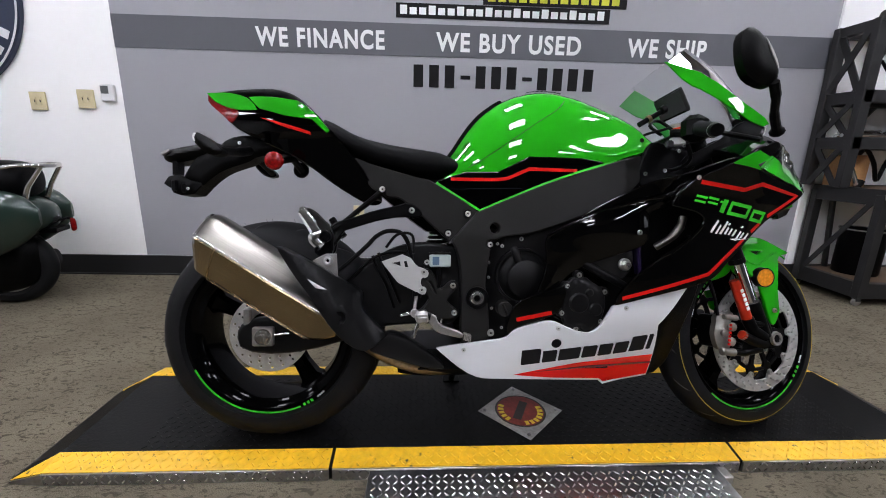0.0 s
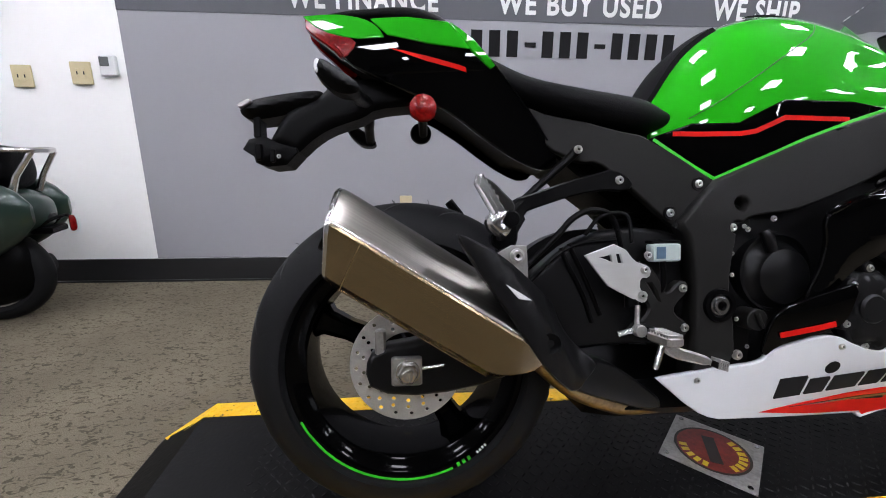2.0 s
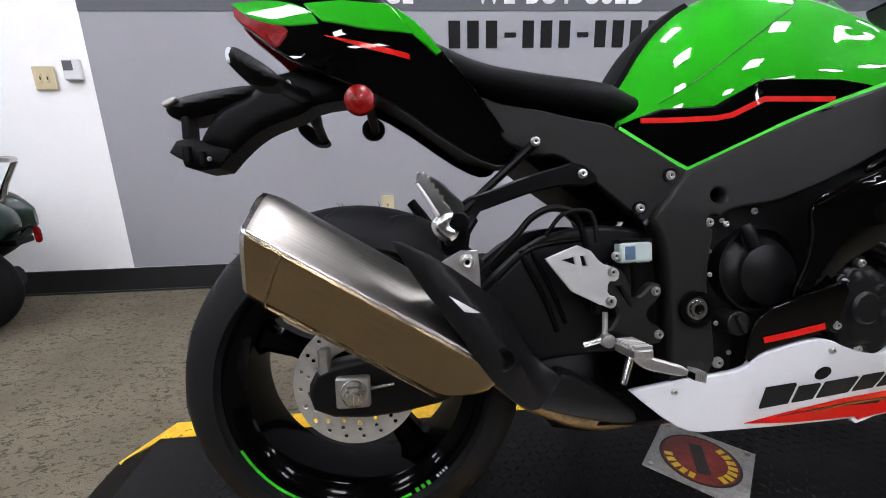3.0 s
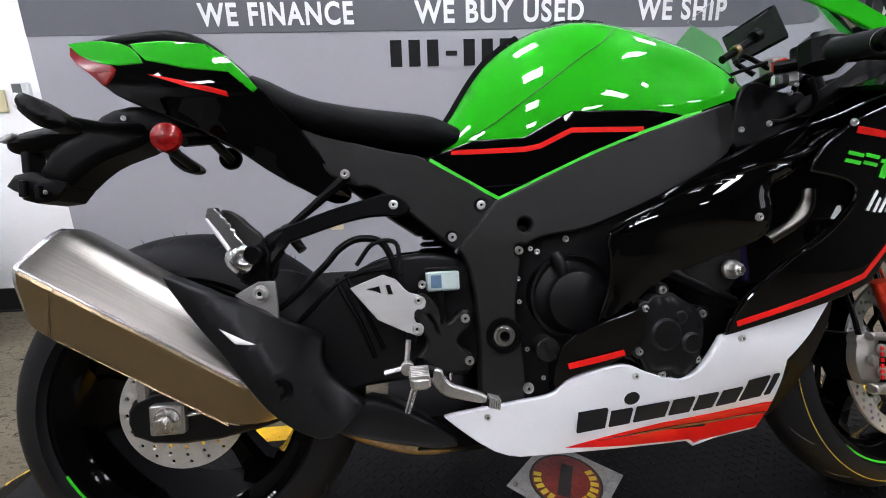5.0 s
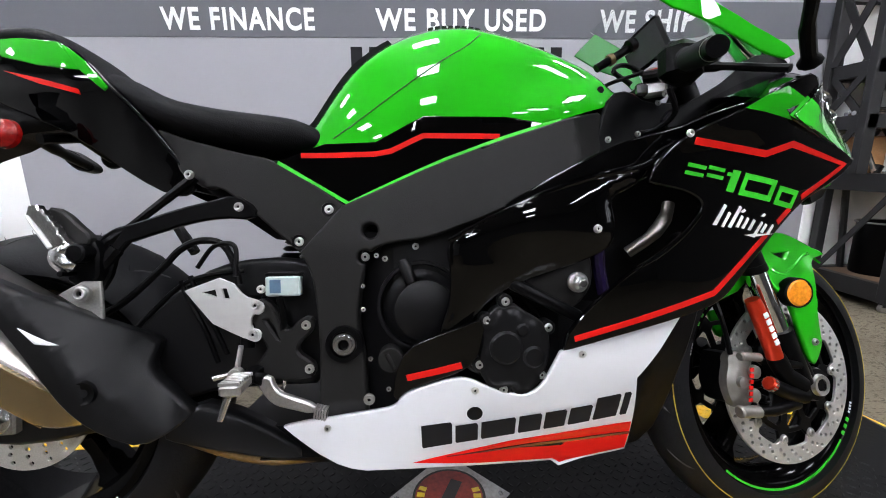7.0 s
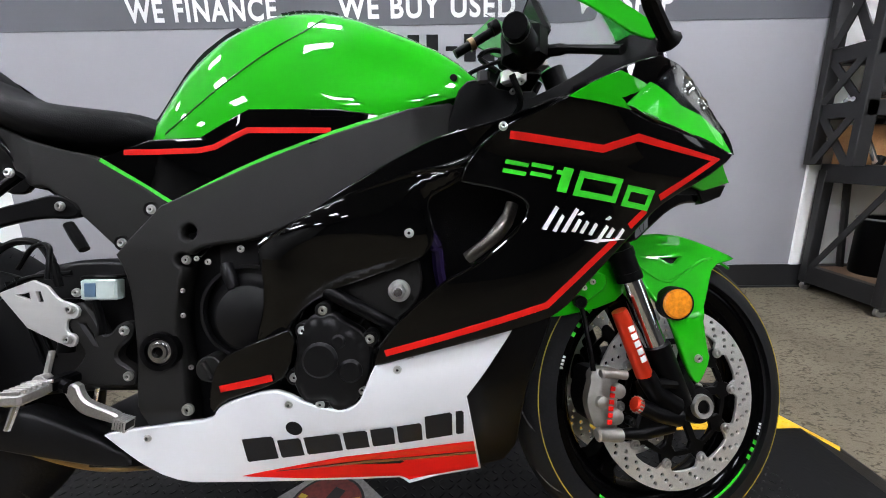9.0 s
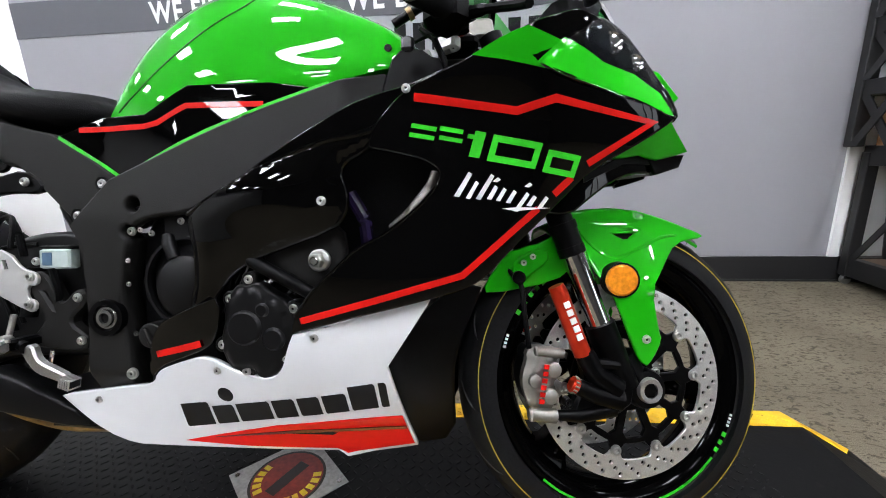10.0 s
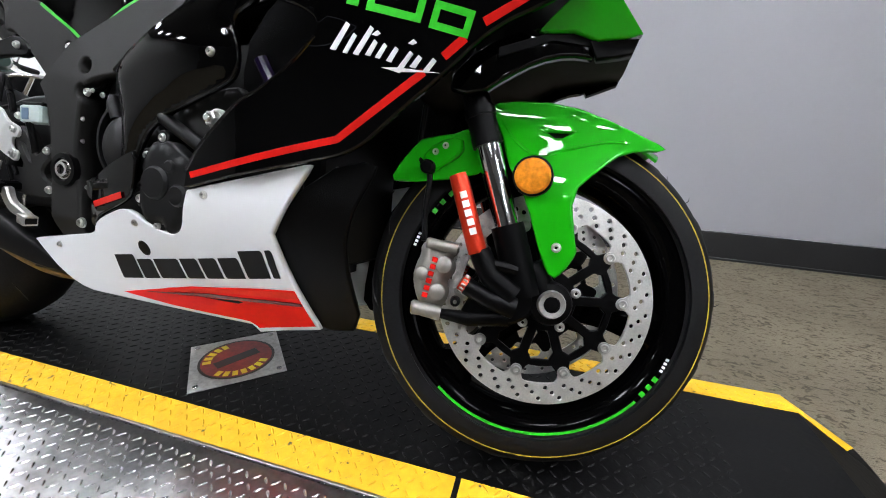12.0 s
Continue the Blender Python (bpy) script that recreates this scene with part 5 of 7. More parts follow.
sub_w = lambda x, z: 0.118 + 0.10 * max(0, x - 0.25) - 0.030 * max(0, min(1, (0.34 - x) / 0.07))
sub = panel("subframe_cover", SUB, sub_w, FRAME, bike, "satin dark grey subframe cover", both=True, thick=0.02, edge=0.004)
# thin black discs stand in for the shade round the recessed bolts
for x, z in ((0.552, 0.659), (0.499, 0.605)):
    mesh("recess_shade", *lathe([(0.0001, -0.0006), (0.0105, -0.0006), (0.0125, -0.0014), (0.0135, 0.001)], (x, -sub_w(x, z), z), 24), SATIN, sub)
    bolt(x, -sub_w(x, z) - 0.001, z, sub, 0.95)
mesh("joint_gap", *tube([(x, -0.1480, z) for x, z in ((0.582, 0.664), (0.542, 0.620), (0.503, 0.577))], 0.0042, 8), BASE, sub)
# -- seats and tail --
def cushion(name, top, low, wid, x0, x1, mat, label, n=30, power=2.6):
    rings = []
    for x in np.linspace(x0, x1, n):
        zt, zb, w = smoothed(top, x), smoothed(low, x), smoothed(wid, x)
        ring = []
        for a in np.linspace(0, 2 * math.pi, 28, endpoint=False):
            c, s = math.cos(a), math.sin(a)
            ring.append((x, w * math.copysign(abs(c) ** (2 / power), c), (zt + zb) / 2 + (zt - zb) / 2 * math.copysign(abs(s) ** (2 / power), s)))
        rings.append(ring)
    return mesh(name, *loft(rings), mat, bike, label=label, sharp=60)


cushion("rider_seat", ((0.14, 0.942), (0.17, 0.928), (0.20, 0.906), (0.24, 0.886), (0.30, 0.868), (0.37, 0.855), (0.46, 0.846), (0.51, 0.838), (0.545, 0.805)),
        ((0.14, 0.86), (0.20, 0.83), (0.24, 0.812), (0.31, 0.782), (0.39, 0.760), (0.46, 0.750), (0.545, 0.770)), ((0.14, 0.085), (0.22, 0.098), (0.32, 0.130), (0.42, 0.135), (0.50, 0.115), (0.545, 0.085)), 0.148, 0.550, SEAT, "black vinyl rider seat with a stepped rear")
cushion("pillion_seat", ((-0.17, 1.006), (-0.13, 1.014), (0.0, 1.015), (0.05, 1.008), (0.09, 0.985), (0.13, 0.942), (0.17, 0.880)),
        ((-0.17, 0.995), (-0.10, 0.985), (0.03, 0.965), (0.08, 0.94), (0.13, 0.895), (0.17, 0.855)), ((-0.17, 0.03), (-0.10, 0.055), (0.0, 0.085), (0.10, 0.105), (0.17, 0.105)), -0.168, 0.172, SEAT, "black vinyl pillion pad")
tail_w = lambda x, z: lerp_table(((-0.20, 0.035), (-0.10, 0.062), (0.0, 0.088), (0.10, 0.106), (0.20, 0.114), (0.32, 0.114)), x) - 0.25 * max(0, 0.88 - z) * (1 - 0.5 * max(0, min(1, (x - 0.14) / 0.12))) - 1.6 * max(-0.06, z - 0.925) ** 2
TAILO = chaikin([(-0.185, 0.985), (-0.10, 0.985), (0.03, 0.972), (0.088, 0.965), (0.131, 0.932), (0.171, 0.886), (0.217, 0.838), (0.287, 0.744), (0.300, 0.712), (0.285, 0.698), (0.258, 0.698), (0.194, 0.732), (0.095, 0.806), (0.028, 0.840), (-0.061, 0.880), (-0.105, 0.905)], 1, (0,))
tail = panel("tail_cowl", TAILO, tail_w, BLACK, bike, "glossy black tail cowl with green caps and a red line", both=True, thick=0.008, edge=0.003)
panel("green_cap", chaikin([(-0.193, 1.003), (-0.134, 1.000), (-0.095, 0.991), (-0.065, 0.979), (-0.046, 0.962), (-0.036, 0.946), (-0.098, 0.949), (-0.157, 0.971)], 1, (0, 5)), proud(0.003, tail_w), GREEN, tail, both=True, thick=0.012, edge=0.002)
panel("green_cap", chaikin([(-0.059, 0.982), (0.009, 0.978), (0.084, 0.964), (0.124, 0.915), (0.045, 0.929), (-0.027, 0.950)], 0), proud(0.004, tail_w), GREEN, tail, both=True, thick=0.01, edge=0.002)
panel("green_cap", chaikin([(0.090, 0.962), (0.129, 0.931), (0.170, 0.884), (0.163, 0.880), (0.128, 0.912)], 0), proud(0.005, tail_w), GREEN, tail, both=True, thick=0.01, edge=0.002)
panel("red_line", [(-0.026, 0.9235), (0.045, 0.9045), (0.117, 0.8820), (0.119, 0.8735), (0.045, 0.8955)], proud(0.0015, tail_w), RED, tail, thick=0.001, edge=0.0003, back=False, step=0.015)
panel("tail_light", chaikin([(-0.190, 0.997), (-0.096, 0.946), (-0.088, 0.937), (-0.112, 0.910), (-0.137, 0.936), (-0.187, 0.976)], 1, (0, 1)), proud(0.001, tail_w), DARKLENS, tail, "dark red tail light", both=True, thick=0.02, edge=0.002)
panel("tail_light", [(-0.128, 0.938), (-0.092, 0.936), (-0.111, 0.914)], proud(0.003, tail_w), REDLENS, tail, "red tail light", both=True, thick=0.01, edge=0.002)
mesh("tail_tray", *loft([[(x, s * max(0.01, tail_w(x, 0.95) - (0.012 if x < -0.05 else 0.05)), z) for s, z in ((-1, zt), (1, zt), (1, zb), (-1, zb))] for x, zt, zb in ((-0.17, 0.985, 0.965), (-0.09, 0.985, 0.915), (0.03, 0.962, 0.85), (0.12, 0.90, 0.80), (0.22, 0.82, 0.725), (0.30, 0.75, 0.705))]), PLASTIC, bike, "black inner tail tray", smooth=False)
lip([(0.088, 0.962), (0.131, 0.929), (0.171, 0.883), (0.217, 0.835), (0.262, 0.774), (0.287, 0.739)], tail_w, 0.0022, BLACK, tail, d=0.0005)
# fender, plate holder, signals, reflectors
ARM = chaikin([(0.02, 0.875), (-0.081, 0.886), (-0.138, 0.874), (-0.169, 0.843), (-0.214, 0.823), (-0.232, 0.812), (-0.262, 0.760), (-0.210, 0.741), (-0.186, 0.764), (-0.154, 0.786), (-0.108, 0.803), (-0.083, 0.811), (-0.057, 0.829), (0.02, 0.838)], 1, (0, 6, 7, 13))
arm = mesh("fender_arm", *sheet(ARM, pillow(ARM, lambda x, z: 0.032, 0.006, 0.012), 0.064, 0.010, edge=0.003), PLASTIC, bike, label="black plastic rear fender arm")
LAMP = chaikin([(-0.322, 0.828), (-0.291, 0.843), (-0.185, 0.861), (-0.160, 0.858), (-0.165, 0.838), (-0.19, 0.829), (-0.291, 0.806), (-0.316, 0.811)], 2)
mesh("lamp_arm", *sheet(LAMP, pillow(LAMP, lambda x, z: 0.034, 0.014, 0.020), 0.068, 0.007, edge=0.004), PLASTIC, arm, "black plate lamp housing")
mesh("lamp_tip", *sheet(chaikin([(-0.3225, 0.828), (-0.300, 0.8395), (-0.2985, 0.834), (-0.318, 0.8235)], 1), 0.0345, 0.069, 0.007, edge=0.002), CAST, arm, "bright lamp edge")
mesh("lamp_tab", *box(-0.2985, -0.2845, -0.020, 0.020, 0.768, 0.812, 0.002), PLASTIC, arm)
BRK = chaikin([(-0.3131, 0.7425), (-0.3030, 0.7610), (-0.2753, 0.7669), (-0.2501, 0.7534), (-0.2140, 0.7442), (-0.2123, 0.7366), (-0.2350, 0.7148), (-0.2694, 0.7114), (-0.2904, 0.7182), (-0.2930, 0.7299)], 0)
mesh("plate_bracket", *sheet(BRK, lambda x, z: 0.034 - 0.25 * abs(z - 0.738), 0.07, 0.02, edge=0.0025), PLASTIC, arm)
mesh("bracket_rib", *joined(box(-0.290, -0.277, -0.040, -0.030, 0.720, 0.752, 0.002), box(-0.262, -0.252, -0.040, -0.030, 0.716, 0.742, 0.002)), PLASTIC, arm)
bolt(-0.246, -0.036, 0.728, arm, 0.5)
bolt(-0.102, -0.034, 0.862, arm, 0.6)
POD = chaikin([(-0.1360, 0.8365), (-0.1337, 0.8432), (-0.1254, 0.8440), (-0.0823, 0.8153), (-0.0709, 0.8017), (-0.0823, 0.7972), (-0.0996, 0.7979), (-0.1148, 0.8070), (-0.1337, 0.8259)], 2)
for s in (-1, 1):
    sig = mesh("turn_signal", *sheet(POD, pillow(POD, lambda x, z: 0.222, 0.010, 0.014), 0.034, 0.006, side=s, edge=0.004), PLASTIC, bike, "black pod turn signal")
    mesh("signal_lens", *sheet(chaikin([(-0.1373, 0.8364), (-0.1351, 0.8445), (-0.1315, 0.8436), (-0.1315, 0.8292), (-0.1351, 0.8256)], 1), 0.214, 0.022, 0.006, side=s, edge=0.002), OFFWHITE, sig, "pale signal lens edge")
    mesh("signal_stalk", *tube(smooth_path([(-0.075, s * 0.02, 0.842), (-0.080, s * 0.10, 0.822), (-0.084, s * 0.198, 0.806)]), [0.013] * 6 + [0.011] * 7, 12), PLASTIC, sig)
for s in (-1, 1):
    mesh("side_reflector", *joined(lathe([(0.0001, -0.006), (0.017, -0.005), (0.0230, -0.001), (0.0248, 0.006), (0.0001, 0.008)], (0.034 if s < 0 else 0.040, -0.150 if s < 0 else 0.082, 0.793 if s < 0 else 0.805), 32)), REDLENS if s < 0 else PLASTIC, bike, "round red side reflector" if s < 0 else "back of a round reflector")
mesh("reflector_stem", *tube([(0.022, -0.07, 0.805), (0.04, 0.0, 0.825), (0.045, 0.075, 0.80)], 0.010, 8), PLASTIC, bike)
# pillion foot peg hanger
hang = mesh("peg_hanger", *joined(tube([(0.322, -0.128, 0.722), (0.225, -0.140, 0.640), (0.185, -0.150, 0.605)], [0.009, 0.0065, 0.009], 8), sheet(chaikin([(0.391, 0.687), (0.428, 0.664), (0.418, 0.648), (0.37, 0.652), (0.315, 0.643), (0.26, 0.626), (0.205, 0.608), (0.192, 0.54), (0.160, 0.52), (0.172, 0.60), (0.19, 0.628), (0.24, 0.642), (0.30, 0.663), (0.35, 0.675)], 1), lambda x, z: 0.139 + 0.06 * max(0, 0.40 - x) + 0.12 * max(0, 0.61 - z), 0.012, 0.02, edge=0.003),
            tube([(0.205, -0.150, 0.60), (0.175, -0.165, 0.555), (0.165, -0.175, 0.525)], [0.012, 0.010, 0.011], 8)), SATIN, bike, label="black pillion peg hanger")
for x, z in ((0.319, 0.723), (0.399, 0.667)):
    bolt(x, -0.143, z, hang, 0.95)
bolt(0.187, -0.200, 0.532, hang, 1.5)
mesh("hanger_plate", *sheet([(0.145, 0.530), (0.180, 0.548), (0.205, 0.548), (0.208, 0.488)], 0.190, 0.006, 0.03), CAST, hang)
BLADE = [(0.116, 0.654), (0.119, 0.666), (0.128, 0.667), (0.131, 0.660), (0.135, 0.660), (0.137, 0.652), (0.141, 0.651), (0.143, 0.643), (0.148, 0.642), (0.149, 0.634), (0.154, 0.632), (0.155, 0.623), (0.161, 0.617), (0.165, 0.610), (0.147, 0.602)]
pegm = mesh("pillion_peg", *sheet(BLADE, lambda x, z: 0.206 - 0.10 * (x - 0.12), 0.014, 0.02, edge=0.002), STEEL, bike, label="folded bright ribbed metal pillion peg")
mesh("peg_edge", *tube([(0.1165, -0.207, 0.652), (0.130, -0.206, 0.630), (0.146, -0.204, 0.603)], [0.002, 0.0032, 0.0032], 8), BRUSHED, pegm)
KNUCKLE = chaikin([(0.142, 0.602), (0.164, 0.611), (0.171, 0.599), (0.161, 0.590), (0.175, 0.579), (0.170, 0.570), (0.156, 0.564), (0.137, 0.584)], 1)
mesh("peg_knuckle", *sheet(KNUCKLE, pillow(KNUCKLE, lambda x, z: 0.205, 0.005, 0.008), 0.026, 0.006, edge=0.003), STEEL, pegm, label="bright cast peg knuckle")
LEG = chaikin([(0.126, 0.659), (0.133, 0.666), (0.154, 0.653), (0.168, 0.637), (0.187, 0.620), (0.184, 0.607), (0.163, 0.606), (0.156, 0.618), (0.151, 0.634), (0.142, 0.643), (0.134, 0.643), (0.127, 0.649)], 1)
mesh("peg_leg", *sheet(LEG, 0.184, 0.014, 0.01, edge=0.003), FRAME, pegm, label="satin black inner peg leg")
mesh("peg_hinge", *joined(disc_solid(0.015, -0.202, -0.150, (0.178, 0, 0.594), 20, 0.003), disc_solid(0.005, -0.206, -0.160, (0.160, 0, 0.563), 12, 0.001)), SATIN, pegm)
HANG = chaikin([(0.192, 0.612), (0.190, 0.543), (0.169, 0.540), (0.146, 0.556), (0.163, 0.585), (0.168, 0.607)], 1)
mesh("hanger_foot", *sheet(HANG, 0.178, 0.020, 0.02, edge=0.004), SATIN, hang)
mesh("pillion_peg", *tube([(0.115, 0.19, 0.655), (0.138, 0.185, 0.622), (0.160, 0.18, 0.592)], [0.012, 0.0135, 0.012], 10), PLASTIC, bike, label="dark far pillion peg")

# -- swing arm, rear brake, chain adjuster --
swing = panel("swing_arm", chaikin([(0.545, 0.36), (0.55, 0.548), (0.468, 0.570), (0.385, 0.565), (0.325, 0.545), (0.272, 0.505), (0.192, 0.430), (0.10, 0.385), (0.031, 0.362), (-0.055, 0.350), (-0.070, 0.322), (-0.060, 0.285), (0.039, 0.275), (0.171, 0.298), (0.305, 0.352), (0.412, 0.362)], 1), lambda x, z: 0.122 + 0.02 * max(0, x - 0.1) - 0.10 * abs(z - 0.45) * max(0, x - 0.15), ENGINE, bike, "satin black swing arm", both=True, thick=0.05, edge=0.010, step=0.03)
for pts in ([(0.292, 0.542), (0.303, 0.513), (0.331, 0.458), (0.352, 0.398)], [(0.308, 0.550), (0.316, 0.530), (0.340, 0.479), (0.368, 0.412)], [(0.205, 0.452), (0.240, 0.487), (0.287, 0.530), (0.330, 0.549), (0.40, 0.556)]):
    mesh("swing_arm_rib", *tube(smooth_path([(x, -(0.123 + 0.02 * max(0, x - 0.1) - 0.10 * abs(z - 0.45) * max(0, x - 0.15)), z) for x, z in pts], 5), 0.0045, 8), SATIN, swing)
mesh("axle_block", *joined(box(-0.030, 0.026, -0.136, -0.118, RZ - 0.026, RZ + 0.026, 0.003)), CAST, swing)
mesh("axle_nut", *joined(disc_solid(0.0185, -0.152, -0.135, (0, 0, RZ), 6, 0.002), disc_solid(0.0225, -0.139, -0.134, (0, 0, RZ), 28)), STEEL, swing)
mesh("axle_pin", *joined(disc_solid(0.011, -0.160, -0.150, (0, 0, RZ), 16), box(-0.002, 0.002, -0.1615, -0.1600, RZ - 0.008, RZ + 0.008, 0.0004)), STEEL, swing)
mesh("adjuster_screw", *tube([(0.026, -0.126, RZ + 0.003), (0.066, -0.126, RZ + 0.008)], 0.0035, 8), STEEL, swing)
mesh("speed_sensor", *box(-0.060, -0.040, -0.118, -0.100, RZ + 0.005, RZ + 0.075, 0.004), CAST, swing)
mesh("rear_shock", *joined(*[lathe([(0.024, -0.004), (0.030, 0), (0.024, 0.004)], (0.47, 0, 0.5), 18)]), SATIN, bike)
for k in range(7):
    mesh("spring_coil", *moved(lathe([(0.028, -0.005), (0.034, 0), (0.028, 0.005)], (0, 0, 0), 18), pose(0.465 + 0.004 * k, -0.05, 0.555 + 0.013 * k, 90, 0, 0)), SATIN, bike)

# -- exhaust --
d_, n_ = Vector((0.845, 0, -0.534)), Vector((0.534, 0, 0.845))
R0 = Vector((-0.114, 0, 0.591))


def muffler_ring(s, pts, k=1.0):
    return [R0 + d_ * (s - 0.4 * n * (1 if s < 0.05 else 0.2)) + n_ * (n * k - (1 - k) * 0.02) + Vector((0, -0.185 + (y + 0.185) * k, 0)) for n, y in pts]


UPPER = [(0.000, -0.2545), (0.004, -0.253), (0.030, -0.222), (0.048, -0.198), (0.055, -0.180), (0.055, -0.14), (0.046, -0.115)]
LOWER = [(0.046, -0.115), (0.0, -0.098), (-0.05, -0.105), (-0.082, -0.125), (-0.092, -0.15), (-0.092, -0.190), (-0.088, -0.208), (-0.078, -0.222), (-0.02, -0.252), (-0.004, -0.2558), (0.000, -0.2545)]
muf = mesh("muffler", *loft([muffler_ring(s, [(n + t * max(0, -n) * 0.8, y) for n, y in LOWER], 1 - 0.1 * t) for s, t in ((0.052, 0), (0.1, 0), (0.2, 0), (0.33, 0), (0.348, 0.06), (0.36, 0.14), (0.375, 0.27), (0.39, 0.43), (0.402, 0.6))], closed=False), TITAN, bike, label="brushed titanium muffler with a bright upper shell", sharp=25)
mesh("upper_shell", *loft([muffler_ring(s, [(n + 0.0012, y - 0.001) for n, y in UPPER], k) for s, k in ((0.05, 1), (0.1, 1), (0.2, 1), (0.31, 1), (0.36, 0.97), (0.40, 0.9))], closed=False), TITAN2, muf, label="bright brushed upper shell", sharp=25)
ALL = UPPER[:-1] + LOWER[:-1]
CAP = ((0.0555, 1.012), (0.030, 1.014), (0.012, 1.006), (0.002, 0.985))
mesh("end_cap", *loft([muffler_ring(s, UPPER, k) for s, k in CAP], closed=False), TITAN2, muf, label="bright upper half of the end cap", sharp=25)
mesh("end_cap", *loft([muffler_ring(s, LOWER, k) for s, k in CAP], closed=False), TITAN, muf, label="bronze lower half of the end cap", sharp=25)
mesh("end_rim", *loft([muffler_ring(0.003, ALL, 0.985), muffler_ring(-0.005, ALL, 0.955), muffler_ring(-0.007, ALL, 0.90), muffler_ring(-0.001, ALL, 0.80), muffler_ring(0.02, ALL, 0.78)]), STEEL, muf, label="bright folded end rim", sharp=30)
mesh("outlet", *tube([R0 + d_ * -0.004 + n_ * -0.02 + Vector((0, -0.17, 0)), R0 + d_ * 0.04 + n_ * -0.02 + Vector((0, -0.17, 0))], 0.034, 20), SATIN, muf)
# steel bead stands in for the bright highlight along the bevelled ridge
mesh("ridge_highlight", *tube([R0 + d_ * s + n_ * 0.0022 + Vector((0, -0.2532, 0)) for s in (0.004, 0.2, 0.36)], [0.0020, 0.0020, 0.0016], 10), STEEL, muf, label="steel bead in place of the ridge's highlight")
mesh("cap_seam", *loft([muffler_ring(0.0560, ALL, 1.016), muffler_ring(0.0572, ALL, 1.013)], caps=False), HEAT, muf)
mesh("lower_seam", *tube([R0 + d_ * s + n_ * -0.0885 + Vector((0, -0.207, 0)) for s in (0.06, 0.2, 0.345)], 0.0016, 6), TITAN, muf)


def cover_w(x, z):
    """Half width of the muffler cover: an outer band that folds inwards along its upper edge."""
    d = (x - 0.09) * 0.81 + (z - 0.555) * 0.58
    fade = 1 - min(1, max(0, (x - 0.25) / 0.07))
    return smoothed(((0.08, 0.2625), (0.20, 0.2620), (0.235, 0.256), (0.28, 0.214), (0.333, 0.197)), x) - 1.7 * fade * max(0, d - 0.030) - 0.25 * max(0, d - 0.012)


cov = panel("muffler_cover", chaikin([(0.081, 0.567), (0.14, 0.537), (0.203, 0.490), (0.262, 0.441), (0.264, 0.408), (0.287, 0.375), (0.332, 0.335), (0.310, 0.315), (0.280, 0.303), (0.249, 0.325), (0.218, 0.359), (0.185, 0.407), (0.156, 0.454), (0.117, 0.508)], 1, (0, 3, 6)), cover_w, ENGINE, bike, "black plastic muffler cover", thick=0.03, edge=0.004, step=0.010, holes=[[(0.152, 0.491), (0.193, 0.4655), (0.172, 0.4715)]])
mesh("cover_screw", *joined(lathe([(0.006, -0.001), (0.013, -0.001), (0.016, -0.003), (0.017, 0.003)], (0.225, -cover_w(0.225, 0.395), 0.395), 20)), SATIN, cov)
# bright plate set proud of the cover in place of lit metal behind it
mesh("slot_bright_plate", *sheet([(0.151, 0.492), (0.194, 0.4650), (0.171, 0.4695)], proud(0.0012, cover_w), 0.004, 0.01, edge=0.0004), BRUSHED, cov)
panel("pipe_cover", chaikin([(0.283, 0.302), (0.332, 0.338), (0.376, 0.320), (0.42, 0.290), (0.500, 0.228), (0.455, 0.232), (0.40, 0.252), (0.335, 0.277)], 1), lambda x, z: 0.190 - 0.30 * max(0, x - 0.3) - 5.0 * (z - 0.30 + 0.45 * (x - 0.36)) ** 2, ENGINE, bike, "black lower exhaust cover", thick=0.04, edge=0.006, step=0.012)
mesh("exhaust_pipe", *tube(smooth_path([(0.24, -0.15, 0.35), (0.32, -0.12, 0.28), (0.42, -0.10, 0.235), (0.52, -0.08, 0.225), (0.70, -0.07, 0.222), (0.95, -0.07, 0.222)]), 0.030, 16), HEAT, bike, label="heat tinted exhaust pipe under the belly")
mesh("collector_box", *loft([[(x, -0.12 * k, 0.28), (x, -0.13 * k, 0.225), (x, -0.09 * k, 0.195), (x, 0.09 * k, 0.195), (x, 0.13 * k, 0.225), (x, 0.12 * k, 0.28)] for x, k in ((0.36, 0.7), (0.42, 1), (0.58, 1), (0.66, 0.8))]), SATIN, bike, label="dark exhaust collector box")

# -- foot controls --
HEEL = chaikin([(0.321, 0.528), (0.375, 0.547), (0.397, 0.537), (0.414, 0.515), (0.431, 0.510), (0.446, 0.502), (0.442, 0.486), (0.425, 0.487), (0.423, 0.463), (0.440, 0.458), (0.437, 0.442), (0.426, 0.441), (0.364, 0.473)], 1, (0, 1, 2, 12))
heel = panel("heel_guard", HEEL, 0.168, BRUSHED, bike, "brushed aluminium heel guard", thick=0.005, edge=0.001, holes=[[(0.346, 0.525), (0.369, 0.530), (0.372, 0.515)], [(0.378, 0.531), (0.387, 0.531), (0.392, 0.513), (0.382, 0.513)]])
for x, z in ((0.433, 0.501), (0.428, 0.453)):
    bolt(x, -0.170, z, heel, 0.95)
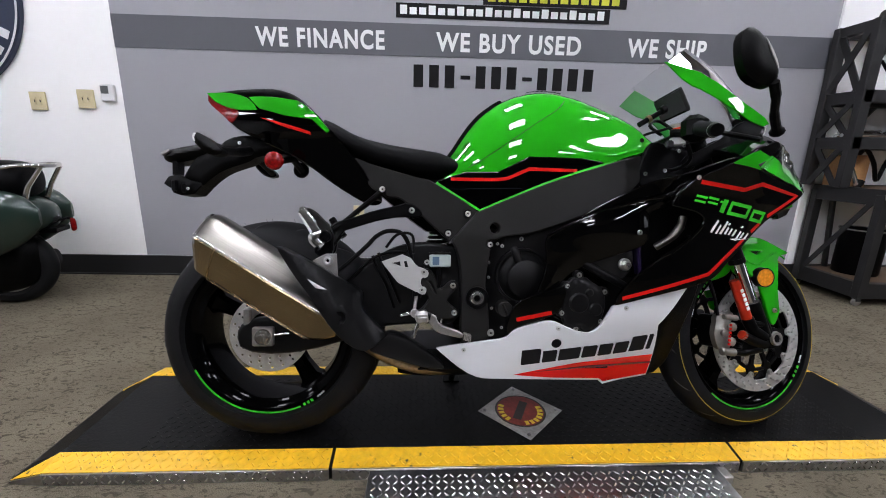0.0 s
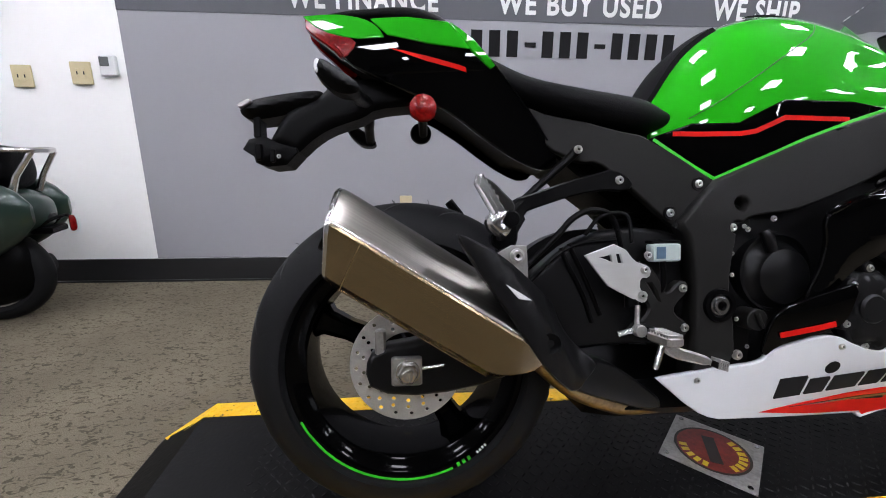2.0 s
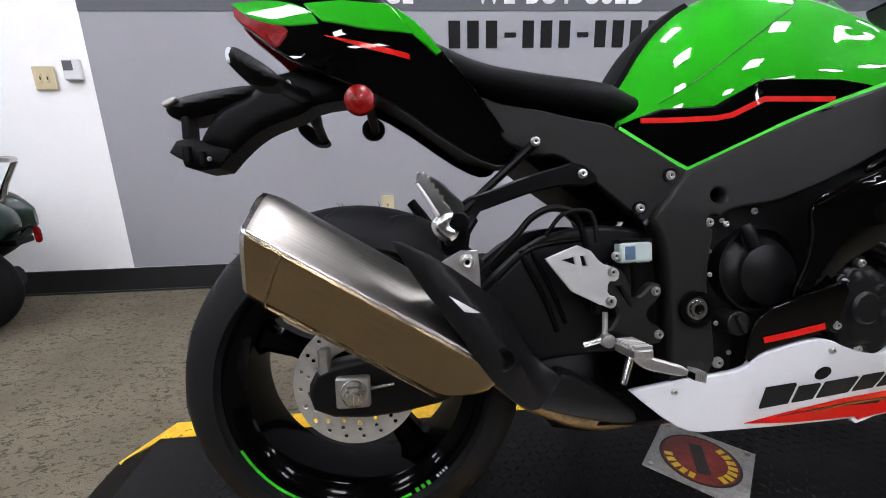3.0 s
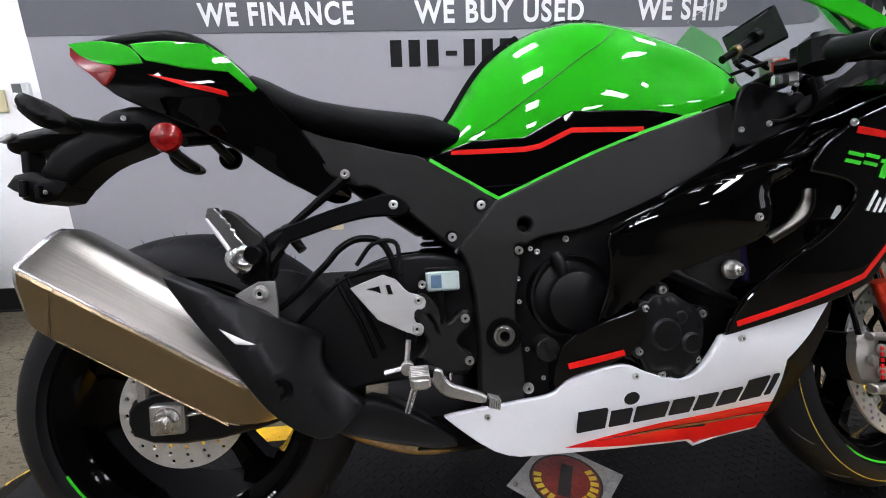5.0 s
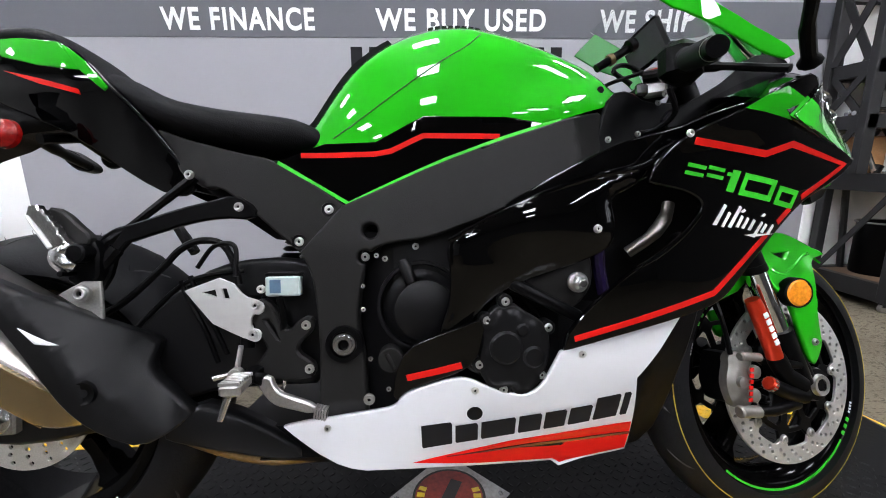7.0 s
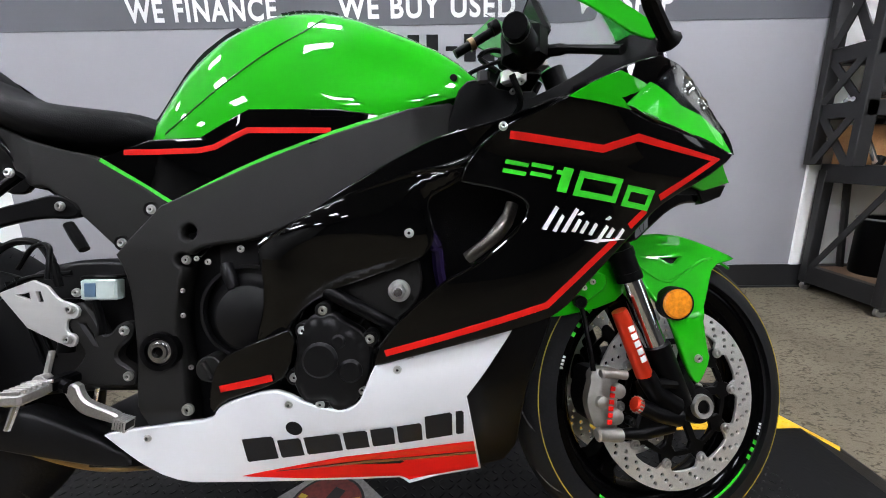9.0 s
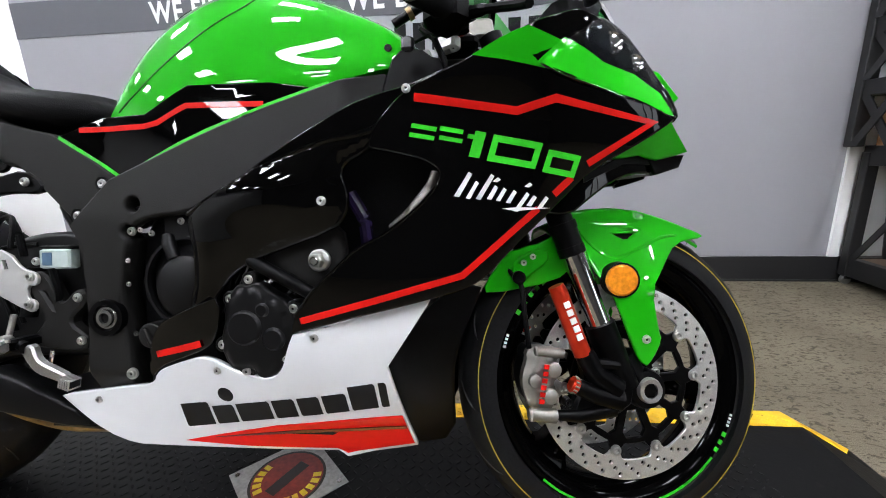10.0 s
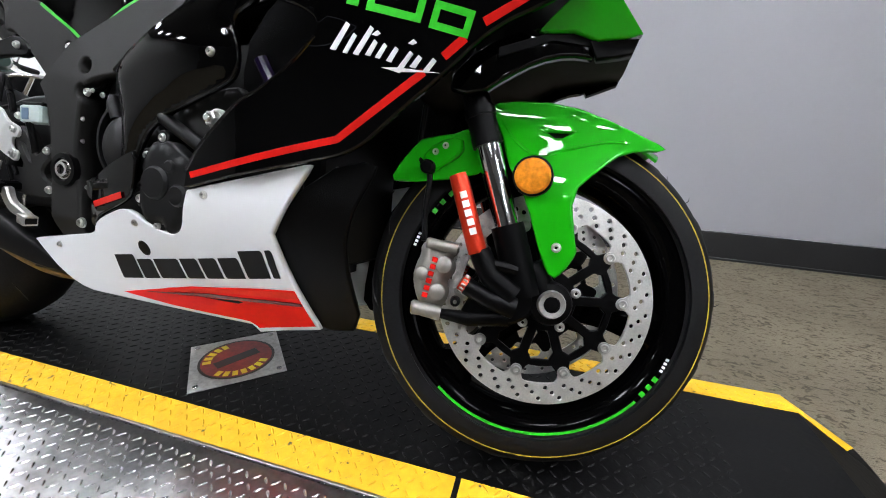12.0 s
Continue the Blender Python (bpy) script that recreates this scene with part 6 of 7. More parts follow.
panel("rearset_bracket", chaikin([(0.434, 0.402), (0.446, 0.417), (0.451, 0.430), (0.433, 0.460), (0.424, 0.478), (0.430, 0.505), (0.446, 0.506), (0.462, 0.484), (0.475, 0.454), (0.487, 0.453), (0.507, 0.474), (0.521, 0.472), (0.519, 0.455), (0.494, 0.434), (0.493, 0.414), (0.518, 0.398), (0.522, 0.386), (0.516, 0.375), (0.454, 0.378), (0.414, 0.384)], 1), 0.162, FRAME, bike, "black rider peg bracket", thick=0.02, edge=0.004, step=0.009, holes=[[(0.438, 0.478), (0.452, 0.478), (0.463, 0.460), (0.470, 0.438), (0.462, 0.440)]])
for x, z in ((0.512, 0.464), (0.516, 0.390)):
    bolt(x, -0.163, z, bike, 0.95)
res = mesh("brake_reservoir", *box(0.448, 0.505, -0.168, -0.146, 0.514, 0.548, 0.003), RESERVOIR, bike, label="milky plastic rear brake reservoir")
mesh("label", *box(0.456, 0.474, -0.1692, -0.1678, 0.520, 0.542, 0.0005), BLUELABEL, res)
mesh("cap", *box(0.447, 0.506, -0.166, -0.144, 0.547, 0.554, 0.002), PLASTIC, res)
bolt(0.441, -0.166, 0.527, res, 0.85)
rpeg = mesh("rider_peg", *moved(box(-0.015, 0.015, -0.028, 0.028, -0.010, 0.008, 0.004), pose(0.427, -0.236, 0.392, 0, 0, 4)), CAST, bike, label="ribbed aluminium rider peg")
for k in range(7):
    mesh("peg_rib", *moved(box(-0.0145, 0.0145, -0.0018, 0.0018, 0.006, 0.0115, 0.0008), pose(0.4275, -0.212 - 0.0080 * k, 0.392, 0, 0, 4)), CAST, rpeg)
mesh("peg_clevis", *moved(box(-0.011, 0.011, -0.028, 0.028, -0.011, 0.009, 0.004), pose(0.430, -0.186, 0.392)), SATIN, rpeg)
mesh("peg_feeler", *tube([(0.421, -0.240, 0.386), (0.4175, -0.241, 0.376), (0.406, -0.243, 0.343)], [0.004, 0.0054, 0.0048], 10), STEEL, bike)
PED = chaikin([(0.441, 0.385), (0.462, 0.389), (0.467, 0.372), (0.478, 0.3605), (0.502, 0.3535), (0.534, 0.3425), (0.531, 0.3335), (0.494, 0.3415), (0.473, 0.346), (0.459, 0.356)], 1)
pedal = mesh("brake_pedal", *sheet(PED, lambda x, z: 0.198 + 0.16 * max(0, x - 0.46), 0.012, 0.007, edge=0.003), CAST, bike, label="cast metal brake pedal")
for k in range(5):
    mesh("pedal_tip", *moved(box(-0.0016, 0.0016, -0.011, 0.011, -0.0085, 0.0085, 0.0008), pose(0.5375 + 0.0038 * k, -0.213, 0.3385 - 0.0012 * k, 0, 8, 0)), CAST, pedal)
mesh("tip_pad", *moved(box(-0.010, 0.010, -0.010, 0.010, -0.0065, 0.0065, 0.0015), pose(0.545, -0.213, 0.335, 0, 8, 0)), SATIN, pedal)
mesh("pedal_arm", *tube([(0.452, -0.196, 0.386), (0.425, -0.190, 0.392)], [0.010, 0.009], 10), SATIN, pedal)
mesh("stop_pin", *tube([(0.481, -0.18, 0.378), (0.476, -0.18, 0.356)], 0.0032, 8), STEEL, bike)
mesh("brake_rod", *joined(tube([(0.413, -0.180, 0.438), (0.408, -0.186, 0.40)], 0.0045, 8), disc_solid(0.011, -0.200, -0.185, (0.409, 0, 0.395), 12)), CAST, bike)
mesh("pedal_spring", *tube([(0.372, -0.185, 0.388), (0.405, -0.188, 0.396)], 0.005, 8), STEEL, bike)
for pts, r in (([(0.174, -0.155, 0.488), (0.216, -0.152, 0.512), (0.278, -0.150, 0.568), (0.304, -0.150, 0.595), (0.336, -0.150, 0.610), (0.371, -0.150, 0.605), (0.390, -0.150, 0.577), (0.400, -0.150, 0.535)], 0.006), ([(0.405, -0.175, 0.55), (0.40, -0.165, 0.60), (0.36, -0.15, 0.60), (0.33, -0.145, 0.565)], 0.004), ([(0.47, -0.165, 0.515), (0.475, -0.16, 0.47), (0.46, -0.15, 0.44)], 0.006)):
    mesh("brake_hose", *tube(smooth_path(pts), r, 8), PLASTIC, bike)
mesh("master_cylinder", *tube([(0.421, -0.146, 0.515), (0.414, -0.158, 0.43)], [0.014, 0.012], 12), SATIN, bike)

# -- engine --
eng = mesh("engine_block", *loft([[(x, -w, zb), (x, w, zb), (x, w, zt), (x, -w, zt)] for x, w, zb, zt in ((0.60, 0.12, 0.30, 0.56), (0.66, 0.145, 0.24, 0.62), (0.80, 0.150, 0.23, 0.66), (0.95, 0.15, 0.23, 0.66), (1.03, 0.13, 0.26, 0.66))]), ENGINE, bike, label="black engine block", smooth=False)
mesh("clutch_cover", *joined(lathe([(0.070, 0.0), (0.0715, -0.008), (0.0765, -0.008), (0.078, 0.02)], (0.707, -0.150, 0.490), 40), lathe([(0.0001, -0.024), (0.046, -0.022), (0.052, -0.019), (0.054, -0.010), (0.066, 0.002), (0.072, 0.004)], (0.713, -0.150, 0.482), 40), tube([(0.677, -0.160, 0.568), (0.681, -0.164, 0.556), (0.690, -0.164, 0.530)], [0.009, 0.011, 0.010], 12)), ENGINE, eng, label="round black engine cover")
mesh("oil_cap", *joined(disc_solid(0.021, -0.176, -0.14, (0.652, 0, 0.402), 28, 0.002), moved(box(-0.0035, 0.0035, -0.184, -0.175, -0.016, 0.016, 0.002), pose(0.652, 0, 0.402, 0, -25, 0))), FRAME, eng)
CL = chaikin([(0.819, 0.478), (0.829, 0.488), (0.842, 0.485), (0.857, 0.491), (0.870, 0.480), (0.884, 0.472), (0.902, 0.460), (0.912, 0.436), (0.908, 0.396), (0.889, 0.360), (0.868, 0.347), (0.855, 0.352), (0.849, 0.364), (0.818, 0.358), (0.803, 0.382), (0.800, 0.405), (0.808, 0.436), (0.805, 0.456)], 1)
cv = panel("starter_cover", CL, pillow(CL, lambda x, z: 0.216, 0.006, 0.012), ENGINE, bike, "black starter clutch cover with bright bolts", thick=0.06, edge=0.004, step=0.009)
mesh("boss", *joined(disc_solid(0.027, -0.2215, -0.20, (0.840, 0, 0.425), 36, 0.004), disc_solid(0.018, -0.2205, -0.20, (0.885, 0, 0.408), 28, 0.004), disc_solid(0.011, -0.2195, -0.20, (0.868, 0, 0.452), 20, 0.003)), ENGINE, cv)
for x, z in ((0.843, 0.498), (0.812, 0.468), (0.913, 0.453), (0.798, 0.397), (0.900, 0.376), (0.836, 0.355)):
    mesh("cover_lug", *disc_solid(0.0125, -0.207, -0.18, (x, 0, z), 16, 0.002), ENGINE, cv)
    bolt(x, -0.2075, z, cv, 0.85)
RIMO = chaikin([(0.760, 0.392), (0.819, 0.522), (0.837, 0.530), (0.922, 0.462), (0.926, 0.409), (0.900, 0.349), (0.869, 0.330), (0.81, 0.345), (0.775, 0.365)], 1)
panel("cover_rim", RIMO, pillow(RIMO, lambda x, z: 0.188, 0.012, 0.022), BLACK, bike, "glossy black panel edge round the starter cover", thick=0.04, edge=0.004, step=0.012)
TRI = chaikin([(0.855, 0.533), (0.900, 0.555), (0.945, 0.574), (0.985, 0.578), (0.991, 0.529), (0.975, 0.50), (0.947, 0.480), (0.920, 0.487)], 1)
panel("slider_bracket", TRI, pillow(TRI, lambda x, z: 0.207, 0.006, 0.014), FRAME, bike, "dark triangular crash slider bracket", thick=0.02, edge=0.004, step=0.010)
mesh("bracket_bar", *tube([(0.846, -0.212, 0.532), (0.855, -0.216, 0.527), (0.958, -0.219, 0.472), (0.966, -0.216, 0.467)], [0.007, 0.0105, 0.0105, 0.006], 12), SATIN, bike)
slb = mesh("frame_slider_bolt", *disc_solid(0.0112, -0.236, -0.215, (0.960, 0, 0.527), 6, 0.002), BOLTSTEEL, bike, label="bright hexagon bolt of the slider bracket")
mesh("washer", *disc_solid(0.0165, -0.2225, -0.214, (0.960, 0, 0.527), 28, 0.002), BOLTSTEEL, slb)
mesh("thread_end", *disc_solid(0.0065, -0.241, -0.235, (0.960, 0, 0.527), 16, 0.0015), STEEL, slb)
for x, z, s in ((0.646, 0.572, 0.6), (0.699, 0.592, 0.7), (0.647, 0.348, 0.5)):
    bolt(x, -0.158, z, eng, s)
mesh("radiator", *box(1.06, 1.10, -0.15, 0.15, 0.30, 0.68, 0.006), SATIN, bike, label="black radiator behind the fairing")
mesh("hose", *tube(smooth_path([(0.995, -0.175, 0.63), (1.015, -0.17, 0.59), (1.02, -0.165, 0.55), (1.03, -0.16, 0.50)]), 0.011, 10), PURPLE, bike)
mesh("horn", *joined(lathe([(0.006, -0.006), (0.020, -0.004), (0.026, 0.0), (0.028, 0.02), (0.0001, 0.02)], (1.16, -0.20, 0.578), 28)), SATIN, fair)
mesh("battery_box", *loft([[(x, -0.08, zb), (x, 0.08, zb), (x, 0.08, zt), (x, -0.08, zt)] for x, zb, zt in ((0.30, 0.72, 0.765), (0.38, 0.655, 0.77), (0.44, 0.612, 0.77), (0.50, 0.605, 0.77), (0.60, 0.60, 0.775))]), PLASTIC, bike, label="black airbox under the tank")
mesh("air_box", *box(0.60, 1.08, -0.09, 0.09, 0.62, 0.80, 0.012), PLASTIC, bike)
mesh("head_tube", *tube([(1.19, 0, 0.86), (1.28, 0, 0.66)], 0.05, 16), SATIN, bike)

# -- fork, steering --
def fork_at(z):
    return 1.371 - 0.36 * (z - 0.40)


for s in (-1, 1):
    sub_tube = lambda z0, z1, r, n=18: moved(tube([(fork_at(z0), s * 0.120, z0), (fork_at(z1), s * 0.120, z1)], r, n), steer)
    at = lambda x, z, d=0.0: (x, s * (0.138 - d), z)
    leg = mesh("fork_leg", *joined(sub_tube(0.300, 0.402, [0.025, 0.0245])), SATIN, bike, label="black lower fork leg")
    mesh("chrome_tube", *sub_tube(0.400, 0.520, 0.0190, 24), CHROME, leg, label="polished inner fork tube")
    mesh("dust_seal", *sub_tube(0.516, 0.530, 0.0225), PLASTIC, leg)
    mesh("outer_tube", *joined(sub_tube(0.528, 0.556, 0.0215), sub_tube(0.556, 0.568, 0.0235), sub_tube(0.568, 0.620, 0.0205), sub_tube(0.620, 0.630, 0.0225), sub_tube(0.630, 0.88, 0.0200)), SATIN, leg, label="black outer fork tube")
    mesh("axle_clamp", *joined(moved(lathe([(0.018, -0.020), (0.030, -0.018), (0.033, -0.010), (0.033, 0.022), (0.02, 0.024)], (FX, s * 0.112, FZ), 28), steer), moved(tube([(FX - 0.012, s * 0.108, FZ + 0.008), (1.408, s * 0.106, 0.345)], [0.026, 0.027], 16), steer)), SATIN, leg)
    mesh("axle_end", *moved(lathe([(0.012, -0.026 if s < 0 else 0.026), (0.019, -0.027 if s < 0 else 0.027), (0.021, -0.022 if s < 0 else 0.022), (0.021, 0)], (FX, s * 0.112, FZ), 28), steer), CAST, leg, label="bright hollow axle end")
    mesh("axle_hex", *moved(disc_solid(0.0125, -0.0245, -0.018, (FX, s * 0.112, FZ), 6), steer), SATIN, leg)
    dam = mesh("damper_reservoir", *moved(joined(tube([(1.290, s * 0.140, 0.466), (1.295, s * 0.140, 0.455), (1.331, s * 0.140, 0.357)], [0.0125, 0.0138, 0.0138], 20)), steer), REDANO, leg, label="red anodised damper reservoir")
    for k in range(5):
        z = 0.437 - 0.0125 * k
        mesh("letter_bar", *moved(box(-0.0050, 0.0050, -0.0012, 0.0012, -0.0048, 0.0048, 0.0004), steer @ pose(1.290 + (0.466 - z) * 0.375 + 0.001, s * 0.1538, z, 0, -21, 0)), DECAL, dam)
    mesh("damper_foot", *moved(joined(tube([at(1.333, 0.361), at(1.3385, 0.350), at(1.352, 0.325), at(1.388, 0.300)], [0.0150, 0.0165, 0.0155, 0.018], 16), tube([at(1.3195, 0.3080), at(1.352, 0.2925), at(1.392, 0.283)], [0.0130, 0.0142, 0.0165], 16), tube([at(1.344, 0.344), at(1.390, 0.338)], 0.0085, 8), tube([at(1.286, 0.261, 0.012), at(1.328, 0.258, 0.012), at(1.385, 0.268, 0.010)], [0.0075, 0.0115, 0.014], 12)), steer), SATIN, leg)
    WEB = chaikin([(1.335, 0.346), (1.395, 0.338), (1.420, 0.300), (1.410, 0.266), (1.350, 0.254), (1.318, 0.262), (1.330, 0.288), (1.346, 0.312)], 1)
    mesh("foot_web", *moved(sheet(WEB, 0.131, 0.020, 0.02, side=s, edge=0.005), steer), SATIN, leg)
    cap = mesh("damper_cap", *moved(tube([at(1.3105, 0.3125), at(1.3125, 0.3115), at(1.3200, 0.3080)], [0.0105, 0.0128, 0.0128], 24), steer), REDANO, leg, label="red knurled adjuster cap")
    for k in range(12):
        a = radians(30 * k)
        mesh("knurl", *moved(tube([at(1.3125 + 0.0054 * math.sin(a), 0.3115 + 0.0116 * math.sin(a), 0.0128 * math.cos(a)), at(1.3185 + 0.0054 * math.sin(a), 0.3087 + 0.0116 * math.sin(a), 0.0128 * math.cos(a))], 0.0017, 6), steer), CALIPER, cap)
    CAL = chaikin([(1.2500, 0.358), (1.2600, 0.3670), (1.3000, 0.3610), (1.3000, 0.354), (1.2905, 0.3445), (1.2980, 0.332), (1.2960, 0.322), (1.2855, 0.309), (1.2910, 0.295), (1.2890, 0.281), (1.2810, 0.268), (1.2560, 0.271), (1.2470, 0.290), (1.2420, 0.312), (1.2450, 0.3295), (1.2515, 0.347)], 1)
    cal = mesh("brake_caliper", *moved(sheet(CAL, pillow(CAL, lambda x, z: 0.130, 0.009, 0.012), 0.020, 0.006, side=s, edge=0.004), steer), CALIPER, bike, label="silver radial brake caliper")
    mesh("caliper_inner", *moved(sheet([(x + (1.270 - x) * 0.08, z + (0.316 - z) * 0.06) for x, z in CAL], 0.109, 0.055, 0.02, side=s, edge=0.003), steer), SATIN, cal)
    for ex, ez, fx_, fz_, r_ in ((1.258, 0.3640, 1.301, 0.3585, 0.0082), (1.2450, 0.2670, 1.2860, 0.2620, 0.0112)):
        mesh("caliper_pipe", *moved(tube([at(ex - 0.003, ez, 0.005), at(ex, ez, 0.005), at(ex + 0.010, ez - 0.001, 0.005), at(fx_, fz_, 0.005)], [r_ * 0.75, r_, r_ * 0.92, r_], 16), steer), CALIPER, cal)
    for cx_, cz_, r_ in ((1.2840, 0.334, 0.0120), (1.2780, 0.293, 0.0120), (1.2535, 0.318, 0.010)):
        mesh("piston_boss", *moved(lathe([(0.0001, s * 0.1396), (r_ * 0.86, s * 0.1394), (r_, s * 0.1384), (r_ * 1.05, s * 0.132)], (cx_, 0, cz_), 24), steer), CALIPER, cal)
    for k in range(6):
        mesh("letter_bar", *moved(box(-0.0042, 0.0042, -0.001, 0.001, -0.0036, 0.0036, 0.0003), steer @ pose(1.2705 - 0.0019 * k, s * 0.1418, 0.3405 - 0.0105 * k, 0, 10, 0)), RED, cal)
    mesh("caliper_bolt", *moved(lathe([(0.003, s * 0.137), (0.0045, s * 0.1385), (0.0070, s * 0.1375), (0.0080, s * 0.125)], (1.306, 0, 0.2820), 14), steer), SATIN, cal)
    mesh("brake_line", *moved(tube(smooth_path([(1.250, s * 0.12, 0.366), (1.246, s * 0.115, 0.42), (1.245, s * 0.10, 0.47), (1.225, s * 0.09, 0.50), (1.225, s * 0.08, 0.58)]), 0.0045, 8), steer), PLASTIC, bike)
    mesh("clip_on", *joined(tube([(1.165, s * 0.105, 0.900), (1.155, s * 0.18, 0.894), (1.144, s * 0.235, 0.883)], 0.012, 10)), SATIN, bike, label="black clip-on handlebar")
    mesh("grip", *tube([(1.146, s * 0.232, 0.883), (1.145, s * 0.236, 0.882), (1.119, s * 0.318, 0.857), (1.118, s * 0.322, 0.856)], [0.021, 0.0185, 0.0185, 0.016], 18), RUBBER, bike, label="black rubber handlebar grip")
    mesh("bar_end", *tube([(1.118, s * 0.322, 0.856), (1.117, s * 0.326, 0.855), (1.113, s * 0.338, 0.852)], [0.014, 0.0165, 0.0150], 18), SATIN, bike)
    mesh("bar_end_ring", *tube([(1.1185, s * 0.3205, 0.8564), (1.1178, s * 0.3225, 0.8558)], [0.0168, 0.0168], 18), BOLTSTEEL, bike)
    mesh("fork_cap", *tube([(1.163, s * 0.118, 0.885), (1.158, s * 0.118, 0.915)], [0.017, 0.013], 16), REDANO, bike, label="anodised fork top cap")
    mesh("switch_box", *moved(box(-0.033, 0.033, -0.028, 0.028, -0.036, 0.036, 0.016), pose(1.153, s * 0.204, 0.890)), PLASTIC, bike)
    mesh("lever", *tube(smooth_path([(1.180, s * 0.195, 0.886), (1.210, s * 0.225, 0.876), (1.242, s * 0.262, 0.858), (1.260, s * 0.296, 0.842)]), [0.009] * 6 + [0.0065] * 13, 8), SATIN, bike, label="black hand lever")
    mesh("top_clamp", *box(1.13, 1.20, min(0, s * 0.13), max(0, s * 0.13), 0.872, 0.892, 0.006), SATIN, bike)
for x, y, z in ((1.145, -0.152, 0.842), (1.160, -0.150, 0.858), (1.148, -0.130, 0.884), (1.185, -0.118, 0.893)):
    bolt(x, y, z, bike, 0.6)
mesh("throttle_cable", *tube(smooth_path([(1.135, -0.20, 0.85), (1.15, -0.19, 0.81), (1.13, -0.15, 0.79), (1.10, -0.12, 0.80)]), 0.005, 8), PLASTIC, bike)
mesh("wiring_loom", *tube(smooth_path([(1.06, -0.11, 0.84), (1.09, -0.125, 0.81), (1.13, -0.13, 0.80), (1.18, -0.12, 0.83)]), 0.008, 8), PLASTIC, bike)
mesh("connector", *box(1.075, 1.105, -0.135, -0.115, 0.80, 0.822, 0.003), PLASTIC, bike)
mesh("clamp_lug", *moved(box(-0.02, 0.02, -0.012, 0.012, -0.012, 0.012, 0.004), pose(1.15, -0.135, 0.872, 0, 0, -30)), BRUSHED, bike)
mesh("master_reservoir", *joined(tube([(1.17, -0.15, 0.885), (1.17, -0.15, 0.925)], 0.016, 16)), PLASTIC, bike)
mesh("front_master", *tube([(1.13, -0.135, 0.895), (1.19, -0.20, 0.885)], 0.011, 10), SATIN, bike)
for pts, r in (([(1.13, -0.09, 0.90), (1.10, -0.08, 0.93), (1.14, -0.06, 0.95), (1.20, -0.08, 0.90)], 0.005), ([(1.10, -0.10, 0.85), (1.06, -0.10, 0.865), (1.08, -0.08, 0.90), (1.15, -0.10, 0.92)], 0.004), ([(1.20, -0.11, 0.87), (1.16, -0.12, 0.80), (1.12, -0.12, 0.76)], 0.0055)):
    mesh("cable", *tube(smooth_path(pts), r, 8), PLASTIC, bike)
stay = panel("stay_plate", chaikin([(1.03, 0.745), (1.045, 0.810), (1.065, 0.862), (1.10, 0.868), (1.13, 0.845), (1.20, 0.845), (1.20, 0.785), (1.09, 0.755)], 1), 0.138, SATIN, bike, "dark fairing stay behind the frame end", both=True, thick=0.012, edge=0.003)
for x, z in ((1.056, 0.779), (1.113, 0.789)):
    bolt(x, -0.139, z, stay, 0.7)
mesh("brake_reservoir", *box(1.083, 1.103, -0.195, -0.180, 0.840, 0.862, 0.004), SMOKED, bike, label="smoked brake fluid reservoir")
ign = mesh("steering_damper", *tube([(1.055, -0.10, 0.926), (1.124, -0.10, 0.967)], 0.008, 12), SATIN, bike, label="black steering damper with a brass collar")
mesh("collar", *tube([(1.080, -0.10, 0.941), (1.088, -0.10, 0.9455)], 0.0112, 14), HEAT, ign)
mesh("rod_end", *tube([(1.118, -0.104, 0.966), (1.130, -0.104, 0.973)], 0.0125, 14), SATIN, ign)
mesh("ignition_lock", *tube([(1.11, 0, 0.87), (1.09, 0, 0.915)], 0.02, 14), CAST, bike)
mesh("master_cylinder", *moved(box(-0.028, 0.028, -0.014, 0.014, -0.017, 0.017, 0.005), pose(1.200, -0.060, 0.928, 0, -12, 20)), CALIPER, bike, "grey cast clamp by the steering head")
# mirror
for s in (-1, 1):
    head = chaikin([(1.146, 1.044), (1.156, 1.074), (1.186, 1.079), (1.222, 1.056), (1.260, 0.998), (1.250, 0.964), (1.226, 0.958), (1.176, 0.968), (1.154, 0.996)], 1)
    mir = mesh("mirror", *sheet(head, pillow(head, lambda x, z: 0.385 - 0.25 * (x - 1.14), 0.016, 0.030), 0.028, 0.010, side=s, edge=0.004), PLASTIC, bike, label="black fairing mirror on a curved stalk")
    mesh("mirror_glass", *sheet([(1.152, 1.044), (1.162, 1.070), (1.180, 1.040), (1.180, 0.980), (1.160, 0.998)], 0.342, 0.003, 0.02, side=s), MIRROR, mir)
    mesh("mirror_stalk", *tube(smooth_path([(1.238, s * 0.350, 0.962), (1.262, s * 0.33, 0.932), (1.305, s * 0.28, 0.910), (1.355, s * 0.235, 0.880)]), [0.011] * 6 + [0.0095] * 6 + [0.011] * 6 + [0.018], 10), PLASTIC, mir)
    mesh("signal_lens", *sheet([(1.200, 1.056), (1.216, 1.050), (1.250, 0.996), (1.236, 0.990), (1.215, 1.020)], pillow(head, lambda x, z: 0.3875 - 0.25 * (x - 1.14), 0.016, 0.030), 0.002, 0.01, side=s, edge=0.0004), STICKER, mir)
# front fender with reflector
def ease(f):
    f = max(0.0, min(1.0, f))
    return f * f * (3 - 2 * f)


fend_w = lambda x, z: 0.066 + 0.064 * ease((0.590 - z) / 0.135) - turned(x) - 0.030 * ease((x - 1.46) / 0.15)
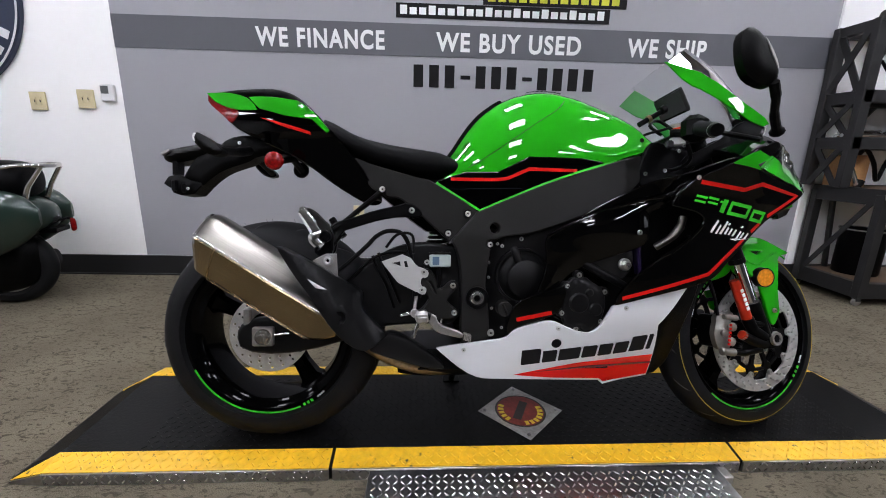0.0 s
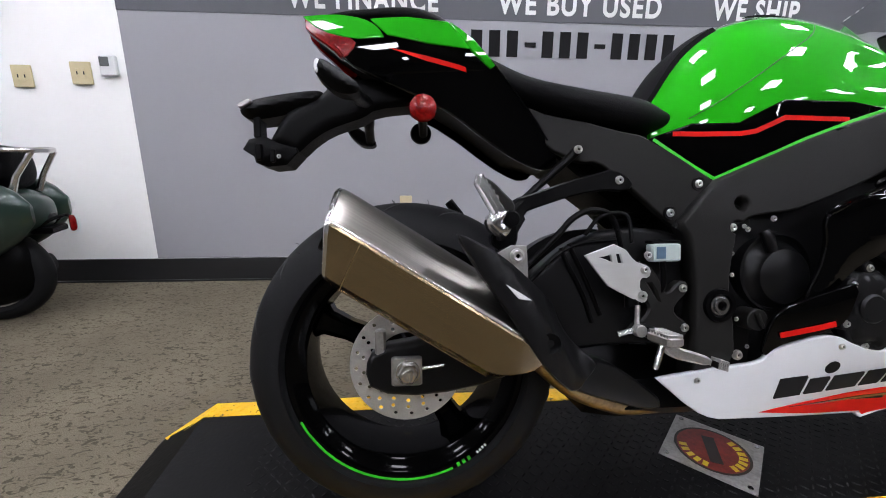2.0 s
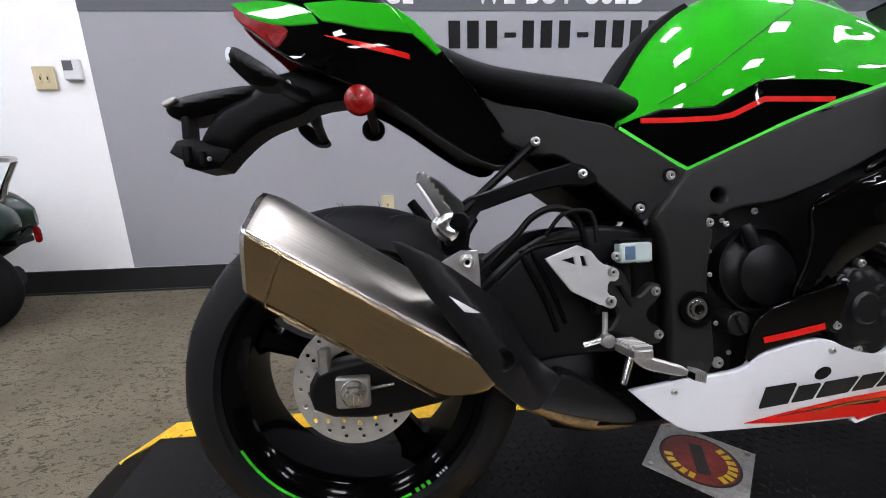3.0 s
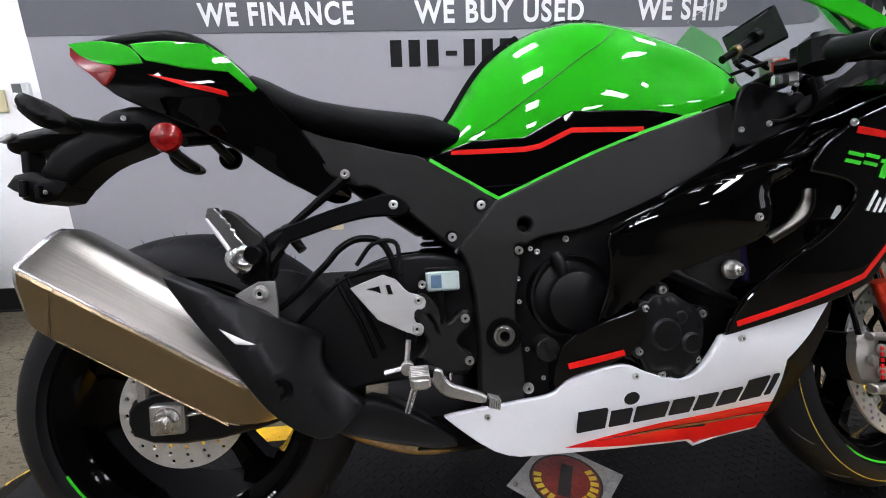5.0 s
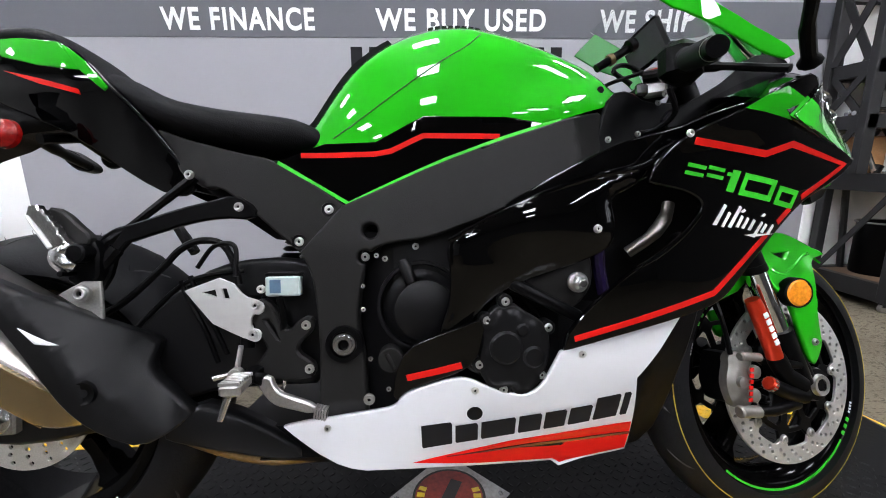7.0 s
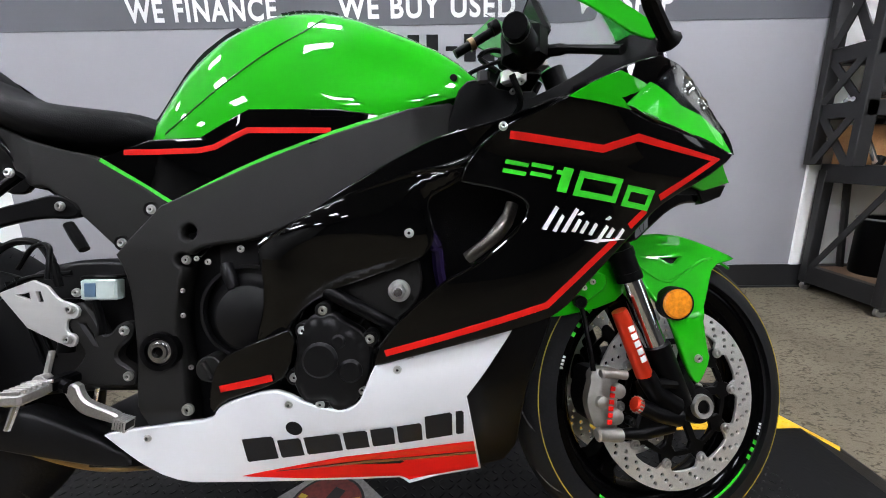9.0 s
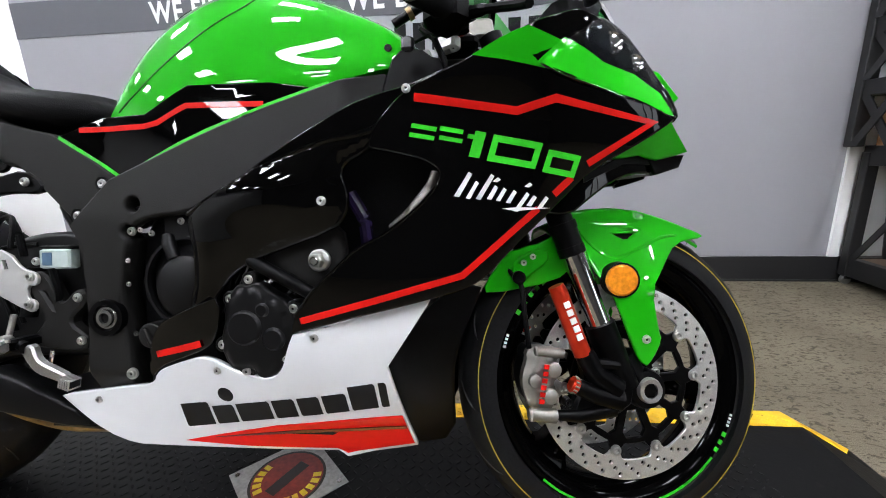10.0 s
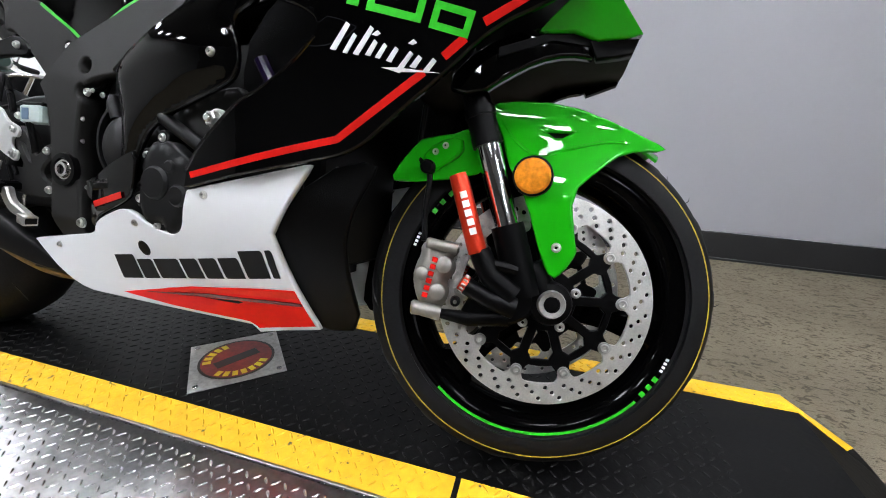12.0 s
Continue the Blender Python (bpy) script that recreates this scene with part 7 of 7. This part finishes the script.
FEND = chaikin([(1.341, 0.585), (1.363, 0.599), (1.451, 0.603), (1.546, 0.580), (1.613, 0.554), (1.552, 0.545), (1.509, 0.506), (1.475, 0.468), (1.488, 0.398), (1.494, 0.383), (1.477, 0.354), (1.467, 0.344), (1.451, 0.370), (1.421, 0.453), (1.402, 0.482), (1.388, 0.504), (1.367, 0.561)], 1, (4,))
fender = panel("front_fender", FEND, fend_w, GREEN, bike, "glossy lime green front fender", thick=0.012, edge=0.004, step=0.009, holes=[[(1.418, 0.563), (1.484, 0.565), (1.458, 0.547), (1.446, 0.546)]])
# black plate stands in for the shade seen through the slot
panel("slot_shade_plate", [(1.405, 0.572), (1.495, 0.572), (1.465, 0.540), (1.435, 0.540)], proud(-0.012, fend_w), PLASTIC, fender, "black plate for the shade behind the slot", thick=0.003)
panel("front_fender", FEND, lambda x, z: fend_w(x, z) + 2 * turned(x), GREEN, bike, "glossy lime green front fender", thick=0.012, edge=0.004, step=0.02, side=1)
crown = []
for a in np.linspace(57, 116, 20):
    r = 0.311
    c, s_ = math.cos(radians(a)), math.sin(radians(a))
    k = 1.0 if a < 100 else 1 - (a - 100) / 80
    crown.append([steer @ Vector((FX + (r - 0.8 * y * y * 9) * c, y, FZ + (r - 0.8 * y * y * 9) * s_)) for y in np.linspace(-0.062, 0.062, 11)] + [steer @ Vector((FX + (r - 0.006 - 0.8 * y * y * 9) * c, y, FZ + (r - 0.006 - 0.8 * y * y * 9) * s_)) for y in np.linspace(0.06, -0.06, 11)])
mesh("fender_crown", *loft(crown), GREEN, fender)
panel("fender_rear", chaikin([(1.208, 0.476), (1.244, 0.528), (1.260, 0.534), (1.308, 0.545), (1.350, 0.575), (1.360, 0.51), (1.326, 0.482), (1.211, 0.464)], 1), lambda x, z: 0.075 - turned(x), GREEN, fender, thick=0.01, edge=0.003)
mesh("fender_rib", *tube([(p[0], -fend_w(p[0], p[1]) + 0.0012, p[1]) for p in smooth_path([(1.362, 0.575, 0), (1.394, 0.535, 0), (1.425, 0.520, 0), (1.460, 0.530, 0), (1.518, 0.551, 0), (1.560, 0.556, 0)], 6)], [0.001] + [0.0032] * 29 + [0.001], 8), GREEN, fender)
amb = mesh("fender_reflector", *lathe([(0.0001, -0.010), (0.022, -0.009), (0.0255, -0.006)], (1.423, -0.134, 0.486), 36), AMBER, fender, label="round amber reflector")
mesh("reflector_rim", *lathe([(0.0255, -0.007), (0.0285, -0.006), (0.029, 0.012), (0.0001, 0.014)], (1.423, -0.134, 0.486), 36), PLASTIC, amb)
bolt(1.467, -0.127, 0.388, fender, 0.85)
mount = panel("fender_mount", chaikin([(1.250, 0.503), (1.273, 0.527), (1.309, 0.538), (1.311, 0.515), (1.285, 0.498), (1.270, 0.484)], 1), 0.118, GREEN, fender, "green fender mount by the fork", thick=0.018, edge=0.003)
mesh("mount_knob", *disc_solid(0.011, -0.132, -0.112, (1.263, 0, 0.490), 18, 0.003), PLASTIC, mount)
bolt(1.287, -0.120, 0.524, mount, 0.6)
bolt(1.272, -0.120, 0.514, mount, 0.6)
# side stand on the far side
mesh("side_stand", *tube([(0.56, 0.12, 0.28), (0.55, 0.21, 0.13), (0.545, 0.262, 0.052)], [0.013, 0.012, 0.012], 10), SATIN, bike, label="black side stand")
mesh("stand_foot", *moved(box(-0.03, 0.03, -0.022, 0.022, -0.004, 0.004, 0.002), pose(0.545, 0.265, 0.058, 12)), SATIN, bike)

# ---- parked scooters by the white wall ----
def shell(stations, n=20, power=2.4):
    """A smooth closed body from stations of x, half width, low z, high z."""
    rings = []
    for x, w, zb, zt in stations:
        ring = []
        for a in np.linspace(0, 2 * math.pi, n, endpoint=False):
            c, s = math.cos(a), math.sin(a)
            ring.append((x, w * math.copysign(abs(c) ** (2 / power), c), (zt + zb) / 2 + (zt - zb) / 2 * math.copysign(abs(s) ** (2 / power), s)))
        rings.append(ring)
    return loft(rings)


def spline(stations, k=5):
    """More stations along a smooth curve through the given ones."""
    a = np.array(stations, float)
    t = np.arange(len(a))
    tt = np.linspace(0, len(a) - 1, k * (len(a) - 1) + 1)
    out = []
    for u in tt:
        i = min(int(u), len(a) - 2)
        f = u - i
        p0, p1, p2, p3 = a[max(i - 1, 0)], a[i], a[i + 1], a[min(i + 2, len(a) - 1)]
        out.append(tuple(0.5 * (2 * p1 + (p2 - p0) * f + (2 * p0 - 5 * p1 + 4 * p2 - p3) * f * f + (3 * p1 - p0 - 3 * p2 + p3) * f ** 3)))
    return out


def scooter(place, label, seat_mat, full=True):
    """A scooter whose tail points along +x; z is up from the floor, x = 0 at the rear axle."""
    root = tagged(new("scooter"), label, "scooter", "parked scooters")
    root.matrix_basis = place
    wh = mesh("rear_wheel", *lathe([(0.06, -0.03), (0.14, -0.04), (0.155, -0.045), (0.155, 0.045), (0.14, 0.04), (0.06, 0.03)], (0, 0, 0.225), 40, True), SATIN, root)
    prof = [(0.150, -0.045)] + [(0.17 + 0.055 * math.cos(radians(a)), 0.058 * math.sin(radians(a))) for a in range(-90, 91, 15)] + [(0.150, 0.045)]
    mesh("tyre", *lathe(prof, (0, 0, 0.225), 60), RUBBER, wh)
    mesh("rim_band", *lathe([(0.135, -0.047), (0.150, -0.048), (0.150, -0.044), (0.135, -0.043)], (0, 0, 0.225), 40, True), CAST, wh)
    mesh("engine_cover", *shell(spline([(-0.45, 0.06, 0.10, 0.30), (-0.30, 0.12, 0.07, 0.36), (-0.10, 0.13, 0.06, 0.42), (0.10, 0.12, 0.10, 0.42), (0.17, 0.06, 0.17, 0.36)])), SATIN, root, "black ribbed engine cover")
    mesh("makers_tag", *box(-0.115, -0.055, -0.126, -0.121, 0.245, 0.268, 0.001), DECAL, root)
    mesh("muffler", *tube([(-0.18, 0.12, 0.18), (0.15, 0.14, 0.24)], 0.05, 16), SATIN, root)
    body_ob = mesh("body", *shell(spline([(-0.62, 0.06, 0.26, 0.50), (-0.50, 0.13, 0.24, 0.60), (-0.30, 0.16, 0.27, 0.66), (-0.05, 0.17, 0.34, 0.665), (0.14, 0.15, 0.40, 0.645), (0.24, 0.09, 0.45, 0.60), (0.265, 0.03, 0.49, 0.55)]), 24), SCOOTGREEN, root, "dark metallic green body")
    for s in (-1, 1):
        mesh("side_cheek", *moved(shell(spline([(-0.32, 0.012, 0.40, 0.46), (-0.28, 0.06, 0.33, 0.57), (-0.14, 0.085, 0.285, 0.66), (0.05, 0.085, 0.32, 0.69), (0.19, 0.06, 0.40, 0.66), (0.27, 0.012, 0.49, 0.58)]), 24, 2.2), pose(0, s * 0.155, 0)), SCOOTGREEN, body_ob, "rounded green side cheek")
    for k in range(4):
        mesh("vent_slot", *moved(box(-0.035, 0.035, -0.002, 0.002, -0.003, 0.003, 0.001), pose(-0.47, -0.145, 0.315 - 0.016 * k, 0, 18, 0)), SATIN, body_ob)
    mesh("seat", *shell(spline([(-0.66, 0.08, 0.56, 0.68), (-0.55, 0.14, 0.55, 0.735), (-0.35, 0.165, 0.56, 0.755), (-0.12, 0.17, 0.60, 0.83), (0.08, 0.16, 0.62, 0.84), (0.18, 0.12, 0.64, 0.82), (0.20, 0.05, 0.67, 0.79)]), 24), seat_mat, root, "padded two-step seat")
    rail = [(0.12, -0.115, 0.800), (0.20, -0.118, 0.815), (0.275, -0.095, 0.815), (0.300, 0, 0.812), (0.275, 0.095, 0.815), (0.20, 0.118, 0.815), (0.12, 0.115, 0.800)]
    mesh("grab_rail", *tube(smooth_path(rail, 5), 0.013, 10), STEEL, root, "bright grab rail")
    for s in (-1, 1):
        mesh("rail_stay", *tube([(0.185, s * 0.10, 0.62), (0.215, s * 0.105, 0.70), (0.282, s * 0.090, 0.806)], [0.016, 0.013, 0.012], 10), STEEL, root)
    tl = mesh("tail_lamp", *shell(spline([(0.225, 0.05, 0.47, 0.53), (0.255, 0.045, 0.475, 0.525), (0.272, 0.02, 0.485, 0.515)])), BASE, root, "dark tail lamp under the seat")
    mesh("plate_bracket", *box(0.20, 0.285, -0.07, 0.07, 0.425, 0.455, 0.004), PLASTIC, tl)
    mesh("tail_reflector", *joined(shell(spline([(0.325, 0.004, 0.430, 0.500), (0.334, 0.016, 0.424, 0.506), (0.345, 0.014, 0.428, 0.502), (0.352, 0.004, 0.44, 0.49)]))), DARKLENS, root, "dark red reflector")
    for s in (-1, 1):
        mesh("reflector_stem", *tube(smooth_path([(0.22, s * 0.06, 0.45), (0.275, s * 0.04, 0.49), (0.315, 0, 0.505), (0.336, 0, 0.498)]), 0.008, 8), PLASTIC, root)
    if full:
        mesh("floor_board", *box(-1.02, -0.50, -0.17, 0.17, 0.20, 0.245, 0.015), PLASTIC, root, "black rubber floor board")
        mesh("side_sill", *shell(spline([(-1.05, 0.12, 0.20, 0.30), (-0.80, 0.175, 0.15, 0.235), (-0.55, 0.18, 0.16, 0.30), (-0.45, 0.13, 0.20, 0.42)])), SCOOTGREEN, root, "green sill")
        mesh("leg_shield", *shell(spline([(-1.16, 0.10, 0.25, 0.92), (-1.11, 0.20, 0.22, 0.95), (-1.06, 0.20, 0.22, 0.93), (-1.03, 0.10, 0.26, 0.88)])), SCOOTGREEN, root, "green leg shield")
        mesh("front_fender", *shell(spline([(-1.42, 0.06, 0.22, 0.42), (-1.28, 0.09, 0.20, 0.48), (-1.15, 0.07, 0.24, 0.44)])), SCOOTGREEN, root)
        fw = mesh("front_wheel", *lathe([(0.05, -0.03), (0.155, -0.04), (0.155, 0.04), (0.05, 0.03)], (-1.28, 0, 0.225), 40, True), SATIN, root)
        mesh("tyre", *lathe(prof, (-1.28, 0, 0.225), 48), RUBBER, fw)
        mesh("side_stand", *tube([(-0.50, -0.12, 0.20), (-0.42, -0.25, 0.10), (-0.375, -0.36, 0.008)], [0.014, 0.012, 0.012], 10), SATIN, root, "black side stand folded out")
        mesh("stand_pad", *box(-0.40, -0.35, -0.375, -0.345, 0.0, 0.01, 0.003), SATIN, root)
    bar = mesh("handlebar", *tube(smooth_path([(-0.92, -0.33, 0.93), (-0.96, -0.24, 0.95), (-1.06, -0.10, 0.99), (-1.06, 0.10, 0.99), (-0.96, 0.24, 0.95), (-0.92, 0.33, 0.93)]), 0.013, 10), SATIN, root)
    mesh("headset", *shell(spline([(-1.20, 0.06, 0.93, 1.03), (-1.12, 0.11, 0.90, 1.07), (-1.02, 0.09, 0.92, 1.05), (-0.98, 0.03, 0.95, 1.01)])), SCOOTGREEN, bar)
    for s in (-1, 1):
        mesh("grip", *tube([(-0.97, s * 0.22, 0.952), (-0.91, s * 0.36, 0.925)], 0.019, 12), RUBBER, bar)
        mesh("lever", *tube([(-0.99, s * 0.22, 0.93), (-0.94, s * 0.35, 0.90)], 0.007, 8), SATIN, bar)
        mm = mesh("mirror", *tube(smooth_path([(-1.03, s * 0.18, 0.98), (-1.02, s * 0.24, 1.08), (-1.01, s * 0.27, 1.16)]), 0.006, 8), STEEL, root, "round chrome mirror on a stalk")
        mesh("mirror_head", *lathe([(0.0001, -0.012), (0.04, -0.010), (0.052, 0.0), (0.05, 0.012), (0.0001, 0.014)], (-1.01, s * 0.27, 1.20), 28), CHROME, mm)
    return root


scooter(pose(-1.88, 1.17, FLOOR, 0, 0, 14) @ Matrix.Scale(0.94, 4), "dark metallic green scooter with black seat on its side stand", SEAT)
scooter(pose(-3.25, 1.36, FLOOR, 0, 0, 178) @ Matrix.Scale(0.90, 4), "dark green scooter with tan seat parked by the wall", TAN)

# ---- black metal shelf rack on castors ----
rack = tagged(new("shelf_rack"), "black metal rack on castors with wooden shelves and workshop goods", "shelf")
AX, AY, BX, BY = 3.13, 1.225, 4.25, 1.65
UX, UY, TOP = 3.04, 1.41, 1.64
LEV = (0.085, 0.66, 0.965, 1.235)
# the deep lower frame
for x in (AX, BX):
    for y in (AY, BY):
        mesh("post", *box(x - 0.028, x + 0.028, y - 0.024, y + 0.024, 0.0, LEV[1] - 0.02, 0.003), SHELFMETAL, rack)
        c = mesh("castor", *moved(disc_solid(0.024, -0.010, 0.010, n=20), pose(x, y, FLOOR + 0.024)), CAST, rack)
        mesh("castor_fork", *box(x - 0.015, x + 0.015, y - 0.018, y + 0.018, FLOOR + 0.03, 0.0, 0.002), SHELFMETAL, c)
# the shallower upper frame
for x in (UX, BX):
    for y in (UY, BY):
        mesh("post", *box(x - 0.034, x + 0.034, y - 0.022, y + 0.022, LEV[1] + 0.008, TOP, 0.003), SHELFMETAL, rack)
for k, z in enumerate(LEV):
    x0, y0 = (AX, AY) if k < 2 else (UX, UY)
    mesh("shelf_board", *box(x0 - 0.02, BX + 0.02, y0 + 0.02, BY - 0.02, z - 0.012, z + 0.008, 0.002), SHELFWOOD, rack, "brown wooden shelf board")
    deep = 0.085 if k < 2 else 0.06
    for y in (y0, BY):
        mesh("shelf_rail", *box(x0 - 0.02, BX + 0.02, y - 0.022, y + 0.022, z - deep, z + 0.012, 0.002), SHELFMETAL, rack)
    for x in (x0, BX):
        mesh("end_rail", *box(x - 0.022, x + 0.022, y0, BY, z - deep, z + 0.012, 0.002), SHELFMETAL, rack)
mesh("rail_knob", *moved(disc_solid(0.024, -0.012, 0.004, n=20), pose(UX + 0.09, AY - 0.022, LEV[1] - 0.03)), CAST, rack)


def flat_bar(p, q, w=0.024, t=0.004):
    """A flat steel bar between two points, broad along y."""
    p, q = Vector(p), Vector(q)
    d = Vector((t, 0, 0))
    e = Vector((0, w, 0))
    return loft([[c - d - e, c + d - e, c + d + e, c - d + e] for c in (p, q)])


for z0, z1 in zip(LEV[1:], (*LEV[2:], TOP)):
    for x in (UX, BX):
        mesh("brace", *flat_bar((x - 0.03, BY - 0.03, z0 + 0.012), (x - 0.03, UY + 0.03, z1 - 0.05)), SHELFMETAL, rack)
        mesh("brace", *flat_bar((x - 0.018, UY + 0.03, z0 + 0.012), (x - 0.018, BY - 0.03, z1 - 0.05)), SHELFMETAL, rack)
    mesh("brace", *tube([(UX + 0.16, BY, z0), (UX + 0.34, BY, z1 - 0.05)], 0.018, 6), SHELFMETAL, rack)
    mesh("brace", *tube([(BX - 0.10, BY, z0), (BX - 0.30, BY, z1 - 0.05)], 0.018, 6), SHELFMETAL, rack)
for x in (AX, BX):
    mesh("brace", *flat_bar((x - 0.02, BY - 0.04, LEV[0] + 0.01), (x - 0.02, AY + 0.05, LEV[1] - 0.08), 0.018), SHELFMETAL, rack)
mesh("brace", *tube([(AX + 0.16, BY - 0.02, LEV[0]), (AX + 0.10, BY - 0.02, LEV[1] - 0.05)], 0.018, 6), SHELFMETAL, rack)
for x in (UX, BX):
    mesh("top_rail", *box(x - 0.025, x + 0.025, UY, BY, TOP - 0.06, TOP - 0.002, 0.002), SHELFMETAL, rack)
    mesh("top_horn", *tube(smooth_path([(x, UY - 0.01, TOP - 0.03), (x + 0.02, UY - 0.01, TOP + 0.03), (x + 0.045, UY - 0.01, TOP + 0.075), (x + 0.035, UY - 0.01, TOP + 0.095)]), [0.036] * 6 + [0.022] * 6 + [0.008] * 7, 8), SHELFMETAL, rack)
for y in (UY, BY):
    mesh("top_rail", *box(UX + 0.026, BX - 0.026, y - 0.02, y + 0.02, TOP - 0.06, TOP, 0.002), SHELFMETAL, rack)

pot = tagged(new("stock_pot"), "dark round metal drum standing on the lowest shelf", "drum")
mesh("drum", *moved(lathe([(0.0001, 0), (0.115, 0), (0.12, 0.01), (0.12, 0.29), (0.127, 0.295), (0.127, 0.30), (0.115, 0.30), (0.113, 0.02), (0.0001, 0.02)], n=40), pose(3.35, 1.48, LEV[0] + 0.008, 90)), SATIN, pot)
mesh("rim", *moved(lathe([(0.123, 0.296), (0.129, 0.296), (0.129, 0.304), (0.123, 0.304)], n=40, closed=True), pose(3.35, 1.48, LEV[0] + 0.008, 90)), CAST, pot)
for k in range(3):
    mesh("clasp", *box(3.275 + 0.012 * k, 3.285 + 0.012 * k, 1.350, 1.364, 0.20 + 0.05 * k, 0.215 + 0.05 * k, 0.001), CAST, pot)
crate = tagged(new("storage_box"), "tan brown box on the middle shelf", "box")
mesh("case", *box(3.11, 3.29, 1.50, 1.62, LEV[1] + 0.008, LEV[1] + 0.21, 0.006), TAN, crate)
pipe = tagged(new("exhaust_tip"), "bright chromed tube leaning on the shelf", "tube")
mesh("tube_body", *tube([(3.19, 1.46, LEV[1] + 0.02), (3.08, 1.46, LEV[1] + 0.21)], 0.014, 12), CHROME, pipe)
mesh("tube_foot", *tube([(3.195, 1.46, LEV[1] + 0.01), (3.215, 1.46, LEV[1] + 0.05)], 0.022, 12), SATIN, pipe)
lever = tagged(new("coiled_hose"), "black hose hanging in a loop on the shelf", "hose")
mesh("hose_loop", *tube(smooth_path([(3.06, 1.46, 0.90), (3.15, 1.45, 0.93), (3.25, 1.45, 0.83), (3.31, 1.46, 0.715), (3.35, 1.47, 0.80), (3.39, 1.47, 0.92)]), 0.012, 8), PLASTIC, lever)
for i, (x, col, lab) in enumerate(((3.11, CHROME, "bundle of chromed metal tubes lying on the shelf"), (3.41, STEEL, "bundle of bright metal rods lying on the shelf"))):
    t = tagged(new("tube_bundle"), lab, "metal parts", "metal parts on the rack")
    for k in range(3):
        mesh("rod", *tube([(x - 0.10 + 0.02 * k, 1.46 + 0.04 * k, LEV[2] + 0.022 + 0.018 * (k % 2)), (x + 0.22, 1.50 + 0.03 * k, LEV[2] + 0.03 + 0.02 * (k % 2))], 0.012, 10), col, t)
tool = tagged(new("hand_tool"), "thin dark hand tool standing on the top shelf", "tool")
mesh("shaft", *tube([(3.16, 1.52, LEV[3] + 0.01), (3.165, 1.52, LEV[3] + 0.12)], 0.006, 8), SATIN, tool)
mesh("head", *tube([(3.13, 1.52, LEV[3] + 0.12), (3.2, 1.52, LEV[3] + 0.125)], 0.009, 8), SATIN, tool)
tool2 = tagged(new("hand_tool"), "dark bent tool lying on the top shelf", "tool")
mesh("shaft", *tube([(3.21, 1.52, LEV[3] + 0.20), (3.31, 1.52, LEV[3] + 0.09), (3.41, 1.52, LEV[3] + 0.012)], 0.008, 8), SATIN, tool2)
